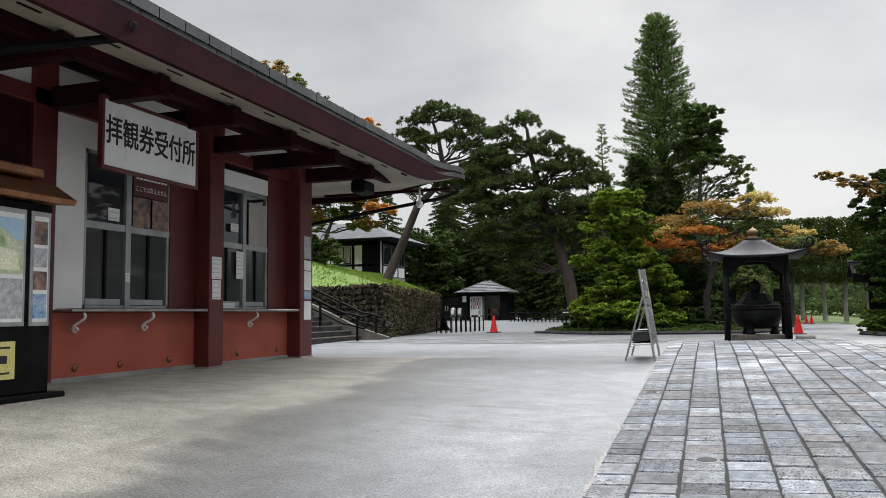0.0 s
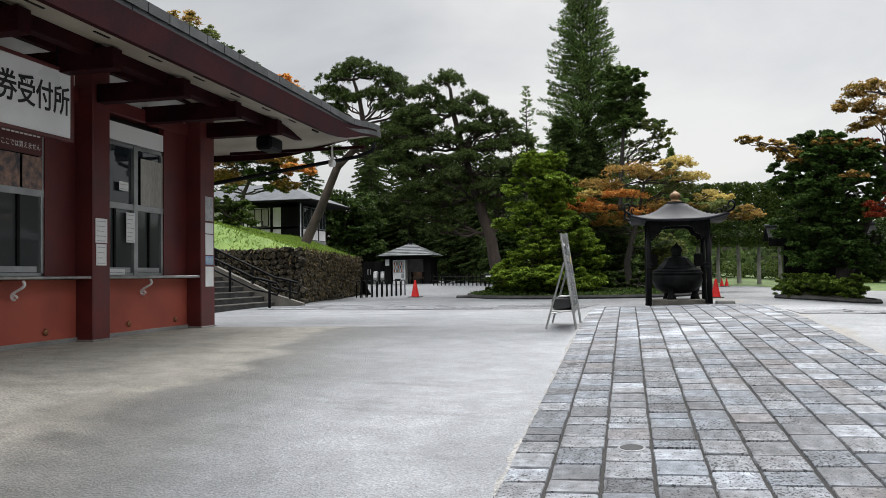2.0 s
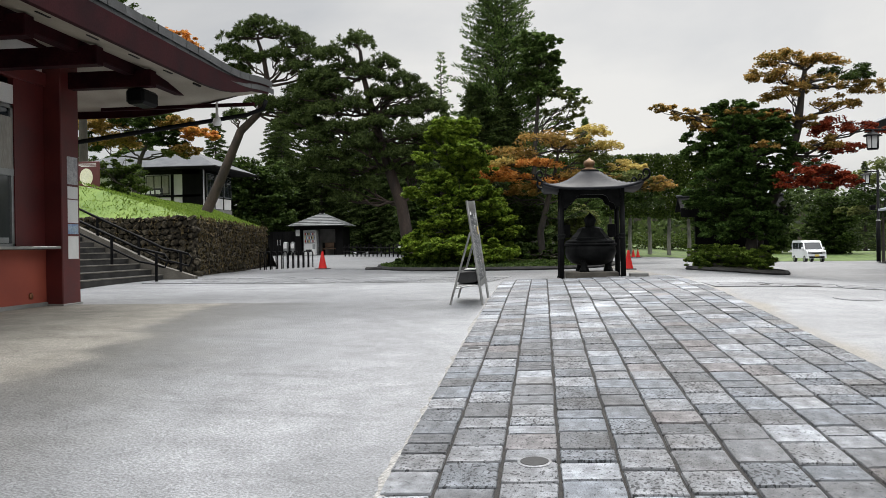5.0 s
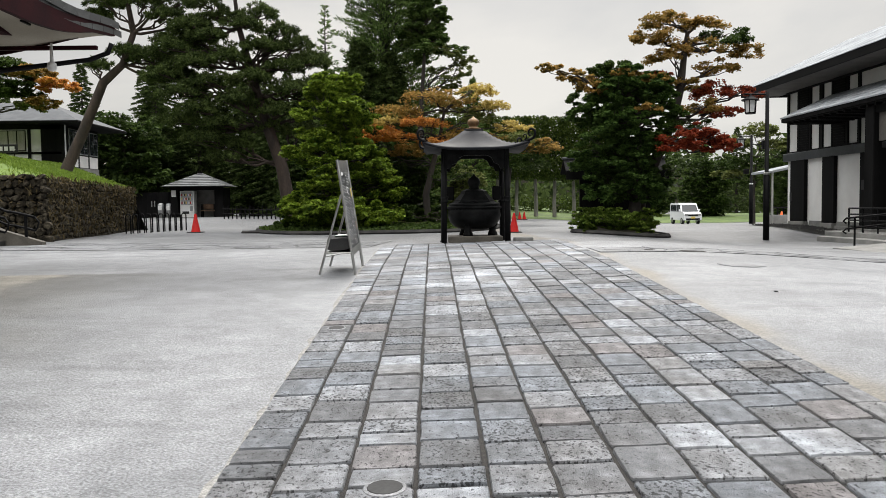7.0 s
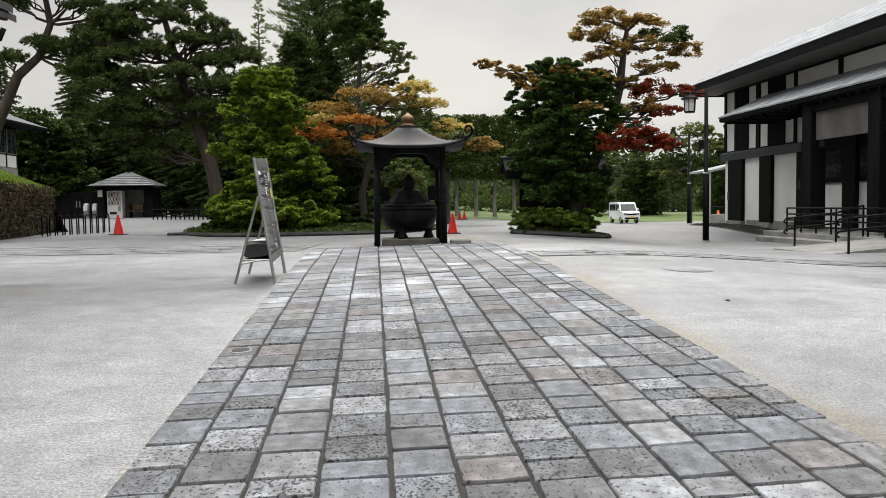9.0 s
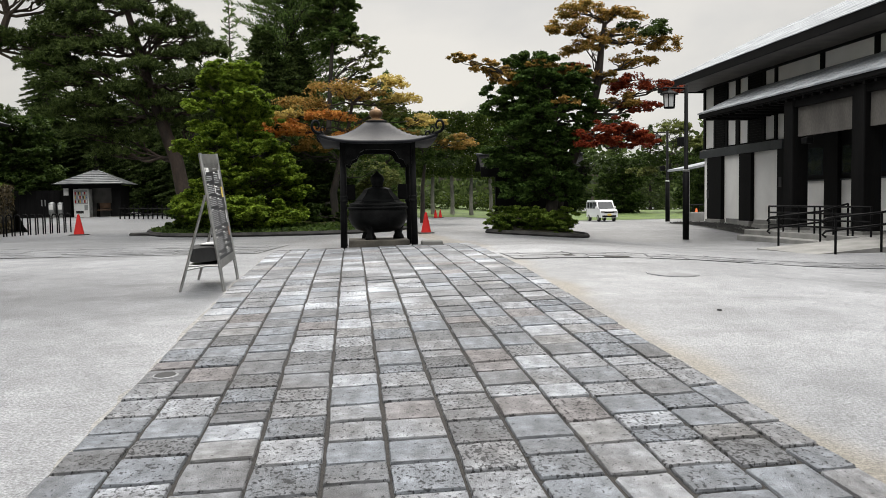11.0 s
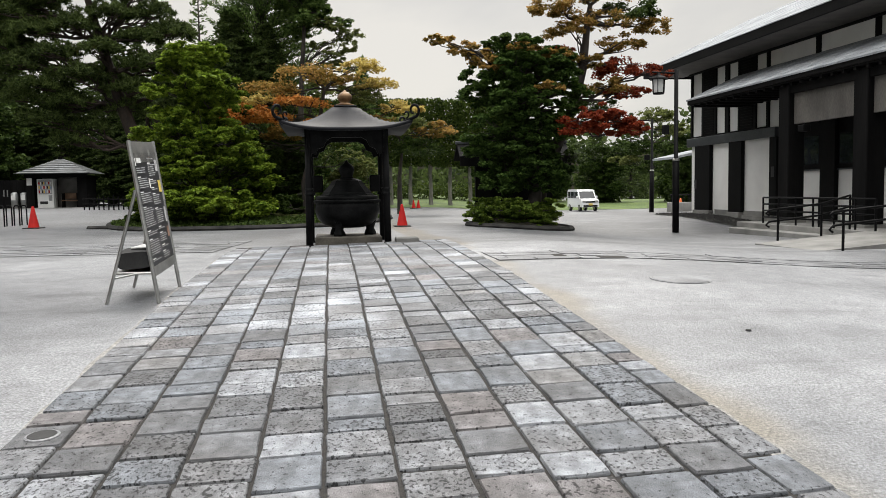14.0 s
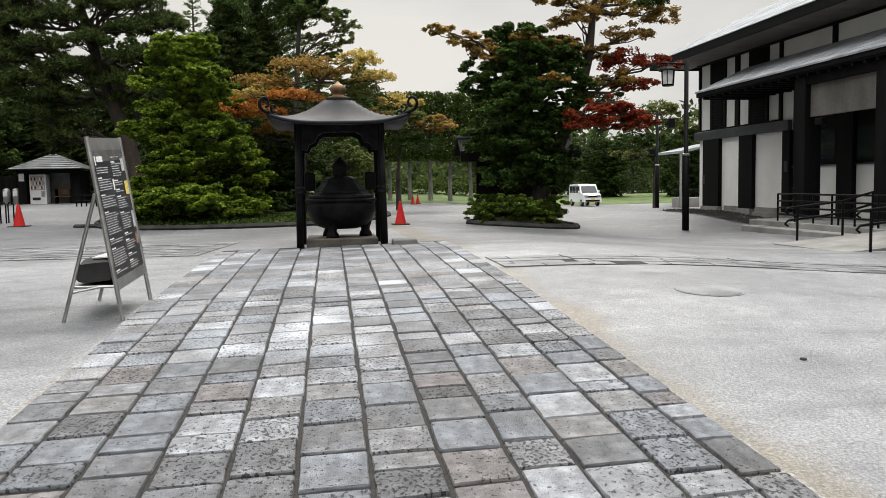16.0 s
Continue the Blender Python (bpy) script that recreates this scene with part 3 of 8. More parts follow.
def ground_z(x, y):
    """The lie of the land: the paved way climbs to the burner, then the yard runs level."""
    for (a, za), (b, zb) in zip(PROFILE, PROFILE[1:]):
        if y <= b:
            h = za + (zb - za) * (y - a) / (b - a)
            break
    h += 0.0255 * min(max(x, -2), 2) * (1 - smoothstep(18, 30, y)) * smoothstep(-40, -5, y)
    k = smoothstep(2.5, 9.5, -x) * (1 - smoothstep(17, 24, y)) * smoothstep(-30, 2, y)
    h = h * (1 - k) + 0.72 * k
    h -= 0.34 * smoothstep(3, 9, x) * smoothstep(2, 18, y) * (1 - smoothstep(28, 36, y))
    h += 0.33 * smoothstep(-6, -12, x) * smoothstep(42, 58, y)
    return h - 0.8 * smoothstep(6, 16, x) * smoothstep(38, 62, y)


rng = np.random.default_rng(7)


def leaves(name, mat, parent, pts, length, width, up=0.5, droop=None, label=""):
    """Many small pointed leaves, one quad each, at the given points."""
    pts = np.asarray(pts, float)
    k = len(pts)
    nrm = rng.normal(size=(k, 3))
    nrm[:, 2] += up * 2
    nrm /= np.linalg.norm(nrm, axis=1)[:, None]
    d = rng.normal(size=(k, 3)) if droop is None else np.asarray(droop, float) + rng.normal(size=(k, 3)) * 0.35
    d -= nrm * (d * nrm).sum(1)[:, None]
    d /= np.maximum(np.linalg.norm(d, axis=1), 1e-6)[:, None]
    s = np.cross(nrm, d)
    ln = length * rng.uniform(0.6, 1.3, (k, 1))
    wd = width * rng.uniform(0.7, 1.2, (k, 1))
    v = np.empty((k, 4, 3))
    v[:, 0], v[:, 1] = pts - d * ln / 2, pts + s * wd / 2 + nrm * ln * 0.08
    v[:, 2], v[:, 3] = pts + d * ln / 2, pts - s * wd / 2 + nrm * ln * 0.08
    me = bpy.data.meshes.new(name)
    me.vertices.add(4 * k)
    me.vertices.foreach_set("co", v.reshape(-1))
    me.loops.add(4 * k)
    me.loops.foreach_set("vertex_index", np.arange(4 * k, dtype=np.int32))
    me.polygons.add(k)
    me.polygons.foreach_set("loop_start", np.arange(0, 4 * k, 4, dtype=np.int32))
    me.polygons.foreach_set("loop_total", np.full(k, 4, np.int32))
    me.update(calc_edges=True)
    me.materials.append(mat)
    ob = new(name, me)
    if parent is not None:
        ob.parent = parent
    if label:
        ob["label"] = label
    return ob


def pad(c, r, count, hollow=0.45):
    """Points in a flattened clump about c, uneven and thinner at the rim."""
    p = rng.normal(size=(count, 3))
    p /= np.linalg.norm(p, axis=1)[:, None]
    rad = rng.uniform(hollow, 1.0, (count, 1)) ** 0.6
    lump = 1 + 0.22 * np.sin(p[:, :1] * 5 + c[0] * 3) * np.cos(p[:, 1:2] * 4 + c[1] * 2)
    return np.asarray(c) + p * rad * lump * np.asarray(r)


# ---- ground: one sheet out to the horizon ----
xs = [-1500, -400, -150, -90] + [-60 + 2 * i for i in range(15)] + [-30 + i for i in range(61)] + [32 + 2 * i for i in range(15)] + [90, 150, 400, 1500]
ys = [-1500, -300, -100, -50] + [-30 + 2 * i for i in range(11)] + [-8 + i for i in range(76)] + [70 + 3 * i for i in range(11)] + [130, 200, 500, 1500]
single("ground", Shape().grid([[(x, y, ground_z(x, y)) for x in xs] for y in ys]), ASPHALT, "pale grey damp asphalt yard, drier and browner with painted shade along the eave", "ground", kind="structure", smooth=True)

# bed under the paving, a little above the asphalt, and the ragged gritty strips beside it
HALF = 1.92
rows = []
for i in range(87):
    y = -12.4 + i * 0.4
    rows.append([(x, y, ground_z(x, y) + 0.006) for x in (-1.95, -1, 0, 1, 1.97)])
pavement = single("pavement", Shape().grid(rows), JOINT, "paved way of worn grey stone setts with dark joints", "pavement", kind="structure")
for side in (-1, 1):
    sh, rr = Shape(), random.Random(3 + side)
    rows = []
    for i in range(172):
        y = -12.4 + i * 0.2
        w = 0.03 + 0.03 * noise.noise(Vector((y * 0.9, side * 5, 0))) + rr.uniform(0, 0.05)
        a, b = side * (HALF - 0.02), side * (HALF + max(w, 0.03))
        rows.append([(a, y, ground_z(a, y) + 0.010), (b, y, ground_z(b, y) + 0.005)])
    single("pavement_edge", sh.grid(rows), GRIT, "strip of pale sandy grit along the paving", "grit strip", kind="structure")

# ---- ticket office: red walls, white panels, deep eaves ----
WX, GZ, CZ = -9.8, 0.70, 1.78
office = thing("ticket_office", "low red and white ticket office with deep dark eaves", "building", at=pose(0, 0, 0))
COLS = [(8.45, 8.88), (12.2, 12.64), (15.55, 16.1)]
box_part("wall", RED, office, WX - 0.25, WX, 2.0, 15.6, GZ + 0.02, CZ - 0.06, label="bright vermilion lower wall")
box_part("plinth", CONCRETE, office, WX - 0.2, WX + 0.03, 2.0, 15.6, GZ - 0.3, GZ + 0.09, 0.01, "grey concrete plinth")
for a, b in COLS:
    box_part("column", DARKRED, office, WX - 0.3, WX + (0.32 if a > 9 else 0.06), a, b, GZ - 0.3, 5.3, 0.015, "square dark red column")
    box_part("column_foot", CONCRETE, office, WX - 0.3, WX + (0.345 if a > 9 else 0.085), a - 0.025, b + 0.025, GZ - 0.3, GZ + 0.05, 0.01)
box_part("column", DARKRED, office, WX - 0.3, WX + 0.1, 4.6, 5.05, GZ - 0.3, 5.3, 0.015, "square dark red column")
box_part("wall_panel", WHITE, office, WX - 0.12, WX - 0.02, 8.88, 9.5, CZ - 0.02, 4.62, label="white plaster panel")
# an open recess: its shade is put into this panel's dark colour
box_part("wall_panel", BEAMRED, office, WX - 0.12, WX - 0.02, 5.05, 8.45, CZ - 0.02, 4.62, label="dark panel standing in for the shade of an open recess")
box_part("wall_panel", WHITE, office, WX - 0.12, WX - 0.02, 9.5, 12.2, 4.2, 4.62, label="white plaster panel over the window")
box_part("wall_panel", WHITE, office, WX - 0.12, WX - 0.02, 12.64, 15.55, 4.18, 4.5, label="white plaster panel over the window")
box_part("lintel", DARKRED, office, WX - 0.2, WX + 0.06, 5.05, 15.55, 4.62, 4.86, 0.01, "dark red lintel beam")
box_part("wall_panel", WHITE, office, WX - 0.12, WX - 0.02, 5.05, 15.55, 4.86, 5.3, label="white plaster panel under the eaves")
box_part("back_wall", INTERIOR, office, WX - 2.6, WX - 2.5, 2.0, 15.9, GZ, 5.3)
box_part("end_wall", DARKRED, office, WX - 5.5, WX - 0.3, 15.75, 16.0, GZ - 0.3, 5.3, label="dark red end wall")
box_part("end_wall", WHITE, office, WX - 5.5, WX - 0.3, 2.0, 2.2, GZ - 0.3, 5.3)
box_part("back_wall", WHITE, office, WX - 5.6, WX - 5.4, 2.0, 15.9, GZ - 0.3, 5.3)
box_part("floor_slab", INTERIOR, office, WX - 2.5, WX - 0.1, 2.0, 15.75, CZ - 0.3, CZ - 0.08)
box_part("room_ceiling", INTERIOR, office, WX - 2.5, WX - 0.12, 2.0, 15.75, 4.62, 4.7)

# counters on curled brackets
for a, b, brs in ((8.98, 12.2, (9.25, 10.75)), (12.64, 15.55, (13.9,))):
    box_part("counter", STEEL, office, WX - 0.1, WX + 0.30, a, b, CZ - 0.05, CZ, 0.012, "grey metal edged counter shelf")
    for y in brs:
        pts = [(WX + 0.135 + 0.065 * math.sin(q * 6.283) + 0.11 * (1 - q) - 0.05 * q, y, CZ - 0.07 - 0.27 * q) for q in [i / 16 for i in range(17)]]
        curl = [(WX + 0.10 + 0.05 * math.cos(a2) * (1 - a2 / 9), y, CZ - 0.32 + 0.05 * math.sin(a2) * (1 - a2 / 9)) for a2 in [i * 0.45 for i in range(14)]]
        part("bracket", Shape().tube(pts, 0.022, 6).tube(curl, 0.018, 6), PAPER, office, "curled pale metal bracket", True)
for y in (9.35, 10.3, 11.5, 13.6, 15.1):
    part("vent_cap", Shape().lathe([(0.0, 0), (0.05, 0.004), (0.055, 0.02), (0.03, 0.035), (0.0, 0.036)], sides=14), COPPER, office, "small oval metal vent cap", True).matrix_basis = pose(WX, y, GZ + 0.22, 0, 90, 0)


def office_window(y0, y1, mull, z1, trans):
    """A sliding ticket window: frame, transom, mullion, panes and a curtain behind."""
    w = part("window", Shape().box(WX - 0.10, WX - 0.03, y0, y1, CZ, CZ + 0.05).box(WX - 0.10, WX - 0.03, y0, y1, z1 - 0.06, z1).box(WX - 0.10, WX - 0.03, y0, y0 + 0.06, CZ, z1).box(WX - 0.10, WX - 0.03, y1 - 0.06, y1, CZ, z1), ALU, office, "grey aluminium window frame")
    box_part("transom", ALU, w, WX - 0.10, WX - 0.02, y0, y1, trans - 0.05, trans + 0.06)
    box_part("mullion", ALU, w, WX - 0.10, WX - 0.01, mull - 0.06, mull + 0.06, CZ, z1)
    for a, b in ((y0 + 0.06, mull - 0.06), (mull + 0.06, y1 - 0.06)):
        for za, zb in ((CZ + 0.05, trans - 0.05), (trans + 0.06, z1 - 0.06)):
            box_part("pane", GLASS if zb > trans + 0.1 else GLASSGREY, w, WX - 0.075, WX - 0.067, a, b, za, zb)
        mid = (a + b) / 2
        box_part("sash", BLACKPAINT, w, WX - 0.06, WX - 0.03, mid - 0.025, mid + 0.025, CZ + 0.05, trans - 0.05)
        box_part("sash_rail", ALU, w, WX - 0.06, WX - 0.02, a, b - 0.1, CZ + 0.06, CZ + 0.15)
        box_part("curtain", CURTAIN, w, WX - 0.20, WX - 0.17, a, mid - 0.1, CZ + 0.05, trans)


office_window(9.5, 11.5, 10.46, 4.2, 3.05)
office_window(12.68, 14.75, 13.85, 4.16, 3.02)
box_part("side_panel", DARKRED, office, WX - 0.12, WX - 0.01, 11.5, 12.2, CZ, 4.62, label="dark red panel beside the window")
box_part("side_panel", DARKRED, office, WX - 0.12, WX - 0.01, 14.75, 15.55, CZ, 4.62, label="dark red panel beside the window")

# eaves: projecting beams, purlin, soffit, fascia, gutter and roof
EX, EY = -6.62, 18.3
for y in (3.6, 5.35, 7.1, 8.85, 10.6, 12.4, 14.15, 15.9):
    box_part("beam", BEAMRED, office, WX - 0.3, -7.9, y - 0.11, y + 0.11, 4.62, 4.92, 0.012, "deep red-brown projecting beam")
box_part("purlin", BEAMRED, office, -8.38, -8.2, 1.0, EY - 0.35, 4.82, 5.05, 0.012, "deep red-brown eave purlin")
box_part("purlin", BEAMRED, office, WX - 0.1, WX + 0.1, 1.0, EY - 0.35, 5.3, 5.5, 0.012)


def slope_z(x):
    """Height of the soffit over a point of the front slope, with a slight upward sweep at the eave."""
    d = EX - x
    return 4.66 + 0.20 * d + 0.014 * d * d


def hip_z(x, y):
    """The soffit of the hipped end: it falls towards the front eave and towards the end eave alike."""
    d = max(min(EX - x, EY - y), 0.0)
    return 4.66 + 0.20 * d + 0.014 * d * d


def corner_lift(x, y):
    return end_lift(y) * smoothstep(EX - 3.2, EX, x) ** 2


def end_lift(y):
    return 0.26 * smoothstep(EY - 3.2, EY, y) ** 2


def tip(y):
    return 0.18 * smoothstep(EY - 3.5, EY, y)


RX = [EX - 0.32 * i for i in range(18)]
RY = [1.0 + 0.5 * i for i in range(35)]
RY[-1] = EY
part("soffit", Shape().grid([[(x, y, hip_z(x, y) + corner_lift(x, y)) for x in RX] for y in RY]), SOFFIT, office, "cream soffit boards", True)
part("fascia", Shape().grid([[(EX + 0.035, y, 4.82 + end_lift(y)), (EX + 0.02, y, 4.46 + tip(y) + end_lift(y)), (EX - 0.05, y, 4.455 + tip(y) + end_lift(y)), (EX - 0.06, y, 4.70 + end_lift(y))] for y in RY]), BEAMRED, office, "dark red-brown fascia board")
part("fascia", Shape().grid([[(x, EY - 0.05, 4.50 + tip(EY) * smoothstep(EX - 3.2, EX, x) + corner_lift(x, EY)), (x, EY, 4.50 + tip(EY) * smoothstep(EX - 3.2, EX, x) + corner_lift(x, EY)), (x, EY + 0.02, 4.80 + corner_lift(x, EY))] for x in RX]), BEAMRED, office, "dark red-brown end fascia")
part("roof_deck", Shape().grid([[(x, y, hip_z(x, y) + 0.26 - tip(y) * 0.6 + corner_lift(x, y)) for x in RX] for y in RY]), ROOFTILE, office, "", True)
# overlapping roof plates in courses
sh, lip = Shape(), Shape()
for c in range(15):
    x = EX + 0.06 - c * 0.36
    y = 1.0 + (c % 2) * 0.45
    while y < EY + 0.05:
        y2 = min(y + 0.46, EY + 0.10)
        top = [(q, w, hip_z(q, w) + up - tip(w) * 0.6 + corner_lift(q, w)) for q, w, up in ((x, y + 0.014, 0.35), (x, y2, 0.35), (x - 0.37, y2, 0.30), (x - 0.37, y + 0.014, 0.30))]
        drop = 0.13 if c == 0 else 0.06
        low = [(q, w, e - drop) for q, w, e in top[:2]]
        sh.add(top, [(0, 1, 2, 3)])
        (lip if c == 0 else sh).add(low + top[:2], [(0, 1, 3, 2)])
        if c == 0:
            lip.add([(x - 0.03, y + 0.2, low[0][2] - 0.11), (x - 0.03, y2 + 0.186, low[1][2] - 0.11), (x - 0.03, y2 + 0.186, low[1][2] + 0.01), (x - 0.03, y + 0.2, low[0][2] + 0.01)], [(0, 1, 2, 3)])
        y = y2
tagged(part("plate_covering", sh, ROOFTILE, office, "grey weathered metal roof plates in overlapping courses"), kind="stuff")
tagged(part("eave_lip", lip, TILEEDGE, office, "dark double row of eave plate edges"), kind="stuff")
part("back_slope", Shape().grid([[(RX[-1], 1.0, slope_z(RX[-1]) + 0.14), (WX - 6.5, 1.0, 4.6)], [(RX[-1], EY - 5.4, slope_z(RX[-1]) + 0.3), (WX - 6.5, EY - 1.0, 4.7)]]), ROOFTILE, office)
box_part("ridge", ROOFTILE, office, RX[-1] - 0.2, RX[-1] + 0.2, 1.0, EY - 5.3, slope_z(RX[-1]) + 0.12, slope_z(RX[-1]) + 0.4, 0.04)
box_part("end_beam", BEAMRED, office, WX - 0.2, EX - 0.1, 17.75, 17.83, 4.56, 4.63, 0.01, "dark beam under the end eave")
part("downpipe", Shape().tube([(EX + 0.05, EY - 0.25, 4.72), (EX - 0.02, EY - 0.25, 4.55), (EX - 0.35, EY - 0.3, 4.42), (WX + 0.3, 16.2, 3.72), (WX + 0.1, 16.16, 3.66), (WX + 0.05, 16.16, GZ)], 0.045, 8), BLACKPAINT, office, "slanting dark downpipe under the eave", True)
part("downpipe", Shape().tube([(EX + 0.05, 6.6, 4.70), (EX - 0.05, 6.6, 4.55), (-7.6, 6.2, 4.42), (WX + 0.3, 5.2, 4.05), (WX + 0.1, 5.1, 3.9), (WX + 0.05, 5.1, GZ)], 0.05, 8), BLACKPAINT, office, "slanting dark downpipe under the eave", True)
part("ceiling_fitting", Shape().box(-8.4, -8.05, 15.8, 16.4, 4.32, 4.6, 0.05), BLACKPAINT, office, "black boxy loudspeaker under the eave")
part("bulb", Shape().lathe([(0.0, 4.12), (0.06, 4.13), (0.085, 4.19), (0.07, 4.26), (0.03, 4.29), (0.02, 4.6), (0.0, 4.6)], -7.35, 17.4, 16), WHITEPAINT, office, "round white lamp under the corner", True)
for y in [2.5 + 1.2 * i for i in range(13)]:
    box_part("soffit_slot", BLACKPAINT, office, EX - 1.0, EX - 0.96, y, y + 0.3, slope_z(EX - 0.98) - 0.012, slope_z(EX - 0.98) + 0.02)

# hanging signboard with brushed lettering
board = thing("signboard", "white hanging signboard with black brushed characters", "sign")
SX, S0, S1, SZ0, SZ1 = -8.75, 8.67, 10.73, 3.72, 4.64
box_part("panel", WHITEPAINT, board, SX - 0.05, SX, S0, S1, SZ0, SZ1, 0.006)
for a in ((S0 - 0.05, S0, SZ0 - 0.05, SZ1 + 0.05), (S1, S1 + 0.05, SZ0 - 0.05, SZ1 + 0.05)):
    box_part("frame", MAROON, board, SX - 0.07, SX + 0.015, a[0], a[1], a[2], a[3], 0.005, "maroon painted frame strip")
for a in ((SZ0 - 0.05, SZ0), (SZ1, SZ1 + 0.05)):
    box_part("frame", MAROON, board, SX - 0.07, SX + 0.015, S0, S1, a[0], a[1], 0.005, "maroon painted frame strip")
for y in (S0 + 0.25, S1 - 0.25):
    part("hanger", Shape().tube([(SX - 0.03, y, SZ1 + 0.03), (SX - 0.03, y, 5.1)], 0.012, 6), BLACKPAINT, board, "thin black hanging rod")
FACE_X = Matrix(((0, 0, 1, 0), (1, 0, 0, 0), (0, 1, 0, 0), (0, 0, 0, 1)))
text_part("lettering", "拝観券受付所", 0.43, Matrix.Translation((SX + 0.004, (S0 + S1) / 2, (SZ0 + SZ1) / 2 + 0.02)) @ FACE_X, INK, board, 0.0045, 0.78).scale = (1, 1, 1)

# notices on the office
POST = thing("window_poster", "dark red poster behind the ticket window", "poster")
box_part("sheet", MAROON, POST, WX - 0.015, WX - 0.01, 10.56, 11.44, 3.62, 4.10)
text_part("lettering", "ここでは買えません", 0.105, Matrix.Translation((WX - 0.006, 11.0, 3.74)) @ FACE_X, PAPER, POST, 0.0, 0.85, 0.001)
for k in range(9):
    box_part("print_bar", PAPER, POST, WX - 0.009, WX - 0.006, 10.62 + k * 0.088, 10.69 + k * 0.088, 3.90, 3.98)
for a, b, z0, z1, mm, lab in ((10.56, 10.98, 3.10, 3.60, PHOTOPRINT, "small framed print behind the ticket window"), (11.03, 11.44, 3.10, 3.60, PHOTOPRINT, "dim photo poster behind the ticket window"),
                              (14.0, 14.7, 3.08, 3.95, CURTAIN, "faded beige map sheet in the ticket window")):
    s = single("window_poster", Shape().box(WX - 0.016, WX - 0.010, a, b, z0, z1), mm, lab, "poster", "posters in the ticket windows")
for a, b, z0, z1, x in ((12.25, 12.55, 2.32, 2.72, WX + 0.325), (12.27, 12.53, 1.95, 2.30, WX + 0.325), (13.35, 13.62, 3.30, 3.46, WX - 0.012), (13.55, 13.8, 2.38, 2.92, WX - 0.008), (12.9, 13.5, 1.80, 1.90, WX - 0.005), (12.72, 12.86, 2.86, 2.98, WX - 0.008), (10.05, 10.3, 3.16, 3.36, WX - 0.062), (10.4, 10.5, 2.2, 2.35, WX - 0.006)):
    pp = single("paper_notice", Shape().box(x, x + 0.004, a, b, z0, z1), PAPER, "white paper notice taped to the office", "notice", "paper notices")
    nb = max(1, int((z1 - z0) / 0.07))
    for k in range(nb):
        zz = z1 - (k + 0.6) * (z1 - z0) / nb
        box_part("print_bar", GREYINK, pp, x + 0.004, x + 0.005, a + 0.03, b - 0.03 - (k % 3) * 0.03, zz - 0.006, zz + 0.006)
for z0, z1, mm in ((2.9, 3.4, GREYINK), (2.2, 2.62, PAPER), (2.0, 2.18, BLUEPRINT), (1.55, 1.96, PAPER), (2.64, 2.86, PAPER)):
    single("paper_notice", Shape().box(WX - 0.05, WX + 0.26, 16.1, 16.105, z0, z1), mm, "paper notice on the end of the red column", "notice", "paper notices")
    single("paper_notice", Shape().box(WX + 0.32, WX + 0.325, 15.72, 16.04, z0, z1), mm, "paper notice on the red column", "notice", "paper notices")

# display cabinet with a copper hood, standing before the office
kiosk = thing("display_cabinet", "black display cabinet with copper hood and map posters", "cabinet")
KX, K0, K1, KZ = -8.62, 5.6, 7.68, 0.70
box_part("body", BLACKPAINT, kiosk, KX - 0.45, KX, K0, K1, KZ + 0.06, 3.02, 0.015)
box_part("base", BLACKPAINT, kiosk, KX - 0.55, KX + 0.15, K0 - 0.1, K1 + 0.12, KZ - 0.1, KZ + 0.06, 0.015, "black base plate")
part("hood", Shape().prism([(KX - 0.7, 3.10), (KX + 0.22, 3.02), (KX + 0.25, 3.08), (KX - 0.1, 3.30), (KX - 0.7, 3.36)], "y", K0 - 0.1, K1 + 0.12), COPPER, kiosk, "brown copper hood")
part("hood_cap", Shape().box(KX - 0.65, KX - 0.02, K0 - 0.1, K1 - 0.12, 3.34, 3.46, 0.02), COPPER, kiosk, "brown copper cap")
for a, b in ((K0 + 0.05, 7.27), (7.34, K1 - 0.04)):
    f = box_part("glass_door", ALU, kiosk, KX, KX + 0.02, a, b, 1.55, 2.92, 0.004, "glazed cabinet door")
    box_part("backing", PAPER, f, KX + 0.02, KX + 0.024, a + 0.04, b - 0.04, 1.6, 2.86)
box_part("map_print", PALEBLUE, kiosk, KX + 0.026, KX + 0.030, K0 + 0.15, 7.22, 2.15, 2.8, label="pale blue sky of the picture map")
part("map_hill", Shape().prism([(K0 + 0.15, 2.15)] + [(K0 + 0.15 + (7.07 - K0) * i / 14, 2.60 + 0.07 * math.sin(i * 1.3) + 0.03 * math.sin(i * 2.9)) for i in range(15)] + [(7.22, 2.15)], "x", KX + 0.030, KX + 0.033), MAPPRINT, kiosk, "green hills of the picture map")
part("map_field", Shape().prism([(K0 + 0.3, 2.2), (K0 + 0.5, 2.46), (6.5, 2.52), (7.1, 2.42), (7.18, 2.2)], "x", KX + 0.033, KX + 0.035), PALEYELLOW, kiosk, "cream fields of the picture map")
box_part("map_print", GREYINK, kiosk, KX + 0.026, KX + 0.030, K0 + 0.15, 7.22, 1.64, 2.1, label="grey plan print")
for k, (z0, z1, mm) in enumerate(((2.52, 2.80, PHOTOPRINT), (2.25, 2.48, GREYINK), (1.98, 2.20, PHOTOPRINT), (1.64, 1.93, BLUEPRINT))):
    box_part("print", mm, kiosk, KX + 0.026, KX + 0.030, 7.38, K1 - 0.10, z0, z1, label="small tour poster")
box_part("lower_panel", YELLOWPRINT, kiosk, KX, KX + 0.004, 6.55, 7.17, 0.95, 1.38, label="yellow panel with dark print")
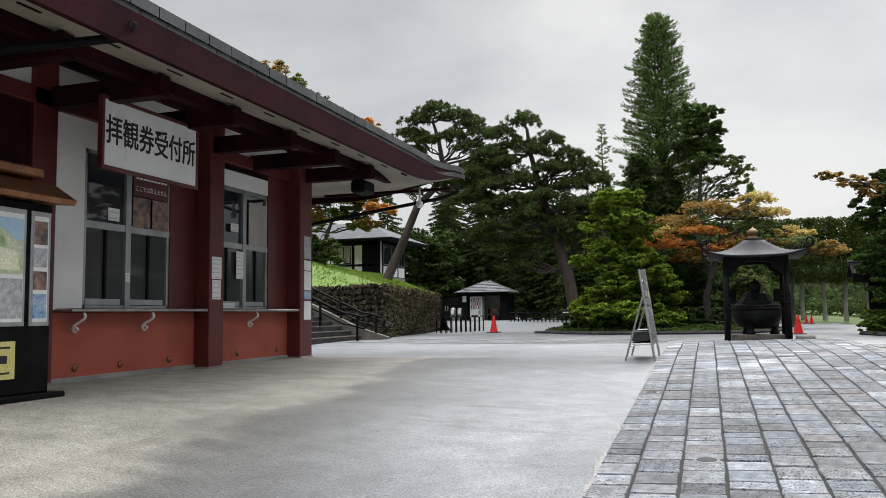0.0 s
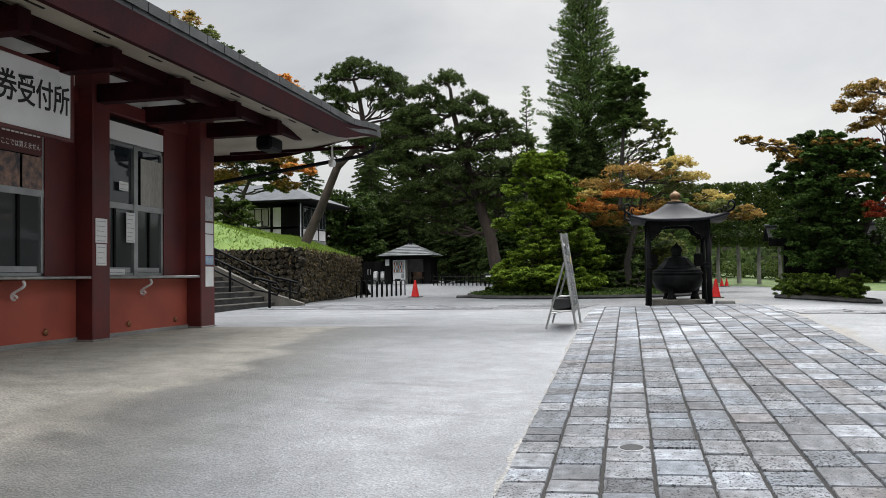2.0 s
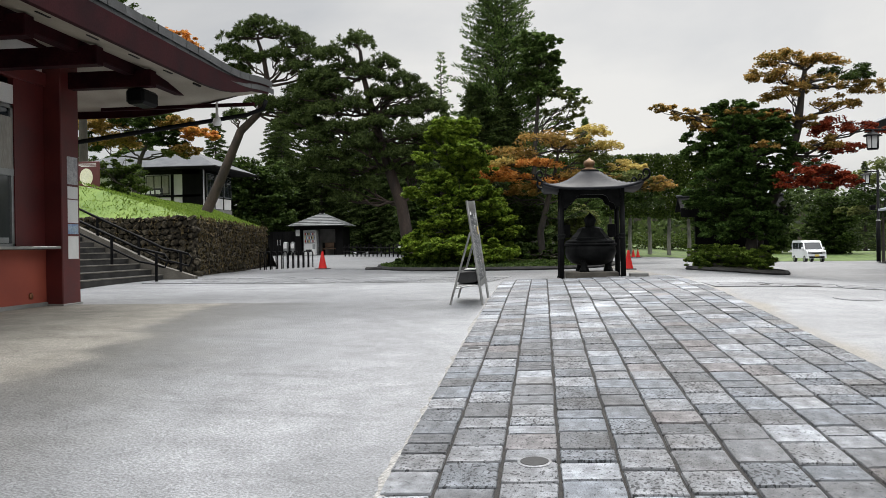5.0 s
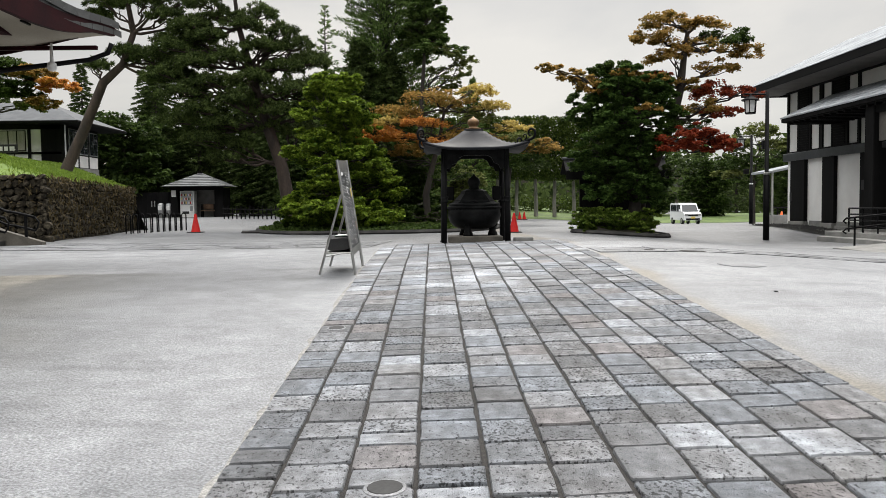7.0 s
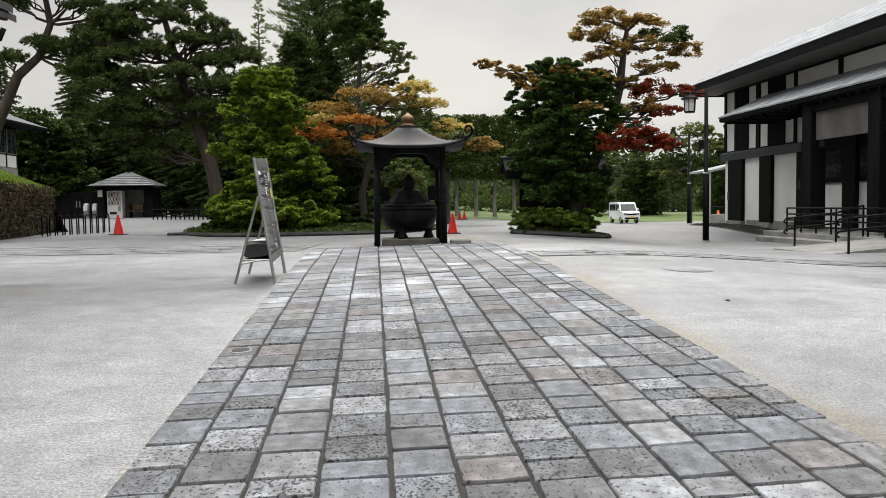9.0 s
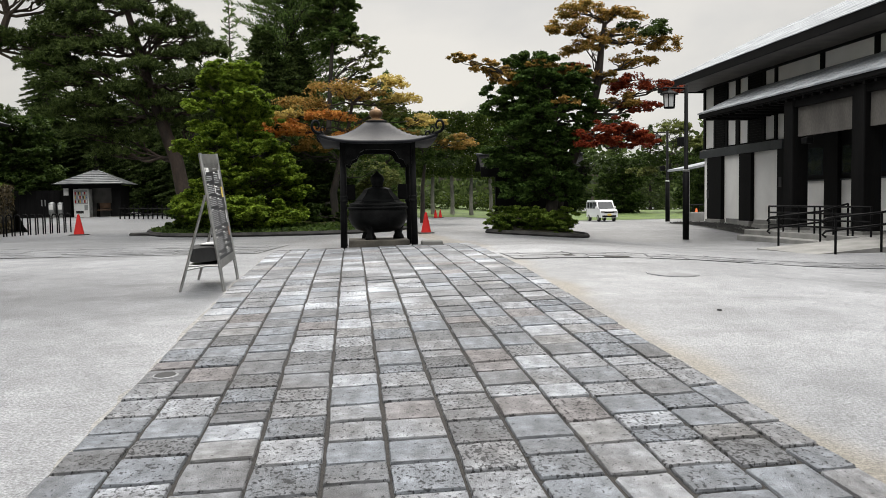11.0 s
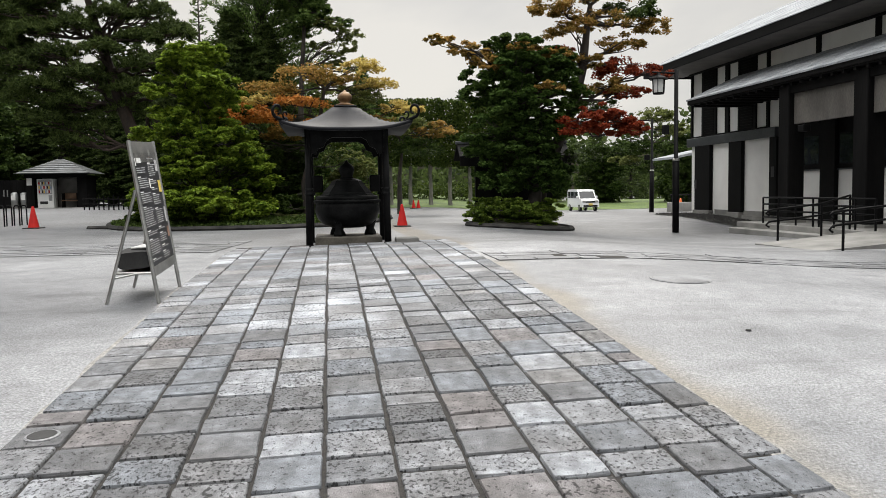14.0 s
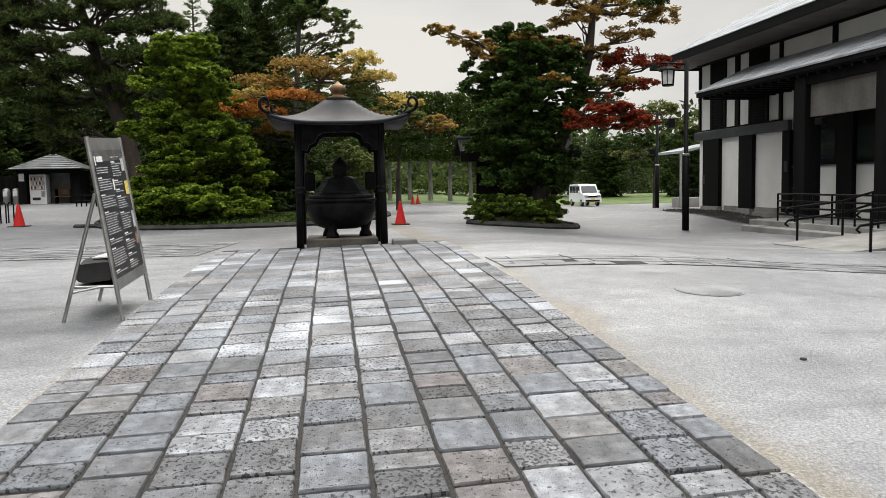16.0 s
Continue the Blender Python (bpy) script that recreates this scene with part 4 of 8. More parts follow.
for z in (1.02, 1.31):
    box_part("print_bar", INK, kiosk, KX + 0.004, KX + 0.006, 6.62, 7.1, z - 0.012, z + 0.012)
box_part("print_bar", INK, kiosk, KX + 0.004, KX + 0.006, 6.62, 7.06, 1.13, 1.22)

# ---- steps up to the upper garden, with rails ----
stair = thing("garden_steps", "broad dark stone steps up to the garden", "stairs")
for k in range(12):
    x = -12.1 - 0.36 * k
    part("step", Shape().box(x - 0.46 - 0.02, x, 17.6, 24.6, ground_z(x, 20) - 0.2, 0.80 + 0.165 * (k + 1), 0.012), STEPSTONE, stair)
    part("nosing", Shape().box(x - 0.05, x + 0.006, 17.6, 24.6, 0.80 + 0.165 * (k + 1) - 0.03, 0.80 + 0.165 * (k + 1) + 0.004, 0.004), CURB, stair, "worn pale step edge")
for y in (23.2, 24.7):
    rail = thing("handrail", "dark iron handrail beside the garden steps", "handrail", "stair handrails")
    top = [(-11.35, y, 1.55), (-11.6, y, 1.62), (-11.85, y, 1.68)] + [(-12.1 - 0.36 * k, y, 1.72 + 0.165 * k) for k in range(0, 13, 2)]
    part("top_rail", Shape().tube(top, 0.036, 8), BLACKPAINT, rail, smooth=True)
    low = [(q[0], q[1], q[2] - 0.35) for q in top]
    part("lower_rail", Shape().tube(low, 0.030, 8), BLACKPAINT, rail, smooth=True)
    part("rail_end", Shape().tube([top[0], (-11.25, y, 1.42), (-11.3, y, 1.28), low[0]], 0.022, 8), BLACKPAINT, rail, smooth=True)
    for x, zt in ((-11.6, 1.62), (-12.9, 2.08), (-14.2, 2.68), (-15.5, 3.27)):
        part("post", Shape().tube([(x, y, max(0.7, zt - 1.05)), (x, y, zt)], 0.042, 8), BLACKPAINT, rail)
part("side_curb", Shape().prism([(-11.15, 0.78), (-11.15, 0.9), (-12.2, 1.22), (-16.4, 3.15), (-16.4, 0.7)], "y", 24.62, 24.84), CURB, stair, "sloping stone curb beside the steps")

# ---- retaining wall, lawn ----
CORNER, FAREND = Vector((-12.3, 27.2)), Vector((-15.4, 42.6))
WTOP = 2.72
wall_len = (FAREND - CORNER).length
wdir = (FAREND - CORNER) / wall_len
retaining = single("retaining_wall", Shape().prism([(CORNER.x - 0.12, CORNER.y + 0.1), (FAREND.x - 0.12, FAREND.y - 0.12), (-24, FAREND.y - 0.12), (-24, CORNER.y + 0.1)], "z", 0.2, WTOP - 0.06), WALLSTONE_J, "rough mossy dark stone retaining wall", "wall", kind="structure")


def lawn_z(x, y):
    """The lawn climbs away from the wall."""
    t = (Vector((x, y)) - CORNER).dot(wdir)
    d = min(max((CORNER + wdir * t).x - x, 0.0), max(2.0 * (y - CORNER.y), 0.0))
    return WTOP + 0.30 * min(d, 5) + 0.09 * max(d - 5, 0) + 0.02 * max(y - 43, 0) + 0.05 * noise.noise(Vector((x * 0.6, y * 0.6, 1)))


rows = []
for j in range(40):
    y = CORNER.y - 0.05 + j * 1.2
    e = (CORNER + wdir * ((y - CORNER.y) / wdir.y)).x if y < FAREND.y else FAREND.x - 0.8 * (y - FAREND.y) - 0.2
    rows.append([(e - 0.02 - d, y, lawn_z(e - d, y)) for d in [0, 0.3, 0.8, 1.5, 2.5, 4, 6, 8, 10, 13, 17, 22, 30, 45]])
single("lawn", Shape().grid(rows), GRASS, "short bright green lawn above the stone wall", "lawn", kind="structure", smooth=True)
bl = []
for j in range(26000):
    t, d = rng.uniform(0, 30), abs(rng.normal()) * 4.5
    y = CORNER.y + t
    e = (CORNER + wdir * ((y - CORNER.y) / wdir.y)).x if y < FAREND.y else FAREND.x - 0.8 * (y - FAREND.y) - 0.2
    bl.append((e - d + 0.03, y, lawn_z(e - d, y) + 0.03))
GRASSBLADE = leaf_material("grass_blades", (0.095, 0.165, 0.018), (0.235, 0.33, 0.052), 0.4)
tagged(leaves("grass", GRASSBLADE, None, bl, 0.16, 0.03, -0.6, [(0, 0, 1)] * len(bl)), "short bright green grass blades on the lawn", "grass", kind="stuff")
# backfill below the upper garden, seen only as the bank beyond the wall
rows = [[(FAREND.x - 0.8 * (y - FAREND.y) - 0.25 + k * 0.25, y, max(ground_z(-14.5, y) - 0.1, lawn_z(FAREND.x - 0.8 * (y - FAREND.y) - 0.25, y) - 0.6 * k)) for k in range(7)] for y in [42.6 + 1.2 * i for i in range(20)]]
single("bank", Shape().grid(rows), EARTH, "dark earth bank beside the lawn", "bank", kind="structure", smooth=True)

# ---- wooden house on the upper garden ----
house = thing("garden_house", "white walled house with dark timber and grey roof", "house")
HY, HX0, HX1, HZ = 52.0, -31.0, -22.9, 4.35
box_part("wall", WHITE, house, HX0, HX1, HY, HY + 0.2, HZ, 7.0, label="white plaster wall")
box_part("wall", BLACKWOOD, house, HX1 - 0.2, HX1, HY + 0.2, HY + 4.8, HZ - 0.3, 7.0, label="dark timber side wall")
box_part("foundation", CONCRETE, house, HX0, HX1 + 0.02, HY - 0.04, HY + 4.8, HZ - 1.6, HZ + 0.02, label="grey foundation")
for x in (HX0, -28.6, -25.0, HX1 - 0.1):
    box_part("post", BLACKWOOD, house, x - 0.09, x + 0.09, HY - 0.06, HY, HZ, 7.0, label="dark timber post")
box_part("post", BLACKWOOD, house, HX1 - 1.4, HX1, HY - 0.05, HY, HZ, 7.0, label="dark boarded corner")
for a, b in ((-28.4, -26.9), (-26.75, -25.2)):
    w = part("window", Shape().box(a, b, HY - 0.09, HY - 0.01, 5.3, 6.55), BLACKWOOD, house)
    for k in range(3):
        box_part("pane", CURTAIN, w, a + 0.05 + k * (b - a) / 3, a - 0.03 + (k + 1) * (b - a) / 3, HY - 0.105, HY - 0.09, 5.36, 6.5)
for y in (HY + 0.5, HY + 1.95, HY + 3.4):
    w = part("window", Shape().box(HX1, HX1 + 0.05, y, y + 1.2, 5.2, 6.7), ALU, house)
    box_part("pane", GLASS, w, HX1 + 0.05, HX1 + 0.06, y + 0.06, y + 0.57, 5.26, 6.64)
    box_part("pane", GLASS, w, HX1 + 0.05, HX1 + 0.06, y + 0.63, y + 1.14, 5.26, 6.64)
    box_part("wall_panel", WHITE, house, HX1, HX1 + 0.03, y, y + 1.2, 4.4, 5.12, label="white lower panel")
R0, R1, RZ = HX0 - 1.2, HX1 + 1.4, 7.0
part("roof", Shape().add([(R0, HY - 1.3, RZ), (R1, HY - 1.3, RZ), (R1, HY + 6.1, RZ), (R0, HY + 6.1, RZ), (R0 + 3.4, HY + 2.4, RZ + 1.5), (R1 - 3.4, HY + 2.4, RZ + 1.5)], [(0, 1, 5, 4), (1, 2, 5), (2, 3, 4, 5), (3, 0, 4), (0, 3, 2, 1)]), HOUSEROOF, house, "grey hipped roof")
part("eave_board", Shape().box(R0 - 0.03, R1 + 0.03, HY - 1.33, HY + 6.13, RZ - 0.13, RZ - 0.01, 0.02), BLACKWOOD, house, "dark eave board")
box_part("beam", BLACKWOOD, house, HX0, HX1, HY - 0.05, HY, 6.6, 7.0, label="dark wall beam")
box_part("beam", BLACKWOOD, house, HX0, HX1, HY - 0.05, HY, 5.12, 5.26, label="dark sill beam")
tsign = thing("direction_sign", "small black direction sign with white symbols", "sign")
TY = 49.5
box_part("panel", INK, tsign, -25.95, -24.45, TY, TY + 0.06, 5.02, 5.52, 0.01)
for x in (-25.75, -24.65):
    part("leg", Shape().tube([(x, TY + 0.03, lawn_z(x, TY) - 0.1), (x, TY + 0.03, 5.03)], 0.03, 6), BLACKPAINT, tsign)
for k in range(4):
    box_part("symbol", PAPER, tsign, -25.8 + k * 0.3, -25.6 + k * 0.3, TY - 0.006, TY, 5.16, 5.40, label="white symbol bar")
part("arrow", Shape().prism([(-24.72, 5.4), (-24.62, 5.4), (-24.62, 5.26), (-24.54, 5.26), (-24.67, 5.12), (-24.8, 5.26), (-24.72, 5.26)], "y", TY - 0.006, TY), PAPER, tsign, "white arrow")
msign = thing("park_sign", "maroon notice board with pale yellow emblem", "sign")
MX, MY = -18.05, 30.5
box_part("panel", MAROON, msign, MX - 0.55, MX + 0.55, MY, MY + 0.05, 3.95, 5.05, 0.01)
part("emblem", Shape().prism([(MX + 0.02 + 0.26 * math.cos(a), 4.46 + 0.33 * math.sin(a)) for a in [i * math.pi / 12 for i in range(24)]], "y", MY - 0.006, MY), PALEYELLOW, msign, "pale yellow leaf emblem")
for k in range(3):
    box_part("print_bar", PAPER, msign, MX - 0.4 + 0.1 * k, MX + 0.42, MY - 0.005, MY, 4.95 - 0.045 * k, 4.97 - 0.045 * k)
    box_part("print_bar", PAPER, msign, MX - 0.35, MX + 0.40, MY - 0.005, MY, 4.07 - 0.04 * k, 4.085 - 0.04 * k)
for x in (MX - 0.35, MX + 0.35):
    part("leg", Shape().tube([(x, MY + 0.05, lawn_z(x, MY) - 0.1), (x, MY + 0.05, 4.9)], 0.04, 6), BLACKWOOD, msign)

# ---- incense burner under a bronze pavilion ----
BX, BY = 0.15, 22.15
BZ = ground_z(BX, BY)
pav = thing("incense_pavilion", "dark bronze pavilion with curved roof and gilded finial", "pavilion")
for sx in (-1, 1):
    for sy in (-1, 1):
        x, y = BX + sx * 0.70, BY + sy * 0.70
        g = BZ - 0.12
        part("post", Shape().tube([(x + sx * 0.02, y + sy * 0.02, g), (x, y, BZ + 2.1)], [0.066, 0.060], 14), BLACKPAINT, pav, "round dark metal post", True)
        part("post_ring", Shape().lathe([(0.062, BZ + 0.93), (0.082, BZ + 0.94), (0.082, BZ + 0.97), (0.070, BZ + 0.985), (0.070, BZ + 1.02), (0.082, BZ + 1.035), (0.082, BZ + 1.06), (0.062, BZ + 1.07)], x, y, 14), BRONZE, pav, smooth=True)
        part("post_foot", Shape().lathe([(0.085, g - 0.1), (0.085, BZ - 0.02), (0.07, BZ + 0.03)], x + sx * 0.02, y + sy * 0.02, 14), BRONZE, pav)
for s in (-1, 1):
    for axis in "xy":
        arch = [(-0.76, BZ + 2.16), (0.76, BZ + 2.16), (0.76, BZ + 1.66), (0.64, BZ + 1.70), (0.56, BZ + 1.68), (0.52, BZ + 1.78), (0.42, BZ + 1.82), (0.36, BZ + 1.94), (0.26, BZ + 1.99), (-0.26, BZ + 1.99), (-0.36, BZ + 1.94), (-0.42, BZ + 1.82), (-0.52, BZ + 1.78), (-0.56, BZ + 1.68), (-0.64, BZ + 1.70), (-0.76, BZ + 1.66)]
        if axis == "y":
            part("beam", Shape().prism([(BX + a, b) for a, b in arch], "y", BY + s * 0.70 - 0.035, BY + s * 0.70 + 0.035), BRONZE, pav, "carved bronze beam with scrolled brackets")
        else:
            part("beam", Shape().prism([(BY + a, b) for a, b in arch], "x", BX + s * 0.70 - 0.03, BX + s * 0.70 + 0.03), BRONZE, pav, "carved bronze beam with scrolled brackets")


def roof_point(u, v, top):
    """A square roof with swept-up eaves: u, v from -1 to 1."""
    r = max(abs(u), abs(v))
    corner = (min(abs(u), abs(v)) / r if r > 1e-6 else 0) ** 4
    k = min(r, 1.0)
    z = 2.15 + 0.46 * (1 - (k - 0.2) / 0.8) ** 1.8 if k > 0.2 else 2.61
    z += corner * 0.13 * k ** 3
    ext = 1.09 * (1 + 0.06 * corner * k)
    return (BX + u * ext, BY + v * ext, BZ + z - (0 if top else 0.06 + 0.05 * (1 - k)))


G = [i / 12 for i in range(-12, 13)]
part("roof", Shape().grid([[roof_point(u, v, True) for u in G] for v in G]).grid([[roof_point(u, v, False) for u in G] for v in G]), BRONZEROOF, pav, "dark copper roof with swept-up eaves", True)
rim = [roof_point(u, -1, True) for u in G] + [roof_point(1, v, True) for v in G[1:]] + [roof_point(u, 1, True) for u in reversed(G[:-1])] + [roof_point(-1, v, True) for v in reversed(G[1:-1])]
rim = [(q[0], q[1], q[2] - 0.03) for q in rim] + [(rim[0][0], rim[0][1], rim[0][2] - 0.03)]
part("roof_rim", Shape().tube(rim, 0.035, 6), BRONZEROOF, pav, "thick rolled eave edge", True)
for sx in (-1, 1):
    for sy in (-1, 1):
        c = roof_point(sx, sy, True)
        d = Vector((sx, sy, 0)).normalized()
        pts = [Vector(c) - d * 0.25 + Vector((0, 0, -0.06))] + [Vector(c) + d * (0.06 + 0.13 * math.sin(a) * (1 - a / 11)) + Vector((0, 0, 0.15 - 0.13 * math.cos(a) * (1 - a / 11))) for a in [i * 0.5 for i in range(13)]]
        part("corner_scroll", Shape().tube(pts, [0.03] * 4 + [0.026] * 5 + [0.02] * 5, 7), BRONZE, pav, "curled bronze corner scroll", True)
        part("corner_scroll", Shape().tube([Vector(c) - d * 0.12 + Vector((0, 0, 0.02)) + d * 0.07 * math.sin(a) * (1 - a / 9) + Vector((0, 0, 0.07 - 0.07 * math.cos(a) * (1 - a / 9))) for a in [i * 0.5 for i in range(11)]], 0.015, 6), BRONZE, pav, smooth=True)
box_part("roof_cap", BRONZE, pav, BX - 0.22, BX + 0.22, BY - 0.22, BY + 0.22, BZ + 2.56, BZ + 2.63, 0.02)
part("finial", Shape().lathe([(q, BZ + w) for q, w in ((0.17, 2.63), (0.17, 2.66), (0.11, 2.675), (0.085, 2.70), (0.12, 2.73), (0.145, 2.785), (0.13, 2.84), (0.085, 2.875), (0.05, 2.89), (0.03, 2.915), (0.0, 2.94))], BX, BY, 24), GILT, pav, "brown gilded onion finial", True)
urn = thing("incense_burner", "large round dark bronze incense burner with lidded top", "incense burner")
part("plinth", Shape().box(BX - 0.62, BX + 0.62, BY - 0.62, BY + 0.62, BZ - 0.2, BZ + 0.16, 0.015), CURB, urn, "grey stone plinth")
prof = [(0.05, 0.30), (0.30, 0.31), (0.46, 0.37), (0.57, 0.48), (0.62, 0.62), (0.61, 0.74), (0.57, 0.82), (0.585, 0.84), (0.60, 0.86), (0.60, 0.90), (0.57, 0.92), (0.50, 0.93)]
part("bowl", Shape().lathe([(r, BZ + z) for r, z in prof], BX, BY, 40), BRONZE, urn, "", True)
part("rim_band", Shape().lathe([(0.575, BZ + 0.77), (0.61, BZ + 0.79), (0.63, BZ + 0.82), (0.61, BZ + 0.845), (0.58, BZ + 0.85)], BX, BY, 72, 36, 0.03), BRONZE, urn, "beaded band below the rim", True)
part("lid", Shape().lathe([(0.52, BZ + 0.900), (0.52, BZ + 0.937), (0.47, BZ + 0.964), (0.46, BZ + 0.992), (0.40, BZ + 1.056), (0.33, BZ + 1.130), (0.29, BZ + 1.204), (0.20, BZ + 1.240), (0.14, BZ + 1.250)], BX, BY, 8), BRONZE, urn, "eight-sided stepped lid")
part("lid_jewel", Shape().lathe([(0.14, BZ + 1.240), (0.11, BZ + 1.286), (0.13, BZ + 1.351), (0.15, BZ + 1.415), (0.12, BZ + 1.489), (0.05, BZ + 1.544), (0.0, BZ + 1.608)], BX, BY, 18), BRONZE, urn, "pierced flame jewel on the lid", True)
for k in range(3):
    a = radians(-115 + 120 * k)
    x, y = BX + 0.42 * math.cos(a), BY + 0.42 * math.sin(a)
    sh = Shape().lathe([(0.11, BZ + 0.16), (0.10, BZ + 0.22), (0.07, BZ + 0.28), (0.09, BZ + 0.36), (0.11, BZ + 0.44), (0.07, BZ + 0.50)], x, y, 10, 5, 0.18)
    for h in range(5):
        b = a + (h - 2) * 0.5
        sh.tube([(x, y, BZ + 0.36), (x + 0.10 * math.cos(b), y + 0.10 * math.sin(b), BZ + 0.42), (x + 0.13 * math.cos(b), y + 0.13 * math.sin(b), BZ + 0.50)], [0.03, 0.025, 0.012], 6)
    part("foot", sh, BRONZE, urn, "carved lion-mask foot", True)
for s in (-1, 1):
    part("handle_block", Shape().box(BX + s * 0.56 - 0.10, BX + s * 0.56 + 0.10, BY + 0.35, BY + 0.6, BZ + 0.99, BZ + 1.32, 0.02), BLACKPAINT, urn, "dark box beside the burner")
single("stone_block", Shape().box(1.0, 1.42, BY - 0.95, BY - 0.6, BZ - 0.05, BZ + 0.14, 0.02), CONCRETE, "low pale stone block beside the pavilion", "stone block")

# ---- A-frame notice board ----
aboard = thing("notice_stand", "steel A-frame stand with black printed panel", "notice board")
FL, FR, BL, BR = Vector((-1.99, 15.31, 0.71)), Vector((-1.97, 16.38, 0.765)), Vector((-2.53, 15.35, 0.71)), Vector((-2.51, 16.45, 0.765))
lean = Vector((-0.24, 0, 1.715))
up_z = Vector((0, 0, 1))


def on_face(u, w):
    """A point of the leaning panel: u across it, w along its length."""
    return FL.lerp(FR, u) + lean * w


fn = (FR - FL).cross(lean).normalized()
for u in (0.0, 1.0):
    part("frame_rail", Shape().tube([on_face(u, 0), on_face(u, 1)], 0.022, 8), STEEL, aboard)
for a, b in ((0.985, 0.02), (0.925, 0.06), (0.215, 0.03)):
    q = [on_face(0, a), on_face(1, a), on_face(1, a - b), on_face(0, a - b)]
    part("frame_bar", Shape().add([p + fn * 0.006 for p in q] + [p - fn * 0.02 for p in q], [(0, 1, 2, 3), (7, 6, 5, 4), (0, 4, 5, 1), (1, 5, 6, 2), (2, 6, 7, 3), (3, 7, 4, 0)]), STEEL, aboard)


def face_plate(name, u0, u1, w0, w1, mat, lift, thick=0.004, label=""):
    q = [on_face(u0, w0), on_face(u1, w0), on_face(u1, w1), on_face(u0, w1)]
    return part(name, Shape().add([p + fn * (lift + thick) for p in q] + [p + fn * lift for p in q], [(0, 1, 2, 3), (7, 6, 5, 4), (0, 4, 5, 1), (1, 5, 6, 2), (2, 6, 7, 3), (3, 7, 4, 0)]), mat, aboard, label)


face_plate("top_plate", 0.02, 0.98, 0.925, 0.995, STEEL, 0.004, label="plain steel top plate")
face_plate("foot_plate", 0.02, 0.98, 0.165, 0.225, STEEL, 0.004, label="plain steel foot plate")
face_plate("panel", 0.02, 0.98, 0.225, 0.925, BOARDBLACK, -0.004, 0.01, "charcoal panel printed with pale lines")
rr = random.Random(5)
face_plate("heading", 0.07, 0.10, 0.845, 0.895, PAPER, 0.0075, 0.001)
face_plate("heading", 0.13, 0.30, 0.862, 0.893, PAPER, 0.0075, 0.001)
for col, (a, b) in enumerate(((0.07, 0.48), (0.54, 0.86))):
    w = 0.885 if col else 0.83
    while w > 0.245:
        if rr.random() < 0.16:
            w -= 0.014
            face_plate("print_line", a, a + 0.12, w - 0.004, w + 0.003, PAPER, 0.0075, 0.001)
            w -= 0.012
        face_plate("print_line", a, b - rr.uniform(0, 0.08), w - 0.0025, w + 0.0025, GREYINK, 0.0075, 0.001)
        w -= 0.0135
for u0, u1, w0, w1, mm in ((0.86, 0.96, 0.80, 0.875, GREYINK), (0.86, 0.97, 0.66, 0.74, YELLOW), (0.90, 0.97, 0.46, 0.56, GREYINK), (0.88, 0.97, 0.36, 0.43, PHOTOPRINT), (0.49, 0.53, 0.70, 0.76, PAPER)):
    face_plate("picture", u0, u1, w0, w1, mm, 0.0075, 0.001)
hinge = [on_face(0, 0.70), on_face(1, 0.70)]
for q, hgt in ((BL, hinge[0]), (BR, hinge[1])):
    part("rear_leg", Shape().tube([q, hgt - fn * 0.02], 0.018, 8), STEEL, aboard)
part("tray", Shape().box(-2.46, -2.04, 15.38, 16.36, 1.02, 1.045, 0.006), STEEL, aboard, "steel tray between the legs")
for y in (15.38, 16.36):
    part("tray_arm", Shape().tube([(-2.47, y, 0.98), (-2.2, y, 1.03), (-2.05, y, 1.03)], 0.012, 6), STEEL, aboard)
bag = thing("sandbag", "black weight bag lying on the stand's tray", "weight bag")
rows = []
for i in range(15):
    u = i / 14
    sq = [(math.copysign(abs(math.cos(a)) ** 0.5, math.cos(a)), math.copysign(abs(math.sin(a)) ** 0.5, math.sin(a))) for a in [k * math.pi / 12 for k in range(25)]]
    rows.append([(-2.25 + 0.205 * c1 * (0.85 + 0.15 * math.sin(math.pi * u)), 15.42 + 0.9 * u, 1.165 + 0.118 * s1 * (0.62 + 0.38 * math.sin(math.pi * min(max(u, 0.12), 0.88))) + 0.008 * math.sin(9 * u + 2 * c1)) for c1, s1 in sq])
part("bag", Shape().grid(rows).add([r for r in rows[0][:-1]], [tuple(range(24))]).add([r for r in rows[-1][:-1]], [tuple(range(24))]), RUBBER, bag, smooth=True)
part("sheet", Shape().box(-2.32, -2.14, 15.6, 16.2, 1.284, 1.294), PAPER, bag, "white printed sheet on top")


# ---- cones, hoop barrier ----
def traffic_cone(x, y, h, mat, label, group):
    c = thing("traffic_cone", label, "traffic cone", group, pose(x, y, ground_z(x, y)))
    part("body", Shape().lathe([(0.20 * h / 0.8, 0.03), (0.19 * h / 0.8, 0.05), (0.045 * h / 0.8, h - 0.03), (0.03, h), (0.0, h)], sides=18), mat, c, smooth=True)
    part("base", Shape().box(-0.30 * h / 0.8, 0.30 * h / 0.8, -0.30 * h / 0.8, 0.30 * h / 0.8, 0, 0.035, 0.01), RUBBER, c, "black rubber base")
    return c


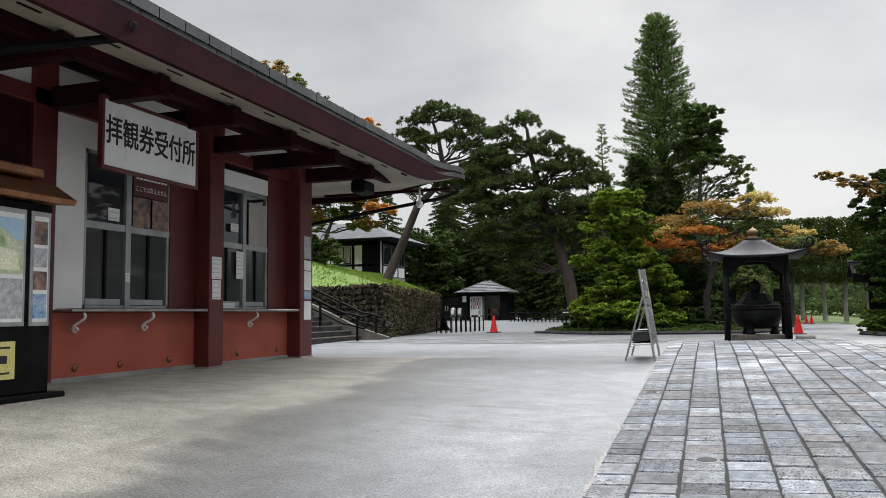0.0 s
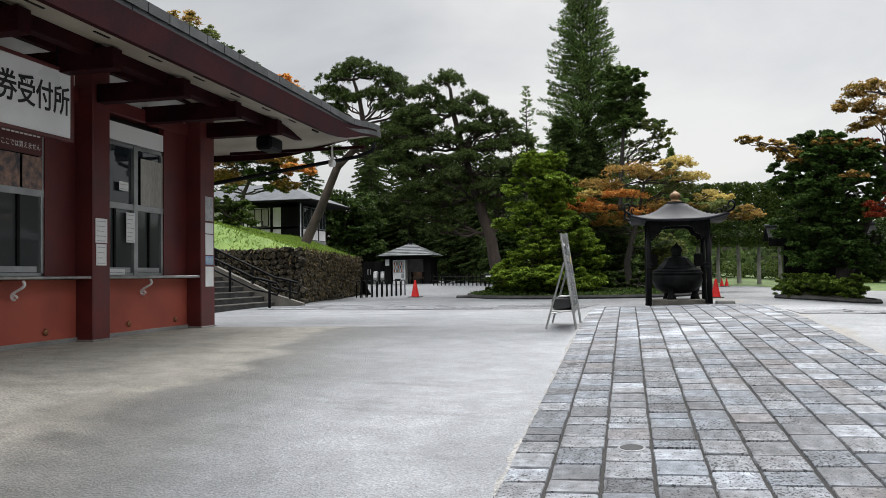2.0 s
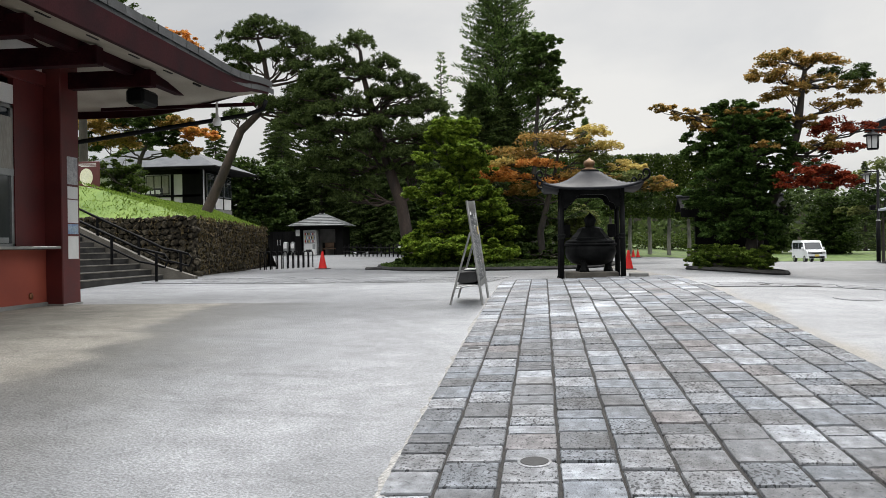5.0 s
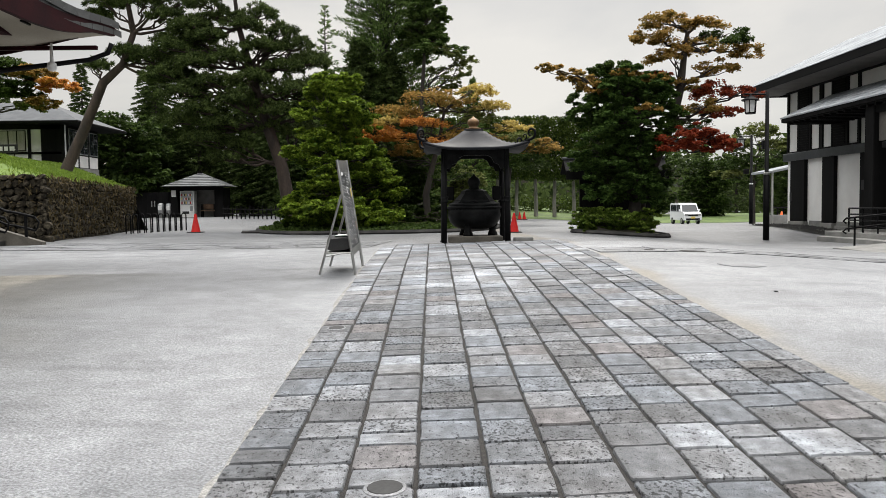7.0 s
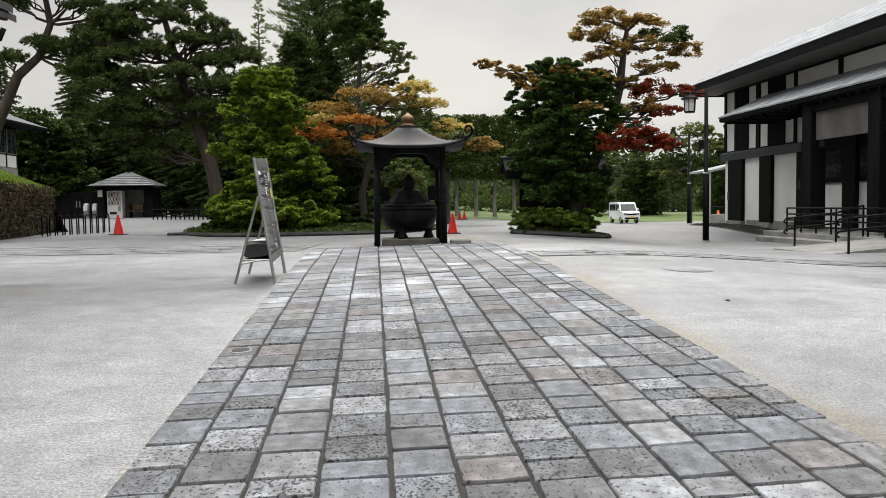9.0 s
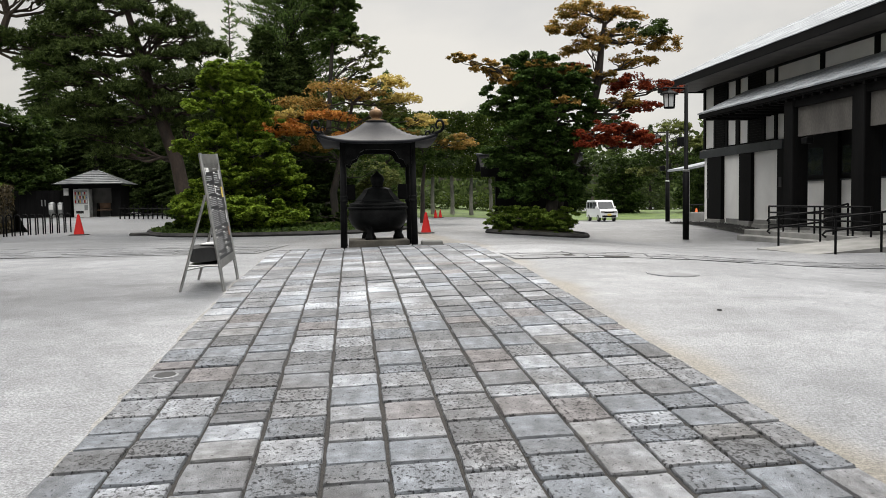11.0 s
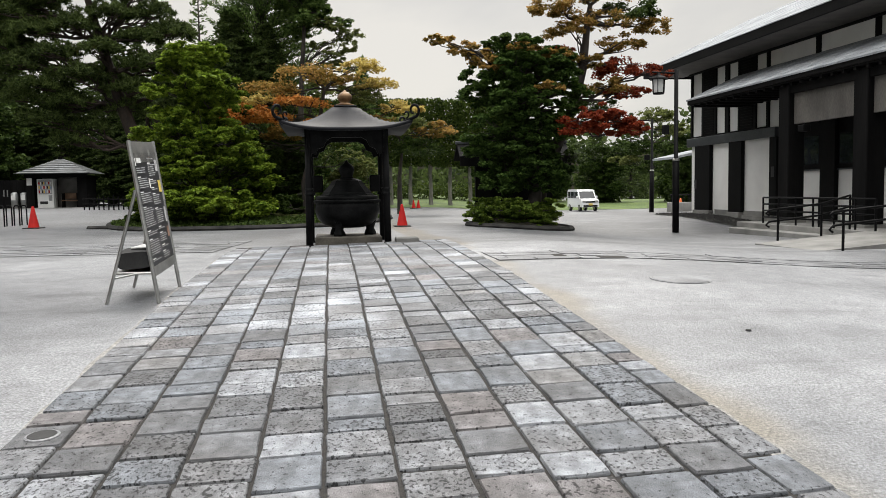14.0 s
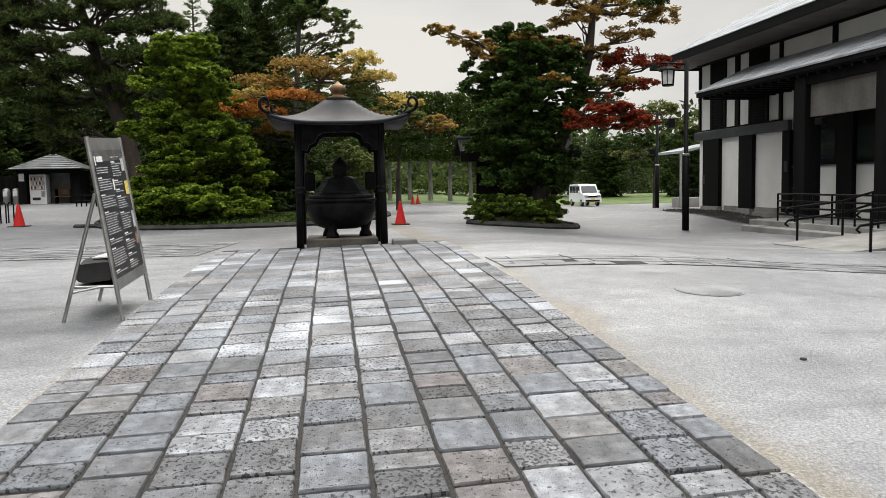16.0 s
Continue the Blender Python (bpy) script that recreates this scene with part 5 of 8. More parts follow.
traffic_cone(-10.85, 37.3, 0.80, CONE, "plain red traffic cone on a black base", "traffic cones")
traffic_cone(1.97, 30.9, 0.68, CONE, "plain red traffic cone on a black base", "traffic cones")
for x, y in ((5.0, 57.0), (5.35, 57.4), (1.9, 55.5)):
    traffic_cone(x, y, 0.55, CONE, "red traffic cone far off by the hedge", "far traffic cones")
traffic_cone(19.6, 50.0, 0.85, ORANGE, "orange traffic cone by the low wall", "far traffic cones")
for k in range(10):
    a, b = Vector((-13.45, 36.7)), Vector((-12.55, 41.2))
    q = a.lerp(b, k / 9)
    z = ground_z(q.x, q.y)
    s = single("hoop_stand", Shape().tube([(q.x - 0.10, q.y, z), (q.x - 0.10, q.y, z + 0.72), (q.x - 0.06, q.y, z + 0.80), (q.x + 0.06, q.y, z + 0.80), (q.x + 0.10, q.y, z + 0.72), (q.x + 0.10, q.y, z)], 0.028, 8), BLACKPAINT, "black iron hoop stand on the yard", "hoop stand", "row of hoop stands", smooth=True)

# ---- rest shed with vending machine ----
shed = thing("rest_shed", "small dark shed with a grey hipped roof", "shed")
SHX, SHY, SHZ = -17.0, 60.0, 1.27
box_part("wall", BLACKWOOD, shed, SHX - 1.75, SHX + 1.75, SHY + 1.9, SHY + 2.0, SHZ, SHZ + 2.0, label="dark back wall")
box_part("wall", BLACKWOOD, shed, SHX - 1.75, SHX - 1.3, SHY, SHY + 2.0, SHZ, SHZ + 2.0, label="dark side wall")
box_part("wall", BLACKWOOD, shed, SHX + 1.2, SHX + 1.75, SHY, SHY + 2.0, SHZ, SHZ + 2.0, label="dark side wall")
box_part("inner_wall", CONCRETE, shed, SHX - 1.3, SHX + 1.2, SHY + 1.5, SHY + 1.6, SHZ, SHZ + 2.0, label="pale inner wall")
box_part("lintel", BLACKWOOD, shed, SHX - 1.8, SHX + 1.8, SHY - 0.05, SHY + 0.1, SHZ + 1.85, SHZ + 2.08, label="dark lintel")
box_part("base", CONCRETE, shed, SHX - 3.2, SHX + 2.4, SHY - 0.5, SHY + 2.2, SHZ - 0.5, SHZ + 0.02, 0.02, "pale concrete base")
part("roof", Shape().add([(SHX - 2.15, SHY - 0.7, SHZ + 2.1), (SHX + 2.15, SHY - 0.7, SHZ + 2.1), (SHX + 2.15, SHY + 2.8, SHZ + 2.1), (SHX - 2.15, SHY + 2.8, SHZ + 2.1), (SHX - 0.1, SHY + 1.05, SHZ + 3.05), (SHX + 0.1, SHY + 1.05, SHZ + 3.05)], [(0, 1, 5, 4), (1, 2, 5), (2, 3, 4, 5), (3, 0, 4), (0, 3, 2, 1)]), ROOFTILE, shed, "pale grey hipped roof")
for k in range(8):
    t = k / 8
    box_part("roof_batten", ROOFTILE, shed, SHX - 2.17 * (1 - t) - 0.1 * t, SHX + 2.17 * (1 - t) + 0.1 * t, SHY - 0.71 + 1.75 * t, SHY - 0.66 + 1.75 * t, SHZ + 2.1 + 0.95 * t, SHZ + 2.135 + 0.95 * t)
box_part("ridge_knob", BLACKWOOD, shed, SHX - 0.12, SHX + 0.12, SHY + 0.95, SHY + 1.15, SHZ + 3.0, SHZ + 3.12)
vend = thing("vending_machine", "white drinks vending machine with rows of cans", "vending machine")
VX = SHX - 1.18
box_part("cabinet", WHITEPAINT, vend, VX, VX + 0.95, SHY + 0.15, SHY + 0.85, SHZ + 0.02, SHZ + 1.80, 0.02)
box_part("display", GREYINK, vend, VX + 0.08, VX + 0.87, SHY + 0.135, SHY + 0.15, SHZ + 0.85, SHZ + 1.72)
for r in range(3):
    for k in range(8):
        box_part("can", (CONE, PAPER, BLUEPRINT, YELLOW, INK, PAPER)[(k * 5 + r * 3) % 6], vend, VX + 0.11 + k * 0.094, VX + 0.175 + k * 0.094, SHY + 0.10, SHY + 0.135, SHZ + 0.93 + r * 0.26, SHZ + 1.09 + r * 0.26)
box_part("slot", INK, vend, VX + 0.15, VX + 0.6, SHY + 0.14, SHY + 0.15, SHZ + 0.25, SHZ + 0.42)
box_part("coin_panel", ALU, vend, VX + 0.66, VX + 0.86, SHY + 0.135, SHY + 0.15, SHZ + 0.45, SHZ + 0.8)
shed_notice = single("wall_notice", Shape().box(SHX - 1.7, SHX - 1.4, SHY - 0.012, SHY, SHZ + 1.4, SHZ + 1.85), PAPER, "white and green notice on the dark shed", "notice")
bins = []
for k in range(2):
    b = thing("waste_bin", "grey round waste bin with white lid label", "waste bin", "waste bins", pose(SHX - 2.5 + 0.55 * k, SHY + 0.2, SHZ + 0.02))
    part("body", Shape().lathe([(0.19, 0), (0.21, 0.7), (0.2, 0.9), (0.1, 0.97), (0, 0.98)], sides=14), ALU, b, smooth=True)
    part("label_plate", Shape().box(-0.12, 0.12, -0.23, -0.21, 0.5, 0.8), PAPER, b)
    bins.append(b)
bench = thing("bench", "worn wooden bench inside the shed", "bench")
box_part("seat", WOODBENCH, bench, SHX + 0.05, SHX + 1.1, SHY + 0.6, SHY + 1.0, SHZ + 0.42, SHZ + 0.48, 0.01)
box_part("backrest", WOODBENCH, bench, SHX + 0.05, SHX + 1.1, SHY + 1.0, SHY + 1.05, SHZ + 0.55, SHZ + 0.9, 0.01)
for x in (SHX + 0.12, SHX + 0.98):
    box_part("leg", BLACKWOOD, bench, x - 0.04, x + 0.04, SHY + 0.62, SHY + 1.05, SHZ + 0.02, SHZ + 0.9)
gatef = thing("board_fence", "dark boarded fence beside the shed", "fence")
for k in range(11):
    x = SHX - 1.8 - 0.36 * (k + 1)
    box_part("board", BLACKWOOD, gatef, x, x + 0.345, SHY + 0.8, SHY + 0.85, SHZ - 0.5, SHZ + 1.75)
for k in range(2):
    box_part("latch", ALU, gatef, SHX - 3.35 + 0.2 * k, SHX - 3.29 + 0.2 * k, SHY + 0.77, SHY + 0.8, SHZ + 0.75, SHZ + 1.15, label="pale metal latch")
SHED_AT = Matrix.Translation((-19.2, 66.0, 1.05)) @ Matrix.Scale(1.15, 4) @ Matrix.Translation((-SHX, -SHY, -SHZ))
for ob in [shed, vend, bench, gatef, shed_notice] + bins:
    ob.matrix_basis = SHED_AT @ ob.matrix_basis
pf = thing("picket_fence", "low dark wooden fence under the trees", "fence")
for k in range(42):
    x = SHX + 2.5 + 0.3 * k
    y = 56 - 0.10 * k
    part("picket", Shape().tube([(x, y, ground_z(x, y) - 0.05), (x, y, ground_z(x, y) + 0.82 + 0.06 * math.sin(k * 2.3))], 0.045, 6), BLACKWOOD, pf)
for h in (0.35, 0.65):
    part("rail", Shape().tube([(SHX + 2.4, 56, ground_z(SHX + 2.4, 56) + h), (SHX + 2.6 + 0.3 * 41, 51.9, ground_z(SHX + 14.6, 52) + h)], 0.035, 6), BLACKWOOD, pf)
for x, y, w in ((-9.9, 50.5, 0.8), (-8.7, 50.3, 1.1)):
    ns = thing("garden_sign", "small dark garden sign with pale lettering bars", "sign", "garden signs")
    z = ground_z(x, y)
    box_part("panel", INK, ns, x, x + w, y, y + 0.04, z + 0.55, z + 0.98, 0.008)
    box_part("print_bar", PAPER, ns, x + 0.1, x + w - 0.1, y - 0.005, y, z + 0.72, z + 0.84)
    for q in (x + 0.1, x + w - 0.1):
        part("leg", Shape().tube([(q, y + 0.02, z - 0.05), (q, y + 0.02, z + 0.6)], 0.025, 6), BLACKWOOD, ns)

# ---- planted islands ----
isl = []
for i in range(25):
    a = 2 * math.pi * i / 24
    isl.append((a, -3.2 + 5.4 * math.cos(a) * (1 + 0.08 * math.sin(3 * a)), 39.0 + (8.4 if math.sin(a) < 0 else 6) * math.sin(a) * (1 + 0.05 * math.cos(2 * a))))
rows = [[(-3.2 + (x + 3.2) * k, 39 + (y - 39) * k, ground_z(x, y) + 0.05 + 0.32 * (1 - k ** 3)) for _, x, y in isl] for k in (0.0, 0.3, 0.55, 0.75, 0.88, 0.96, 1.0)]
single("planted_mound", Shape().grid(rows), MOSS, "mossy planted mound edged with a low dark kerb", "mound", kind="structure", smooth=True)
rim = [(x, y, ground_z(x, y) + 0.05) for _, x, y in isl]
single("kerb", Shape().tube(rim, 0.10, 6), STEPSTONE, "low dark stone kerb round the mound", "kerb", kind="structure")
single("kerb", Shape().tube([(-8.4, 35.3, ground_z(-8.4, 35.3) + 0.02), (-7.2, 34.6, ground_z(-7.2, 34.6) + 0.04), (-6.0, 33.6, ground_z(-6, 33.6) + 0.05)], 0.09, 6), STEPSTONE, "low dark stone kerb round the mound", "kerb", kind="structure")
rk = [(5.45 + 1.5 * math.cos(a) * (1.0 if math.cos(a) < 0 else 1.15), 30.6 + 1.35 * math.sin(a)) for a in [2 * math.pi * i / 20 for i in range(21)]]
single("kerb", Shape().tube([(x, y, ground_z(x, y) + 0.04) for x, y in rk], 0.10, 6), STEPSTONE, "low dark stone kerb round the clipped shrubs", "kerb", kind="structure")
single("planted_mound", Shape().grid([[(5.4 + (x - 5.4) * k, 30.6 + (y - 30.6) * k, ground_z(x, y) + 0.05 + 0.25 * (1 - k * k)) for x, y in rk] for k in (0, 0.4, 0.8, 1.0)]), EARTH, "dark earth under the clipped shrubs", "mound", kind="structure", smooth=True)


# ---- trees ----
def limb(sh, a, b, r0, r1, wander, rr, n=6):
    a, b = Vector(a), Vector(b)
    L = (b - a).length
    pts = [a.lerp(b, i / n) + Vector((rr.uniform(-1, 1), rr.uniform(-1, 1), rr.uniform(-0.6, 0.6))) * wander * L * math.sin(math.pi * i / n) for i in range(n + 1)]
    sh.tube(pts, [r0 + (r1 - r0) * i / n for i in range(n + 1)], 6, False)
    return pts


def cloud_pine(label, trunk, r0, pads, seed, dens=1.0):
    """A pine with a bent trunk; flat-bottomed domes of upright needle tufts on wandering limbs."""
    rr = random.Random(seed)
    t = thing("pine_tree", label, "tree", at=Matrix.Translation(trunk[0]))
    inv = Matrix.Translation(-Vector(trunk[0]))
    pts = [inv @ Vector(q) for q in trunk]
    sh = Shape()
    sh.tube([pts[0] - Vector((0, 0, 0.3))] + pts, [r0 * 1.35] + [r0 * (1 - 0.75 * i / (len(pts) - 1)) for i in range(len(pts))], 10, False)
    P, D = [], []
    for x, y, z, rx, rz in pads:
        c = inv @ Vector((x, y, z))
        near = min(pts, key=lambda q: (q - c).length + (0.8 if q.z > c.z else 0))
        end = limb(sh, near, c - Vector((0, 0, rz * 0.3)), r0 * 0.26, 0.03, 0.14, rr)
        for k in range(4):
            limb(sh, end[2 + k], c + Vector((rr.uniform(-rx, rx) * 0.8, rr.uniform(-rx, rx) * 0.8, -rz * 0.1)), 0.04, 0.012, 0.12, rr, 4)
        count = int((46 + 105 * rx * rx) * dens)
        ang, rad = rng.uniform(0, 6.283, count), np.sqrt(rng.uniform(0, 1, count))
        edge = 1 + 0.24 * np.sin(3 * ang + 5 * rx) + 0.16 * np.sin(7 * ang + x)
        rough = 0.5 + 0.5 * np.sin(rad * 6 + ang * 4 + y)
        base = np.stack([c.x + np.cos(ang) * rad * rx * edge, c.y + np.sin(ang) * rad * rx * edge, c.z + rz * (1.5 * (1 - rad ** 2) * rng.uniform(0.15, 1, count) + 0.4 * rough - 0.4) + rng.normal(size=count) * 0.05], 1)
        out = np.stack([np.cos(ang) * rad, np.sin(ang) * rad, np.full(count, 0.75)], 1)
        for k in range(17):
            d = out + rng.normal(size=out.shape) * 0.75
            d /= np.linalg.norm(d, axis=1)[:, None]
            P.append(base + d * 0.11)
            D.append(d * 3)
    part("trunk", sh, PINEBARK, t, "dark reddish bark", True)
    leaves("crown", PINE, t, np.concatenate(P), 0.24, 0.046, -0.1, np.concatenate(D), "dark green needle clouds")
    return t


def conifer(name, label, x, y, z, h, profile, mat, seed, boughs=420, sprays=90, group="", bark=None, leaf=0.24, rise=0.25, thin=0.0, leaders=1):
    """A conifer after a profile of (share of height, radius): boughs that rise or droop, set with small sprays, and gaps between them."""
    rr = random.Random(seed)
    t = thing(name, label, "tree", group, pose(x, y, z))
    sh = Shape()
    for k in range(leaders):
        o = 0.22 * (k - (leaders - 1) / 2)
        sh.tube([(o * 0.3, 0, -0.3), (o, 0, h * 0.3), (o * 1.6, 0.02, h * 0.65), (o * 1.4, 0, h * 0.985)], [0.028 * h ** 0.8 + 0.06, 0.022 * h ** 0.8 + 0.03, 0.08, 0.012], 8, False)
    fs, rs = [q[0] for q in profile], [q[1] for q in profile]
    P, D = [], []
    for k in range(boughs):
        f = fs[0] + (0.985 - fs[0]) * ((k + rr.random()) / boughs) ** 0.92
        rb = float(np.interp(f, fs, rs)) * (rr.uniform(0.62, 1.06) if rr.random() > thin else rr.uniform(1.0, 1.22))
        a = k * 2.39996 + rr.uniform(-0.35, 0.35)
        ca, sa, z0 = math.cos(a), math.sin(a), f * h - rb * rise * 0.6
        sag = rr.uniform(0.02, 0.10) * rb
        if rb > 0.45:
            sh.tube([(0, 0, z0), (ca * rb * 0.5, sa * rb * 0.5, z0 + rise * rb * 0.55 - sag * 0.4), (ca * rb * 0.95, sa * rb * 0.95, z0 + rise * rb - sag)], [0.032, 0.02, 0.006], 4, False)
        cnt = int(sprays * (0.35 + rb * 0.55))
        u = rng.uniform(0.18, 1.0, cnt) ** 0.75
        w = (0.06 + 0.24 * rb * u * (1.08 - u))
        side, lift = rng.normal(size=cnt) * w, np.abs(rng.normal(size=cnt)) * 0.10 * (1 if rise > 0 else -0.6)
        P.append(np.stack([ca * rb * u - sa * side, sa * rb * u + ca * side, z0 + rise * rb * u - sag * u * u + lift], 1))
        fan = side / np.maximum(w, 0.01) * 0.5
        D.append(np.stack([ca - sa * fan, sa + ca * fan, np.full(cnt, rise * 1.6 + 0.1)], 1) * 1.6)
    part("trunk", sh, bark or BARK, t)
    leaves("crown", mat, t, np.concatenate(P), leaf, leaf * 0.30, 0.25, np.concatenate(D))
    return t


def broad_tree(name, label, trunk, r0, crowns, seed, leaf=0.15, group="", bark=None, twigs=4, more=4.0):
    """A tree with forking limbs; crowns: (x, y, z, radius, half height, leaves, material) as flat layered sprays of small leaves."""
    rr = random.Random(seed)
    t = thing(name, label, "tree", group, Matrix.Translation(trunk[0]))
    inv = Matrix.Translation(-Vector(trunk[0]))
    pts = [inv @ Vector(q) for q in trunk]
    sh = Shape().tube([pts[0] - Vector((0, 0, 0.3))] + pts, [r0 * 1.3] + [r0 * (1 - 0.7 * i / (len(pts) - 1)) for i in range(len(pts))], 8, False)
    byleaf = {}
    for x, y, z, rx, rz, cnt, mat in crowns:
        c = inv @ Vector((x, y, z))
        near = min(pts, key=lambda q: (q - c).length + (1.0 if q.z > c.z else 0))
        end = limb(sh, near, c, r0 * 0.24, 0.012, 0.16, rr)
        for k in range(twigs):
            limb(sh, end[2 + k % 4], c + Vector((rr.uniform(-rx, rx), rr.uniform(-rx, rx), rr.uniform(-rz, rz) * 0.5)), 0.026, 0.006, 0.15, rr, 4)
        sub = max(12, int(rx * 26))
        for k in range(sub):
            a, rad = rr.uniform(0, 6.28), rx * math.sqrt(rr.random())
            cc = c + Vector((math.cos(a) * rad, math.sin(a) * rad, rr.uniform(-1.3, 1.1) * rz * (1.15 - rad / rx * 0.5) - 0.12 * rad * rad / rx))
            s = rr.uniform(0.16, 0.36) * min(rx, 2.0)
            byleaf.setdefault(mat.name, (mat, []))[1].append(pad(cc, (s, s, s * 0.45), max(10, int(cnt * more) // sub), 0.1))
    part("trunk", sh, bark or BARK, t, smooth=True)
    for mat, q in byleaf.values():
        leaves("crown", mat, t, np.concatenate(q), leaf, leaf * 0.66, 0.9)
    return t


LP = (-18.05, 41.3)
cloud_pine("leaning pine with flat needle clouds beside the lawn", [(LP[0], LP[1], lawn_z(*LP)), (-17.15, 41.3, 5.4), (-16.15, 41.3, 7.65), (-15.2, 41.3, 8.5), (-14.65, 41.3, 9.95), (-14.9, 41.3, 11.4), (-15.2, 41.3, 12.3)], 0.28,
           [(-15.0, 41.3, 12.9, 1.0, 0.4), (-16.0, 41.1, 12.4, 0.8, 0.35), (-13.9, 41.5, 12.5, 0.9, 0.35), (-16.5, 41.2, 11.7, 0.75, 0.3), (-13.0, 41.4, 12.0, 0.8, 0.35), (-15.6, 40.9, 11.2, 0.75, 0.3), (-12.4, 41.2, 11.3, 0.8, 0.35), (-14.0, 41.0, 11.3, 0.8, 0.3), (-16.3, 41.5, 10.8, 0.6, 0.25),
            (-13.0, 41.0, 10.6, 0.9, 0.35), (-11.8, 41.5, 10.3, 0.8, 0.3), (-12.6, 41.2, 9.6, 1.0, 0.35), (-13.8, 41.3, 8.7, 1.1, 0.4), (-12.4, 41.2, 8.6, 1.0, 0.4), (-16.3, 41.2, 8.4, 0.55, 0.25), (-14.9, 41.0, 9.0, 0.7, 0.25), (-13.2, 41.4, 7.8, 1.0, 0.35)], 11)
P2 = [(-7.3, 40.2, 1.1), (-7.7, 40.2, 3.6), (-8.3, 40.2, 5.4), (-8.7, 40.2, 6.8), (-9.0, 40.2, 8.0), (-9.5, 40.2, 9.9), (-9.65, 40.2, 11.2)]
pads2 = [(-9.8, 40.2, 11.6, 0.85, 0.35), (-8.5, 40.2, 10.5, 0.75, 0.3), (-11.0, 40.1, 11.0, 0.8, 0.35), (-10.3, 40.3, 10.4, 0.7, 0.3), (-9.2, 39.8, 9.9, 0.8, 0.3), (-7.7, 40.3, 9.7, 0.8, 0.3), (-11.6, 40.2, 10.0, 0.9, 0.35), (-6.9, 40.2, 9.0, 0.8, 0.35), (-10.8, 39.8, 9.4, 0.9, 0.35), (-12.5, 40.3, 9.0, 1.0, 0.35), (-8.5, 39.7, 8.9, 0.9, 0.3),
         (-6.2, 40.3, 8.3, 0.8, 0.35), (-9.9, 39.6, 8.4, 1.0, 0.35), (-7.5, 39.8, 8.0, 0.9, 0.3), (-11.6, 39.9, 8.2, 1.0, 0.35), (-12.8, 40.2, 7.8, 1.0, 0.35), (-6.1, 40.0, 7.2, 0.9, 0.35), (-8.8, 39.4, 7.5, 1.0, 0.3), (-10.6, 39.5, 7.3, 1.0, 0.35), (-12.0, 39.8, 6.9, 1.1, 0.35), (-7.0, 39.5, 6.9, 1.0, 0.35), (-6.3, 40.4, 6.2, 0.9, 0.3),
         (-9.6, 39.4, 6.5, 1.0, 0.35), (-11.2, 39.8, 6.1, 1.1, 0.35), (-7.7, 39.7, 6.0, 0.9, 0.3), (-12.3, 40.2, 5.7, 0.9, 0.3), (-10.2, 39.7, 5.5, 1.0, 0.35), (-11.2, 40.0, 4.9, 0.9, 0.3), (-9.6, 40.3, 4.6, 0.8, 0.3), (-10.3, 40.0, 4.0, 0.7, 0.25), (-6.8, 40.6, 5.2, 0.8, 0.3)]
rp = random.Random(15)
for k in range(13):
    a, d = k * 2.4, math.sqrt(rp.random())
    pads2.append((-9.6 + 3.4 * d * math.cos(a), 41.3 + 0.8 * d * math.sin(a), 7.0 + 2.9 * math.sin(k * 1.7) * math.sqrt(1 - d * d * 0.7), rp.uniform(0.8, 1.1), 0.35))
cloud_pine("large old pine with dense dark needle clouds", P2, 0.32, pads2, 12)
conifer("conifer", "tall narrow green conifer with a rounded tip", -3.25, 46.0, 0.8, 17.9, [(0.05, 3.4), (0.3, 3.3), (0.5, 2.75), (0.62, 2.3), (0.72, 1.95), (0.81, 1.6), (0.89, 1.32), (0.955, 1.0), (0.985, 0.55), (1.0, 0.2)], SPIRE, 21, 560, 84, leaf=0.20, rise=0.42, thin=0.12, leaders=2)
conifer("conifer", "dark conifer under the tall spire", -4.4, 44.4, 0.8, 9.6, [(0.04, 2.6), (0.4, 2.4), (0.7, 1.7), (1.0, 0.3)], CEDAR, 23, 260, 130, leaf=0.22, rise=-0.10)
conifer("conifer", "dark conifer under the tall spire", -2.9, 44.0, 0.8, 8.8, [(0.04, 1.9), (0.4, 1.8), (0.7, 1.3), (1.0, 0.3)], CEDAR, 26, 240, 130, leaf=0.22, rise=-0.10)
tc2 = []
rp = random.Random(27)
for k in range(28):
    f = k / 28
    d = (1.5 - 0.8 * f) * math.sqrt(rp.random())
    tc2.append((-1.0 + d * math.cos(k * 2.4), 43.2 + d * math.sin(k * 2.4), 9.3 + 3.2 * f + rp.uniform(-0.3, 0.3), rp.uniform(0.45, 0.8), 0.22, 330, SPIRE))
for k in range(16):
    tc2.append((-0.1 + rp.uniform(-0.8, 1.2), 43 + rp.uniform(-0.4, 0.4), 6.0 + 0.22 * k, rp.uniform(0.45, 0.75), 0.12, 70, PALELEAF))
broad_tree("slender_tree", "slender leafy tree with a bare lower trunk", [(-1.5, 43, 0.7), (-1.45, 43, 4), (-1.3, 43, 7), (-1.1, 43, 9.5), (-1.0, 43, 11.8)], 0.16, tc2, 24, 0.16, twigs=3)
conifer("conifer", "thin hazy conifer far behind the pines", -8.2, 60.0, 0.8, 15.2, [(0.1, 1.2), (0.6, 1.1), (0.85, 0.8), (1.0, 0.2)], SPIRE, 28, 90, 26, leaf=0.3, rise=0.2)
GM = [(-4.3, 34.2, 0.75), (-4.3, 34.2, 1.8), (-4.4, 34.2, 3.2), (-4.45, 34.3, 4.6), (-4.4, 34.3, 6.3)]
gc = []
rr = random.Random(31)
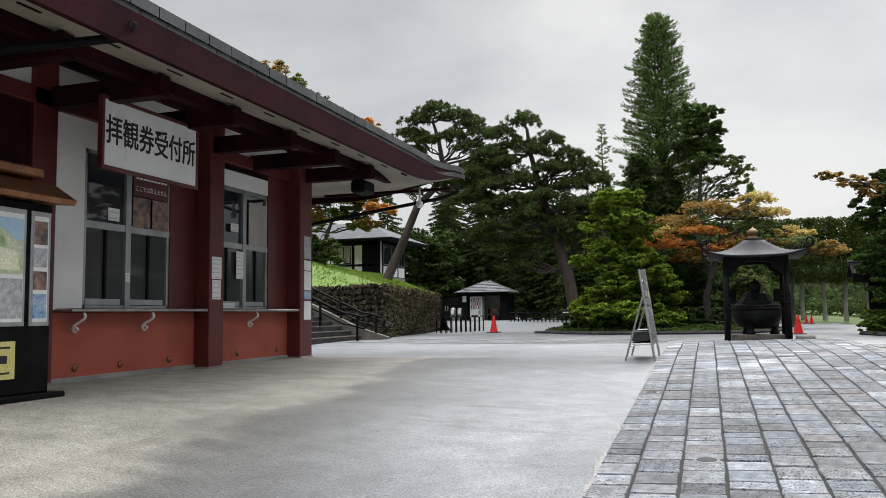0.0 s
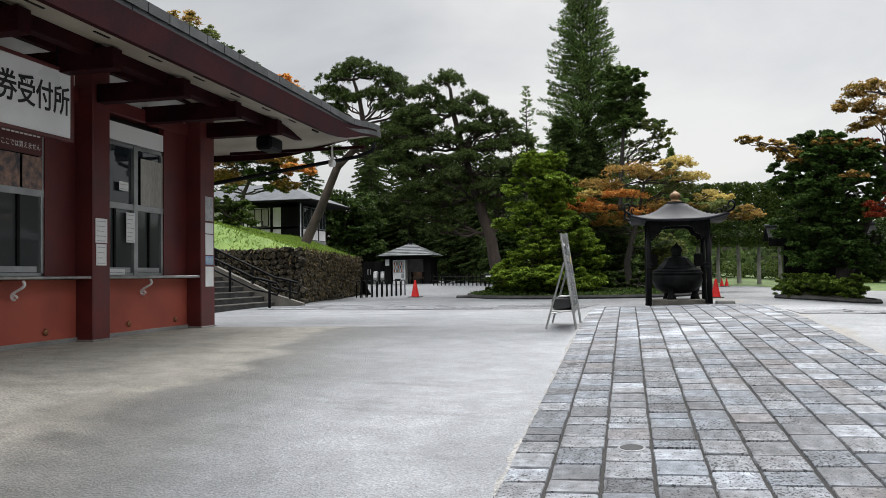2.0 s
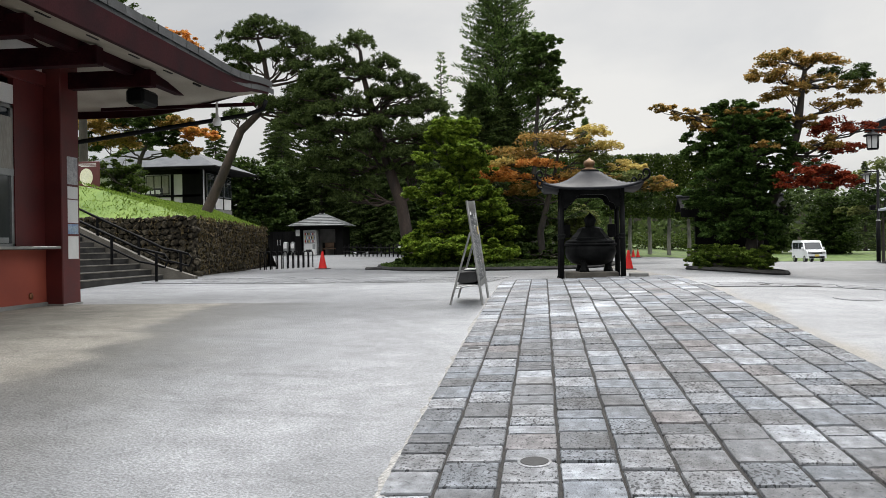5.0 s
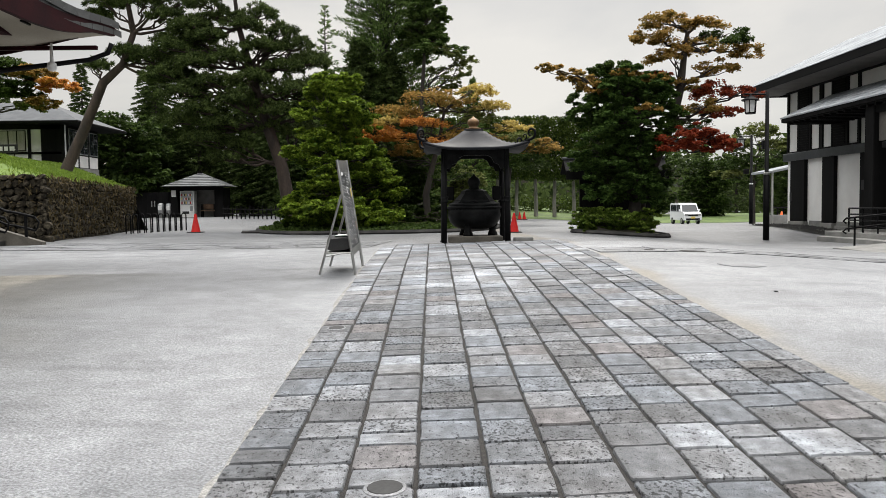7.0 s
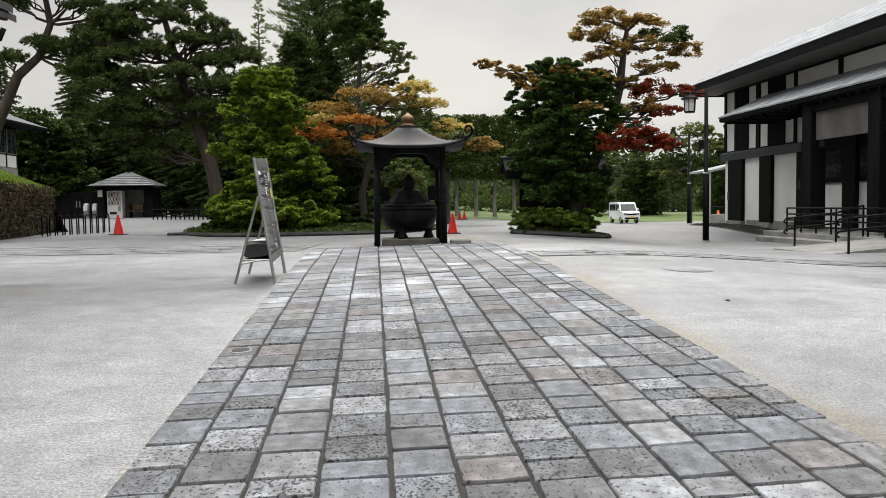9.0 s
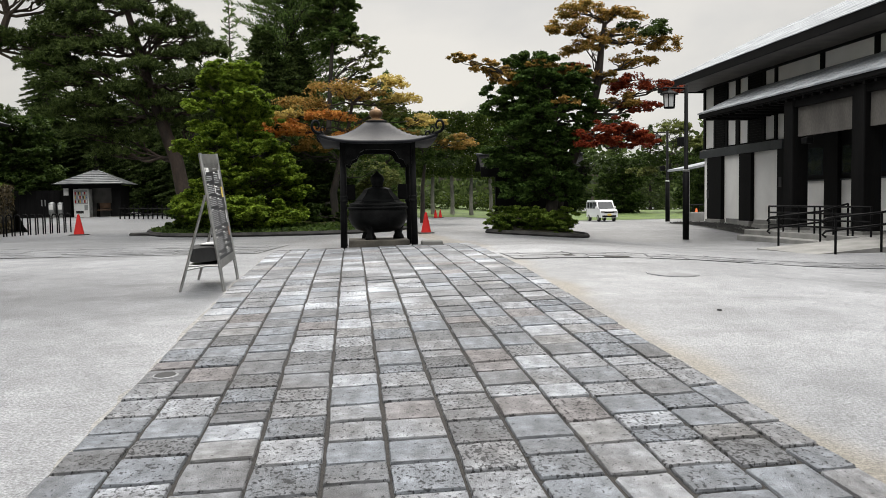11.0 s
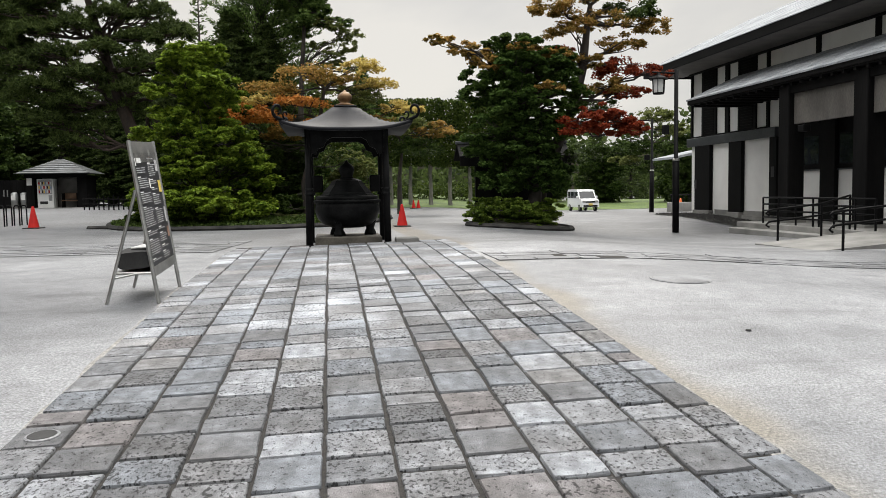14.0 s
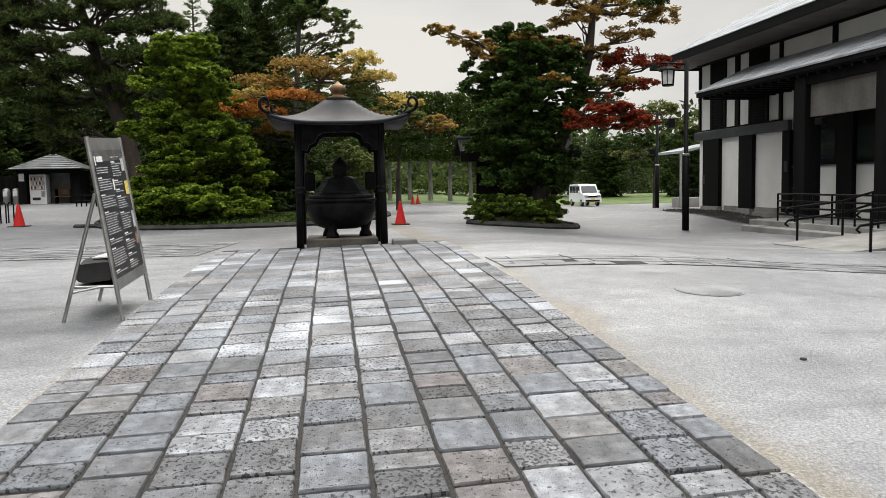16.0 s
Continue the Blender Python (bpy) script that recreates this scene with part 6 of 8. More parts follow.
for k in range(92):
    f = (k + rr.random()) / 92
    z = 1.0 + 5.6 * f
    rad = float(np.interp(f, (0, 0.12, 0.35, 0.52, 0.60, 0.78, 0.9, 1.0), (1.55, 1.95, 2.0, 1.5, 1.12, 1.2, 0.95, 0.4)))
    a = rr.uniform(0, 6.28)
    d = rad * rr.choice((rr.uniform(0.2, 0.7), rr.uniform(0.75, 1.02), rr.uniform(0.75, 1.02)))
    gc.append((-4.3 + d * math.cos(a) - 0.15 * f, 34.2 + 0.85 * d * math.sin(a), z, rr.uniform(0.4, 0.75), rr.uniform(0.2, 0.34), 560, MAPLEGREEN))
for k in range(16):
    gc.append((-6.0 + 0.24 * k + rr.uniform(-0.15, 0.15), 31.9 + rr.uniform(-0.4, 0.6) + 0.03 * (k - 8) ** 2, 1.0 + rr.uniform(0, 0.9), rr.uniform(0.4, 0.65), 0.2, 420, MAPLEGREEN))
broad_tree("maple_tree", "fresh green layered maple bush reaching the ground", GM, 0.16, gc, 32, 0.15, twigs=2)
shr = []
for k in range(13):
    shr.append((-6.4 + 0.62 * k + rr.uniform(-0.2, 0.2), 34.6 + rr.uniform(-0.3, 1.2) + (0.8 if k > 8 else 0), 1.15 + rr.uniform(0, 0.45), 0.62, 0.4, 420, BROADLEAF))
broad_tree("shrub", "dark green shrubs along the mound", [(-1.5, 36.0, 0.9), (-1.5, 36.0, 1.2)], 0.05, shr, 33, 0.13, twigs=1)
OM = [(-1.0, 36.5, 0.9), (-1.1, 36.5, 2.2), (-0.8, 36.5, 3.4), (-0.5, 36.6, 4.5), (-0.3, 36.6, 5.6)]
oc = [(-3.2, 36.3, 4.9, 1.0, 0.13, 430, MAPLEORANGE), (-2.2, 36.2, 4.6, 0.9, 0.13, 430, MAPLEORANGE), (-2.2, 36.6, 5.7, 1.1, 0.13, 430, MAPLEMIX), (-1.2, 36.2, 5.2, 1.0, 0.13, 430, MAPLEORANGE), (-0.9, 36.5, 6.3, 1.1, 0.13, 430, MAPLEMIX), (0.2, 36.4, 6.0, 0.9, 0.13, 430, MAPLEMIX),
      (0.4, 36.6, 4.7, 1.0, 0.13, 430, MAPLEMIX), (1.3, 36.3, 4.5, 0.9, 0.13, 430, MAPLEMIX), (-0.4, 36.2, 4.4, 0.9, 0.13, 430, MAPLEORANGE), (2.3, 36.5, 4.3, 0.8, 0.22, 600, PALELEAF), (0.9, 36.6, 5.5, 0.9, 0.25, 450, PALELEAF), (-1.6, 36.5, 4.1, 0.9, 0.2, 600, MAPLEMIX),
      (0.9, 36.4, 6.5, 0.9, 0.14, 420, MAPLEYELLOW), (1.7, 36.3, 5.8, 0.9, 0.14, 420, MAPLEYELLOW), (2.5, 36.4, 5.0, 0.8, 0.14, 380, MAPLEYELLOW), (-2.6, 36.2, 5.2, 0.8, 0.12, 400, MAPLEYELLOW), (-3.6, 36.3, 4.5, 0.7, 0.12, 380, MAPLEORANGE),
      (-2.8, 36.8, 3.4, 0.9, 0.3, 420, BROADLEAF), (-0.2, 37.2, 3.2, 1.0, 0.3, 350, BROADLEAF)]
broad_tree("maple_tree", "spreading maple turning orange and yellow", OM, 0.17, oc, 34, 0.115, more=3.4)
broad_tree("maple_tree", "spreading maple turning dull yellow", [(3.2, 46, 0.7), (3.2, 46, 2.5), (3.4, 46, 4.2)], 0.15, [(1.2, 46, 5.3, 1.1, 0.3, 600, MAPLEMIX), (2.4, 46, 5.0, 1.1, 0.3, 600, PALELEAF), (3.6, 46, 5.2, 1.2, 0.3, 700, PALELEAF), (4.9, 46, 4.9, 1.1, 0.3, 600, MAPLEMIX), (4.2, 46, 4.2, 1.2, 0.4, 700, BROADLEAF)], 35, 0.15)
conifer("conifer", "small pale conifer far behind", 2.0, 58, 0.7, 9.6, [(0.1, 1.7), (0.5, 1.3), (0.8, 0.7), (1.0, 0.1)], SPIRE, 25, 200, 60, leaf=0.26, rise=0.1)

broad_tree("olive_shrub", "pale olive rounded shrub behind the burner", [(0.65, 50, 0.75), (0.65, 50, 1.6), (0.7, 50, 2.6)], 0.1, [(0.65 + 1.0 * math.cos(k * 2.4) * math.sqrt(k / 22), 50 + 0.9 * math.sin(k * 2.4), 1.5 + 2.6 * ((k * 7) % 22) / 22, 0.75, 0.4, 200, PALELEAF) for k in range(22)], 39, 0.15, twigs=2)

# the mixed clump by the lamp: dark tree, tall maple with red boughs
DT = [(6.0, 30.7, 0.8), (6.1, 30.7, 1.8), (6.0, 30.8, 3.0), (5.7, 30.8, 4.2), (5.6, 30.8, 5.2)]
dc = []
for k in range(96):
    f = rr.random()
    a = rr.uniform(0, 6.28)
    d = float(np.interp(f, (0, 0.25, 0.6, 0.85, 1.0), (0.8, 1.15, 1.5, 1.5, 0.95))) * math.sqrt(rr.uniform(0.1, 1.0))
    dc.append((5.8 + 0.1 * f + d * math.cos(a), 30.9 + 0.8 * d * math.sin(a), 2.0 + 4.1 * f, rr.uniform(0.35, 0.75), rr.uniform(0.2, 0.36), 430, DARKMAPLE))
dc += [(4.9, 30.4, 5.6, 0.5, 0.12, 150, MAPLEMIX), (5.6, 30.2, 6.1, 0.5, 0.12, 150, MAPLEMIX), (6.6, 30.3, 5.9, 0.5, 0.12, 140, MAPLEMIX), (6.2, 29.8, 4.9, 0.45, 0.1, 120, MAPLEMIX), (4.6, 30.8, 5.9, 0.7, 0.2, 260, MAPLEMIX), (3.9, 30.7, 6.1, 0.5, 0.14, 160, MAPLEMIX), (3.2, 30.6, 6.35, 0.45, 0.10, 120, MAPLEMIX), (5.2, 30.8, 6.35, 0.7, 0.2, 320, BROADLEAF)]
broad_tree("dense_tree", "dense dark green tree on the shrub island", DT, 0.24, dc, 36, 0.14, twigs=2)
MT = [(6.2, 31.2, 0.8), (6.5, 31.3, 2.2), (7.15, 31.4, 3.6), (7.56, 31.4, 4.5), (7.87, 31.4, 5.7), (8.0, 31.4, 7.0), (8.1, 31.4, 7.6)]
mc = [(7.5, 31.4, 8.05, 1.0, 0.2, 900, MAPLEMIX), (6.7, 31.3, 7.55, 0.9, 0.18, 700, MAPLEMIX), (8.6, 31.4, 8.0, 0.8, 0.2, 600, MAPLEMIX), (9.4, 31.4, 7.5, 0.9, 0.2, 800, BROADLEAF), (10.0, 31.4, 7.0, 0.7, 0.18, 500, MAPLEMIX), (8.4, 31.2, 7.2, 0.9, 0.2, 600, MAPLEMIX), (7.4, 31.3, 6.9, 0.8, 0.18, 500, MAPLEMIX),
      (9.2, 31.4, 6.5, 0.8, 0.18, 500, MAPLEMIX), (9.0, 31.3, 5.7, 0.9, 0.2, 700, MAPLERED), (10.0, 31.4, 5.6, 0.7, 0.18, 450, MAPLERED), (8.6, 31.3, 5.1, 0.9, 0.2, 600, MAPLEMIX), (9.4, 31.2, 4.9, 0.7, 0.16, 420, MAPLERED), (6.9, 31.2, 6.1, 0.7, 0.16, 420, MAPLERED), (7.8, 31.2, 5.9, 0.7, 0.18, 420, MAPLEMIX),
      (7.9, 31.1, 4.5, 0.9, 0.2, 420, BROADLEAF), (7.3, 29.4, 3.75, 0.75, 0.25, 700, MAPLERED), (8.0, 29.3, 3.85, 0.8, 0.28, 800, MAPLERED), (8.65, 29.5, 3.65, 0.6, 0.22, 420, MAPLERED), (7.7, 29.2, 4.1, 0.6, 0.2, 420, MAPLERED), (7.7, 31.2, 2.9, 0.7, 0.2, 250, BROADLEAF)]
broad_tree("maple_tree", "tall airy maple with rust and crimson boughs", MT, 0.25, mc, 37, 0.105, more=3.2)
hc = [(5.4 + 1.2 * math.cos(k * 2.4) * math.sqrt(k / 40), 30.6 + 1.05 * math.sin(k * 2.4) * math.sqrt(k / 40), 1.10 + rr.uniform(-0.2, 0.2), 0.42, 0.36, 620, SHRUBLEAF) for k in range(44)]
tagged(broad_tree("shrub", "low clipped green shrubs round the tree feet", [(5.4, 30.6, 0.8), (5.4, 30.6, 1.0)], 0.04, hc, 38, 0.075, twigs=1), category="shrub")

for k, (x, y, hh, r) in enumerate(((-25.2, 75, 13.6, 3.2), (-21.5, 75, 11.5, 3.2), (-16.4, 73, 12.0, 3.3), (-18.6, 78, 13.0, 3.4), (-9.8, 62, 9.5, 2.8), (-13.4, 70, 9.6, 2.8))):
    conifer("cedar_tree", "bushy dark green cedar behind the pines", x, y, ground_z(x, y), hh, [(0.03, r), (0.4, r), (0.7, r * 0.85), (0.9, r * 0.5), (1.0, 0.2)], CEDAR, 61 + k, 230, 90, "cedars behind the pines", leaf=0.28, rise=-0.18)
under = []
for k in range(30):
    f = k / 30
    under.append((-2.1 + 1.5 * math.cos(k * 2.4) * (0.4 + 0.6 * rr.random()), 38.6 + 1.0 * math.sin(k * 2.4), 1.3 + 3.3 * f, 0.75, 0.3, 300, BROADLEAF))
broad_tree("dark_shrub_tree", "dark green undergrowth behind the maple", [(-2.1, 38.6, 1.0), (-2.1, 38.6, 2.5), (-2.1, 38.6, 3.8)], 0.1, under, 65, 0.16, twigs=1)
# upper garden trees
broad_tree("maple_tree", "lawn maple turning yellow and orange", [(-24.6, 46.5, lawn_z(-24.6, 46.5) - 0.1), (-24.6, 46.5, 5.6), (-24.3, 46.5, 7.0), (-23.8, 46.5, 8.0)], 0.25,
           [(-26.8, 46.5, 9.3, 1.4, 0.4, 1120, MAPLEMIX), (-25.0, 46.3, 9.6, 1.3, 0.4, 1120, BROADLEAF), (-23.3, 46.5, 9.3, 1.3, 0.4, 1120, BROADLEAF), (-21.8, 46.4, 9.0, 1.2, 0.35, 960, MAPLEMIX), (-20.6, 46.4, 8.4, 1.0, 0.3, 800, MAPLEORANGE), (-22.6, 46.2, 8.2, 1.2, 0.3, 960, BROADLEAF), (-25.8, 46.3, 8.3, 1.4, 0.4, 960, MAPLEMIX), (-21.3, 46.2, 7.5, 0.9, 0.25, 560, MAPLEMIX), (-27.6, 46.4, 8.2, 1.2, 0.4, 800, BROADLEAF), (-22.0, 46.1, 7.3, 0.8, 0.2, 400, PALELEAF)], 41, 0.17)
broad_tree("shrub", "bright green garden shrub beside the steps", [(-17.2, 31.5, 3.0), (-17.2, 31.5, 4.0)], 0.07, [(-17.6, 31.5, 4.1, 0.7, 0.5, 500, HEDGELEAF), (-17.0, 31.3, 4.4, 0.8, 0.5, 600, HEDGELEAF), (-16.6, 31.5, 3.8, 0.7, 0.5, 500, HEDGELEAF), (-17.8, 31.7, 4.9, 0.7, 0.4, 400, HEDGELEAF), (-17.1, 31.6, 5.2, 0.6, 0.4, 350, HEDGELEAF)], 42, 0.12, twigs=2)
broad_tree("autumn_tree", "tall bare-limbed tree with thin golden leaves", [(-24.5, 41, 4.2), (-24.5, 41, 9), (-24.2, 41, 12.5), (-24.0, 41, 15)], 0.25,
           [(-25.2, 41, 16.4, 1.1, 0.3, 420, MAPLEMIX), (-24.0, 41, 15.6, 1.0, 0.3, 380, PALELEAF), (-22.6, 41, 14.4, 1.0, 0.25, 240, BROADLEAF), (-21.4, 41, 13.5, 0.8, 0.2, 160, BROADLEAF), (-19.6, 41, 12.6, 0.9, 0.25, 420, MAPLEORANGE), (-18.6, 41, 12.2, 0.7, 0.2, 300, MAPLEORANGE), (-25.5, 41, 13.5, 1.3, 0.4, 400, MAPLEMIX), (-23.5, 41, 12.0, 1.4, 0.4, 400, BROADLEAF)], 43, 0.16)

# dark woods behind the shed and the mound
bg = conifer("forest_conifer", "dark crowded conifer at the edge of the woods", -13.0, 72, 0.8, 13.0, [(0.03, 3.4), (0.3, 3.0), (0.6, 2.1), (0.85, 1.0), (1.0, 0.15)], CEDAR, 51, 170, 60, "forest conifers", leaf=0.32, rise=-0.12)
bg2 = broad_tree("forest_tree", "shadowy broad-leaved tree at the edge of the woods", [(-24, 79, 1.0), (-24, 79, 4.5), (-23.8, 79, 7.5)], 0.3,
                 [(-24 + 3.0 * math.cos(k * 2.4) * math.sqrt((k % 9) / 9), 79 + 2.4 * math.sin(k * 2.4) * math.sqrt((k % 9) / 9), 2.2 + 7.2 * k / 26, 1.5, 0.7, 270, BROADLEAF) for k in range(26)], 52, 0.32, "forest trees", twigs=2)
for k, (x, y, s, src) in enumerate(((-28.5, 84, 1.05, bg), (-16.5, 80, 1.15, bg), (-9.0, 70, 0.95, bg), (-5.0, 74, 1.0, bg), (-11.0, 66, 0.75, bg), (-7.2, 62, 0.7, bg), (-27, 80, 1.1, bg), (-33, 78, 1.1, bg), (-39, 74, 1.2, bg), (-1.5, 78, 0.9, bg), (30, 95, 0.75, bg), (36, 100, 0.85, bg), (25, 105, 0.7, bg),
                                   (-15.0, 72.5, 0.7, bg2), (-10.2, 60.5, 0.5, bg2), (-26, 69, 1.0, bg2), (-32, 66, 1.0, bg2), (-6.2, 58, 0.5, bg2), (22, 88, 0.8, bg2), (27, 84, 0.75, bg2), (34, 82, 0.8, bg2), (17, 92, 0.8, bg2), (28, 66, 0.62, bg2), (33, 62, 0.6, bg2), (-26.5, 72, 0.8, bg2), (-38, 62, 1.0, bg2), (41, 72, 0.8, bg2))):
    copy_thing(src, pose(x, y, ground_z(x, y), 0, 0, 47 * k) @ Matrix.Scale(s, 4))
broad_tree("pale_tree", "pale green roadside tree behind the lamps", [(22.8, 62, -0.1), (22.8, 62, 3.0), (23, 62, 5.0)], 0.14, [(21.5, 62, 6.2, 1.3, 0.4, 500, PALELEAF), (23.2, 62, 7.0, 1.4, 0.4, 500, PALELEAF), (24.6, 62, 6.0, 1.3, 0.4, 500, PALELEAF), (22.0, 61.8, 4.8, 1.3, 0.4, 450, BROADLEAF), (24.2, 61.8, 4.4, 1.4, 0.4, 500, BROADLEAF), (25.8, 62, 5.2, 1.2, 0.4, 450, BROADLEAF), (20.8, 62, 3.9, 1.0, 0.3, 300, PALELEAF), (23.0, 61.8, 3.4, 1.3, 0.4, 400, BROADLEAF)], 53, 0.2)

# clipped tall hedge on pale trunks, with a grass strip
for k in range(13):
    x = -4.2 + 1.35 * k
    y = 62.0 - 0.12 * k
    z = ground_z(x, y)
    if k == 0:
        h0 = thing("hedge_tree", "clipped hedge tree with a bare pale trunk", "hedge tree", "row of hedge trees", pose(x, y, z))
        part("trunk", Shape().tube([(0, 0, -0.3), (0.03, 0, 1.2), (-0.02, 0, 2.6), (0, 0, 5)], [0.17, 0.13, 0.12, 0.06], 8, False), PALEBARK, h0, smooth=True)
        q = rng.uniform((-0.85, -0.8, 2.8), (0.85, 0.8, 7.3), (9000, 3))
        side = np.abs(q[:, 1]) > 0.35
        leaves("crown", HEDGELEAF, h0, q[side], 0.20, 0.13, 0.2)
    else:
        copy_thing(h0, pose(x, y, z, 0, 0, 180 * (k % 2)))
rows = [[(x, y, ground_z(x, y) + h) for x in range(-8, 16, 2)] for y, h in ((59.5, 0.02), (60.0, 0.10), (63, 0.35), (68, 0.75), (75, 0.9))]
rows2 = [[(x, y, ground_z(x, y) + h) for x in range(14, 60, 2)] for y, h in ((74, 0.02), (75, 0.12), (80, 0.35), (90, 0.6))]
single("grass_verge", Shape().grid(rows2), VERGE, "grass verge beyond the parked van", "verge", kind="structure", smooth=True)
single("grass_verge", Shape().grid(rows), VERGE, "grass verge rising behind the hedge row", "verge", kind="structure", smooth=True)
lowh = np.concatenate([pad((x, 66 + rr.uniform(-1, 1), ground_z(x, 66) + 1.0 + rr.uniform(-0.2, 0.5)), (1.2, 0.8, 0.6), 420) for x in np.arange(-5, 15.5, 1.1)])
tagged(leaves("low_hedge", HEDGELEAF, None, lowh, 0.2, 0.13, 0.3), "low clipped hedge behind the trunks", "hedge", kind="stuff")
far = []
for k in range(150):
    a = radians(-75 + k)
    for j in range(2):
        d = 120 + 22 * j + 8 * math.sin(k * 1.7)
        far.append(pad((d * math.sin(a), d * math.cos(a), 3.0 + 3.2 * j + 2.5 * math.sin(k * 0.9 + j)), (3.2, 3.0, 5.0 + 1.5 * math.sin(k * 2.3)), 130))
tagged(leaves("far_woods", CEDAR, None, np.concatenate(far), 1.2, 0.8, 0.2), "dark distant woods closing the view", "woods", kind="stuff")
single("backdrop", Shape().grid([[(180 * math.sin(radians(a)), 180 * math.cos(radians(a)), z) for a in range(-180, 181, 6)] for z in (-2, 4, 9 )]), EARTH, "dark wooded rise closing the horizon", "backdrop", kind="structure")

# low green cover on the front of the mound
cover = []
for j in range(5000):
    a, k = rng.uniform(math.pi * 1.02, math.pi * 1.98), 1 - 0.26 * rng.uniform(0, 1) ** 1.2 - 0.015
    x = -3.2 + k * 5.4 * math.cos(a) * (1 + 0.08 * math.sin(3 * a))
    y = 39 + k * 8.4 * math.sin(a) * (1 + 0.05 * math.cos(2 * a))
    cover.append((x, y, ground_z(x, y) + 0.06 + 0.32 * (1 - k ** 3) + rng.uniform(0, 0.10)))
tagged(leaves("ground_cover", BROADLEAF, None, cover, 0.15, 0.06, 0.1), "low green ground cover on the planted mound", "ground cover", kind="stuff")

# ---- roofed notice board among the trees ----
gb = thing("roofed_notice_board", "black timber notice board with a small pent roof", "notice board")
gz = ground_z(5.6, 33.2)
for x in (4.75, 7.2):
    box_part("post", BLACKWOOD, gb, x - 0.09, x + 0.09, 33.1, 33.28, gz - 0.2, 3.05)
box_part("panel", BLACKWOOD, gb, 4.84, 7.11, 33.15, 33.22, 1.45, 2.75)
part("roof", Shape().prism([(32.55, 2.85), (33.2, 3.32), (33.85, 2.85), (33.85, 2.93), (33.2, 3.42), (32.55, 2.93)], "x", 4.05, 7.8), BLACKWOOD, gb, "dark pent roof")
box_part("ridge", HOUSEROOF, gb, 4.0, 7.85, 33.12, 33.28, 3.38, 3.47, 0.02, "grey metal ridge")
box_part("eave_board", BLACKWOOD, gb, 4.05, 7.8, 32.5, 32.56, 2.62, 2.95)

# ---- hall with white panels and black posts ----
hall = thing("hall", "two-storey white hall with black posts and grey roofs", "building")
HX, HF, HN, PZ = 14.2, 37.1, 8.0, 0.80
box_part("plinth", CONCRETE, hall, HX - 0.1, HX + 8, HN, HF + 0.1, 0.0, PZ, 0.01, "pale stone plinth")
box_part("wall", WHITE, hall, HX, HX + 0.2, HN, HF, PZ, 6.6, label="white plaster wall")
box_part("end_wall", WHITE, hall, HX + 0.2, HX + 8, HF - 0.2, HF, PZ, 6.6, label="white plaster end wall")
box_part("back_wall", WHITE, hall, HX + 7.8, HX + 8, HN, HF - 0.2, PZ, 6.6)
box_part("end_wall", WHITE, hall, HX + 0.2, HX + 7.8, HN, HN + 0.2, PZ, 6.6)


def hall_post(y0, y1, z0, z1, d=0.10, label="black timber post"):
    box_part("post", BLACKWOOD, hall, HX - d, HX, y0, y1, z0, z1, 0.01, label)


hall_post(35.3, 36.55, PZ + 0.12, 3.40, 0.15, "broad black corner boarding")
hall_post(32.95, 33.86, PZ + 0.1, 3.40, 0.14, "broad black post")
hall_post(30.72, 31.15, PZ + 0.05, 3.40, 0.14)
box_part("post_base", CONCRETE, hall, HX - 0.2, HX, 35.25, 36.6, PZ - 0.3, PZ + 0.12, 0.01)
box_part("post_base", CONCRETE, hall, HX - 0.2, HX, 32.98, 33.88, PZ - 0.3, PZ + 0.1, 0.01)
box_part("base_strip", CONCRETE, hall, HX - 0.03, HX, 31.02, 35.1, PZ, PZ + 0.16)
box_part("girder", GIRDER, hall, HX - 0.16, HX, 30.8, 37.25, 3.40, 3.72, 0.012, "grey metal-clad girder")
for y0, y1 in ((36.95, 37.1), (35.95, 36.15), (34.98, 35.14), (34.02, 34.30), (33.22, 33.36), (32.15, 32.34), (31.34, 31.5), (28.6, 28.8), (26.0, 26.2), (23.4, 23.6), (20.8, 21.0), (18.2, 18.4)):
    hall_post(y0, y1, 3.66, 6.4, 0.07)
for y0, y1 in ((35.14, 35.95), (32.34, 33.22)):
    lv = box_part("louvre", BLACKWOOD, hall, HX - 0.05, HX, y0, y1, 3.78, 6.3, label="black louvred shutter")
    for k in range(26):
        box_part("slat", BLACKWOOD, lv, HX - 0.08, HX - 0.05, y0 + 0.03, y1 - 0.03, 3.84 + k * 0.094, 3.89 + k * 0.094)
box_part("sill", BLACKWOOD, hall, HX - 0.09, HX, 31.5, 37.1, 3.68, 3.78, label="black sill")
box_part("top_beam", BLACKWOOD, hall, HX - 0.12, HX, HN, 37.15, 6.2, 6.55, 0.01, "black wall beam")

# main roof
UX, UZ = 12.6, 6.48
part("main_roof", Shape().grid([[(UX + 0.9 * i, y, UZ + 0.42 * i) for i in range(6)] for y in (HN - 1, 15, 22, 30, 38.1)]), ROOFPALE, hall, "pale grey main roof")
sh = Shape()
for c in range(11):
    x, z = UX - 0.06 + 0.42 * c, UZ + 0.02 + 0.196 * c
    y = HN - 1 + (c % 2) * 0.3
    while y < 38.05:
        y2 = min(y + 0.6, 38.15)
        sh.add([(x, y + 0.004, z + 0.014), (x, y2, z + 0.014), (x + 0.44, y2, z + 0.215), (x + 0.44, y + 0.004, z + 0.215), (x, y + 0.004, z - 0.012), (x, y2, z - 0.012)], [(0, 1, 2, 3), (4, 5, 1, 0)])
        y = y2
tagged(part("slate_covering", sh, ROOFPALE, hall, "courses of pale grey slates"), kind="stuff")
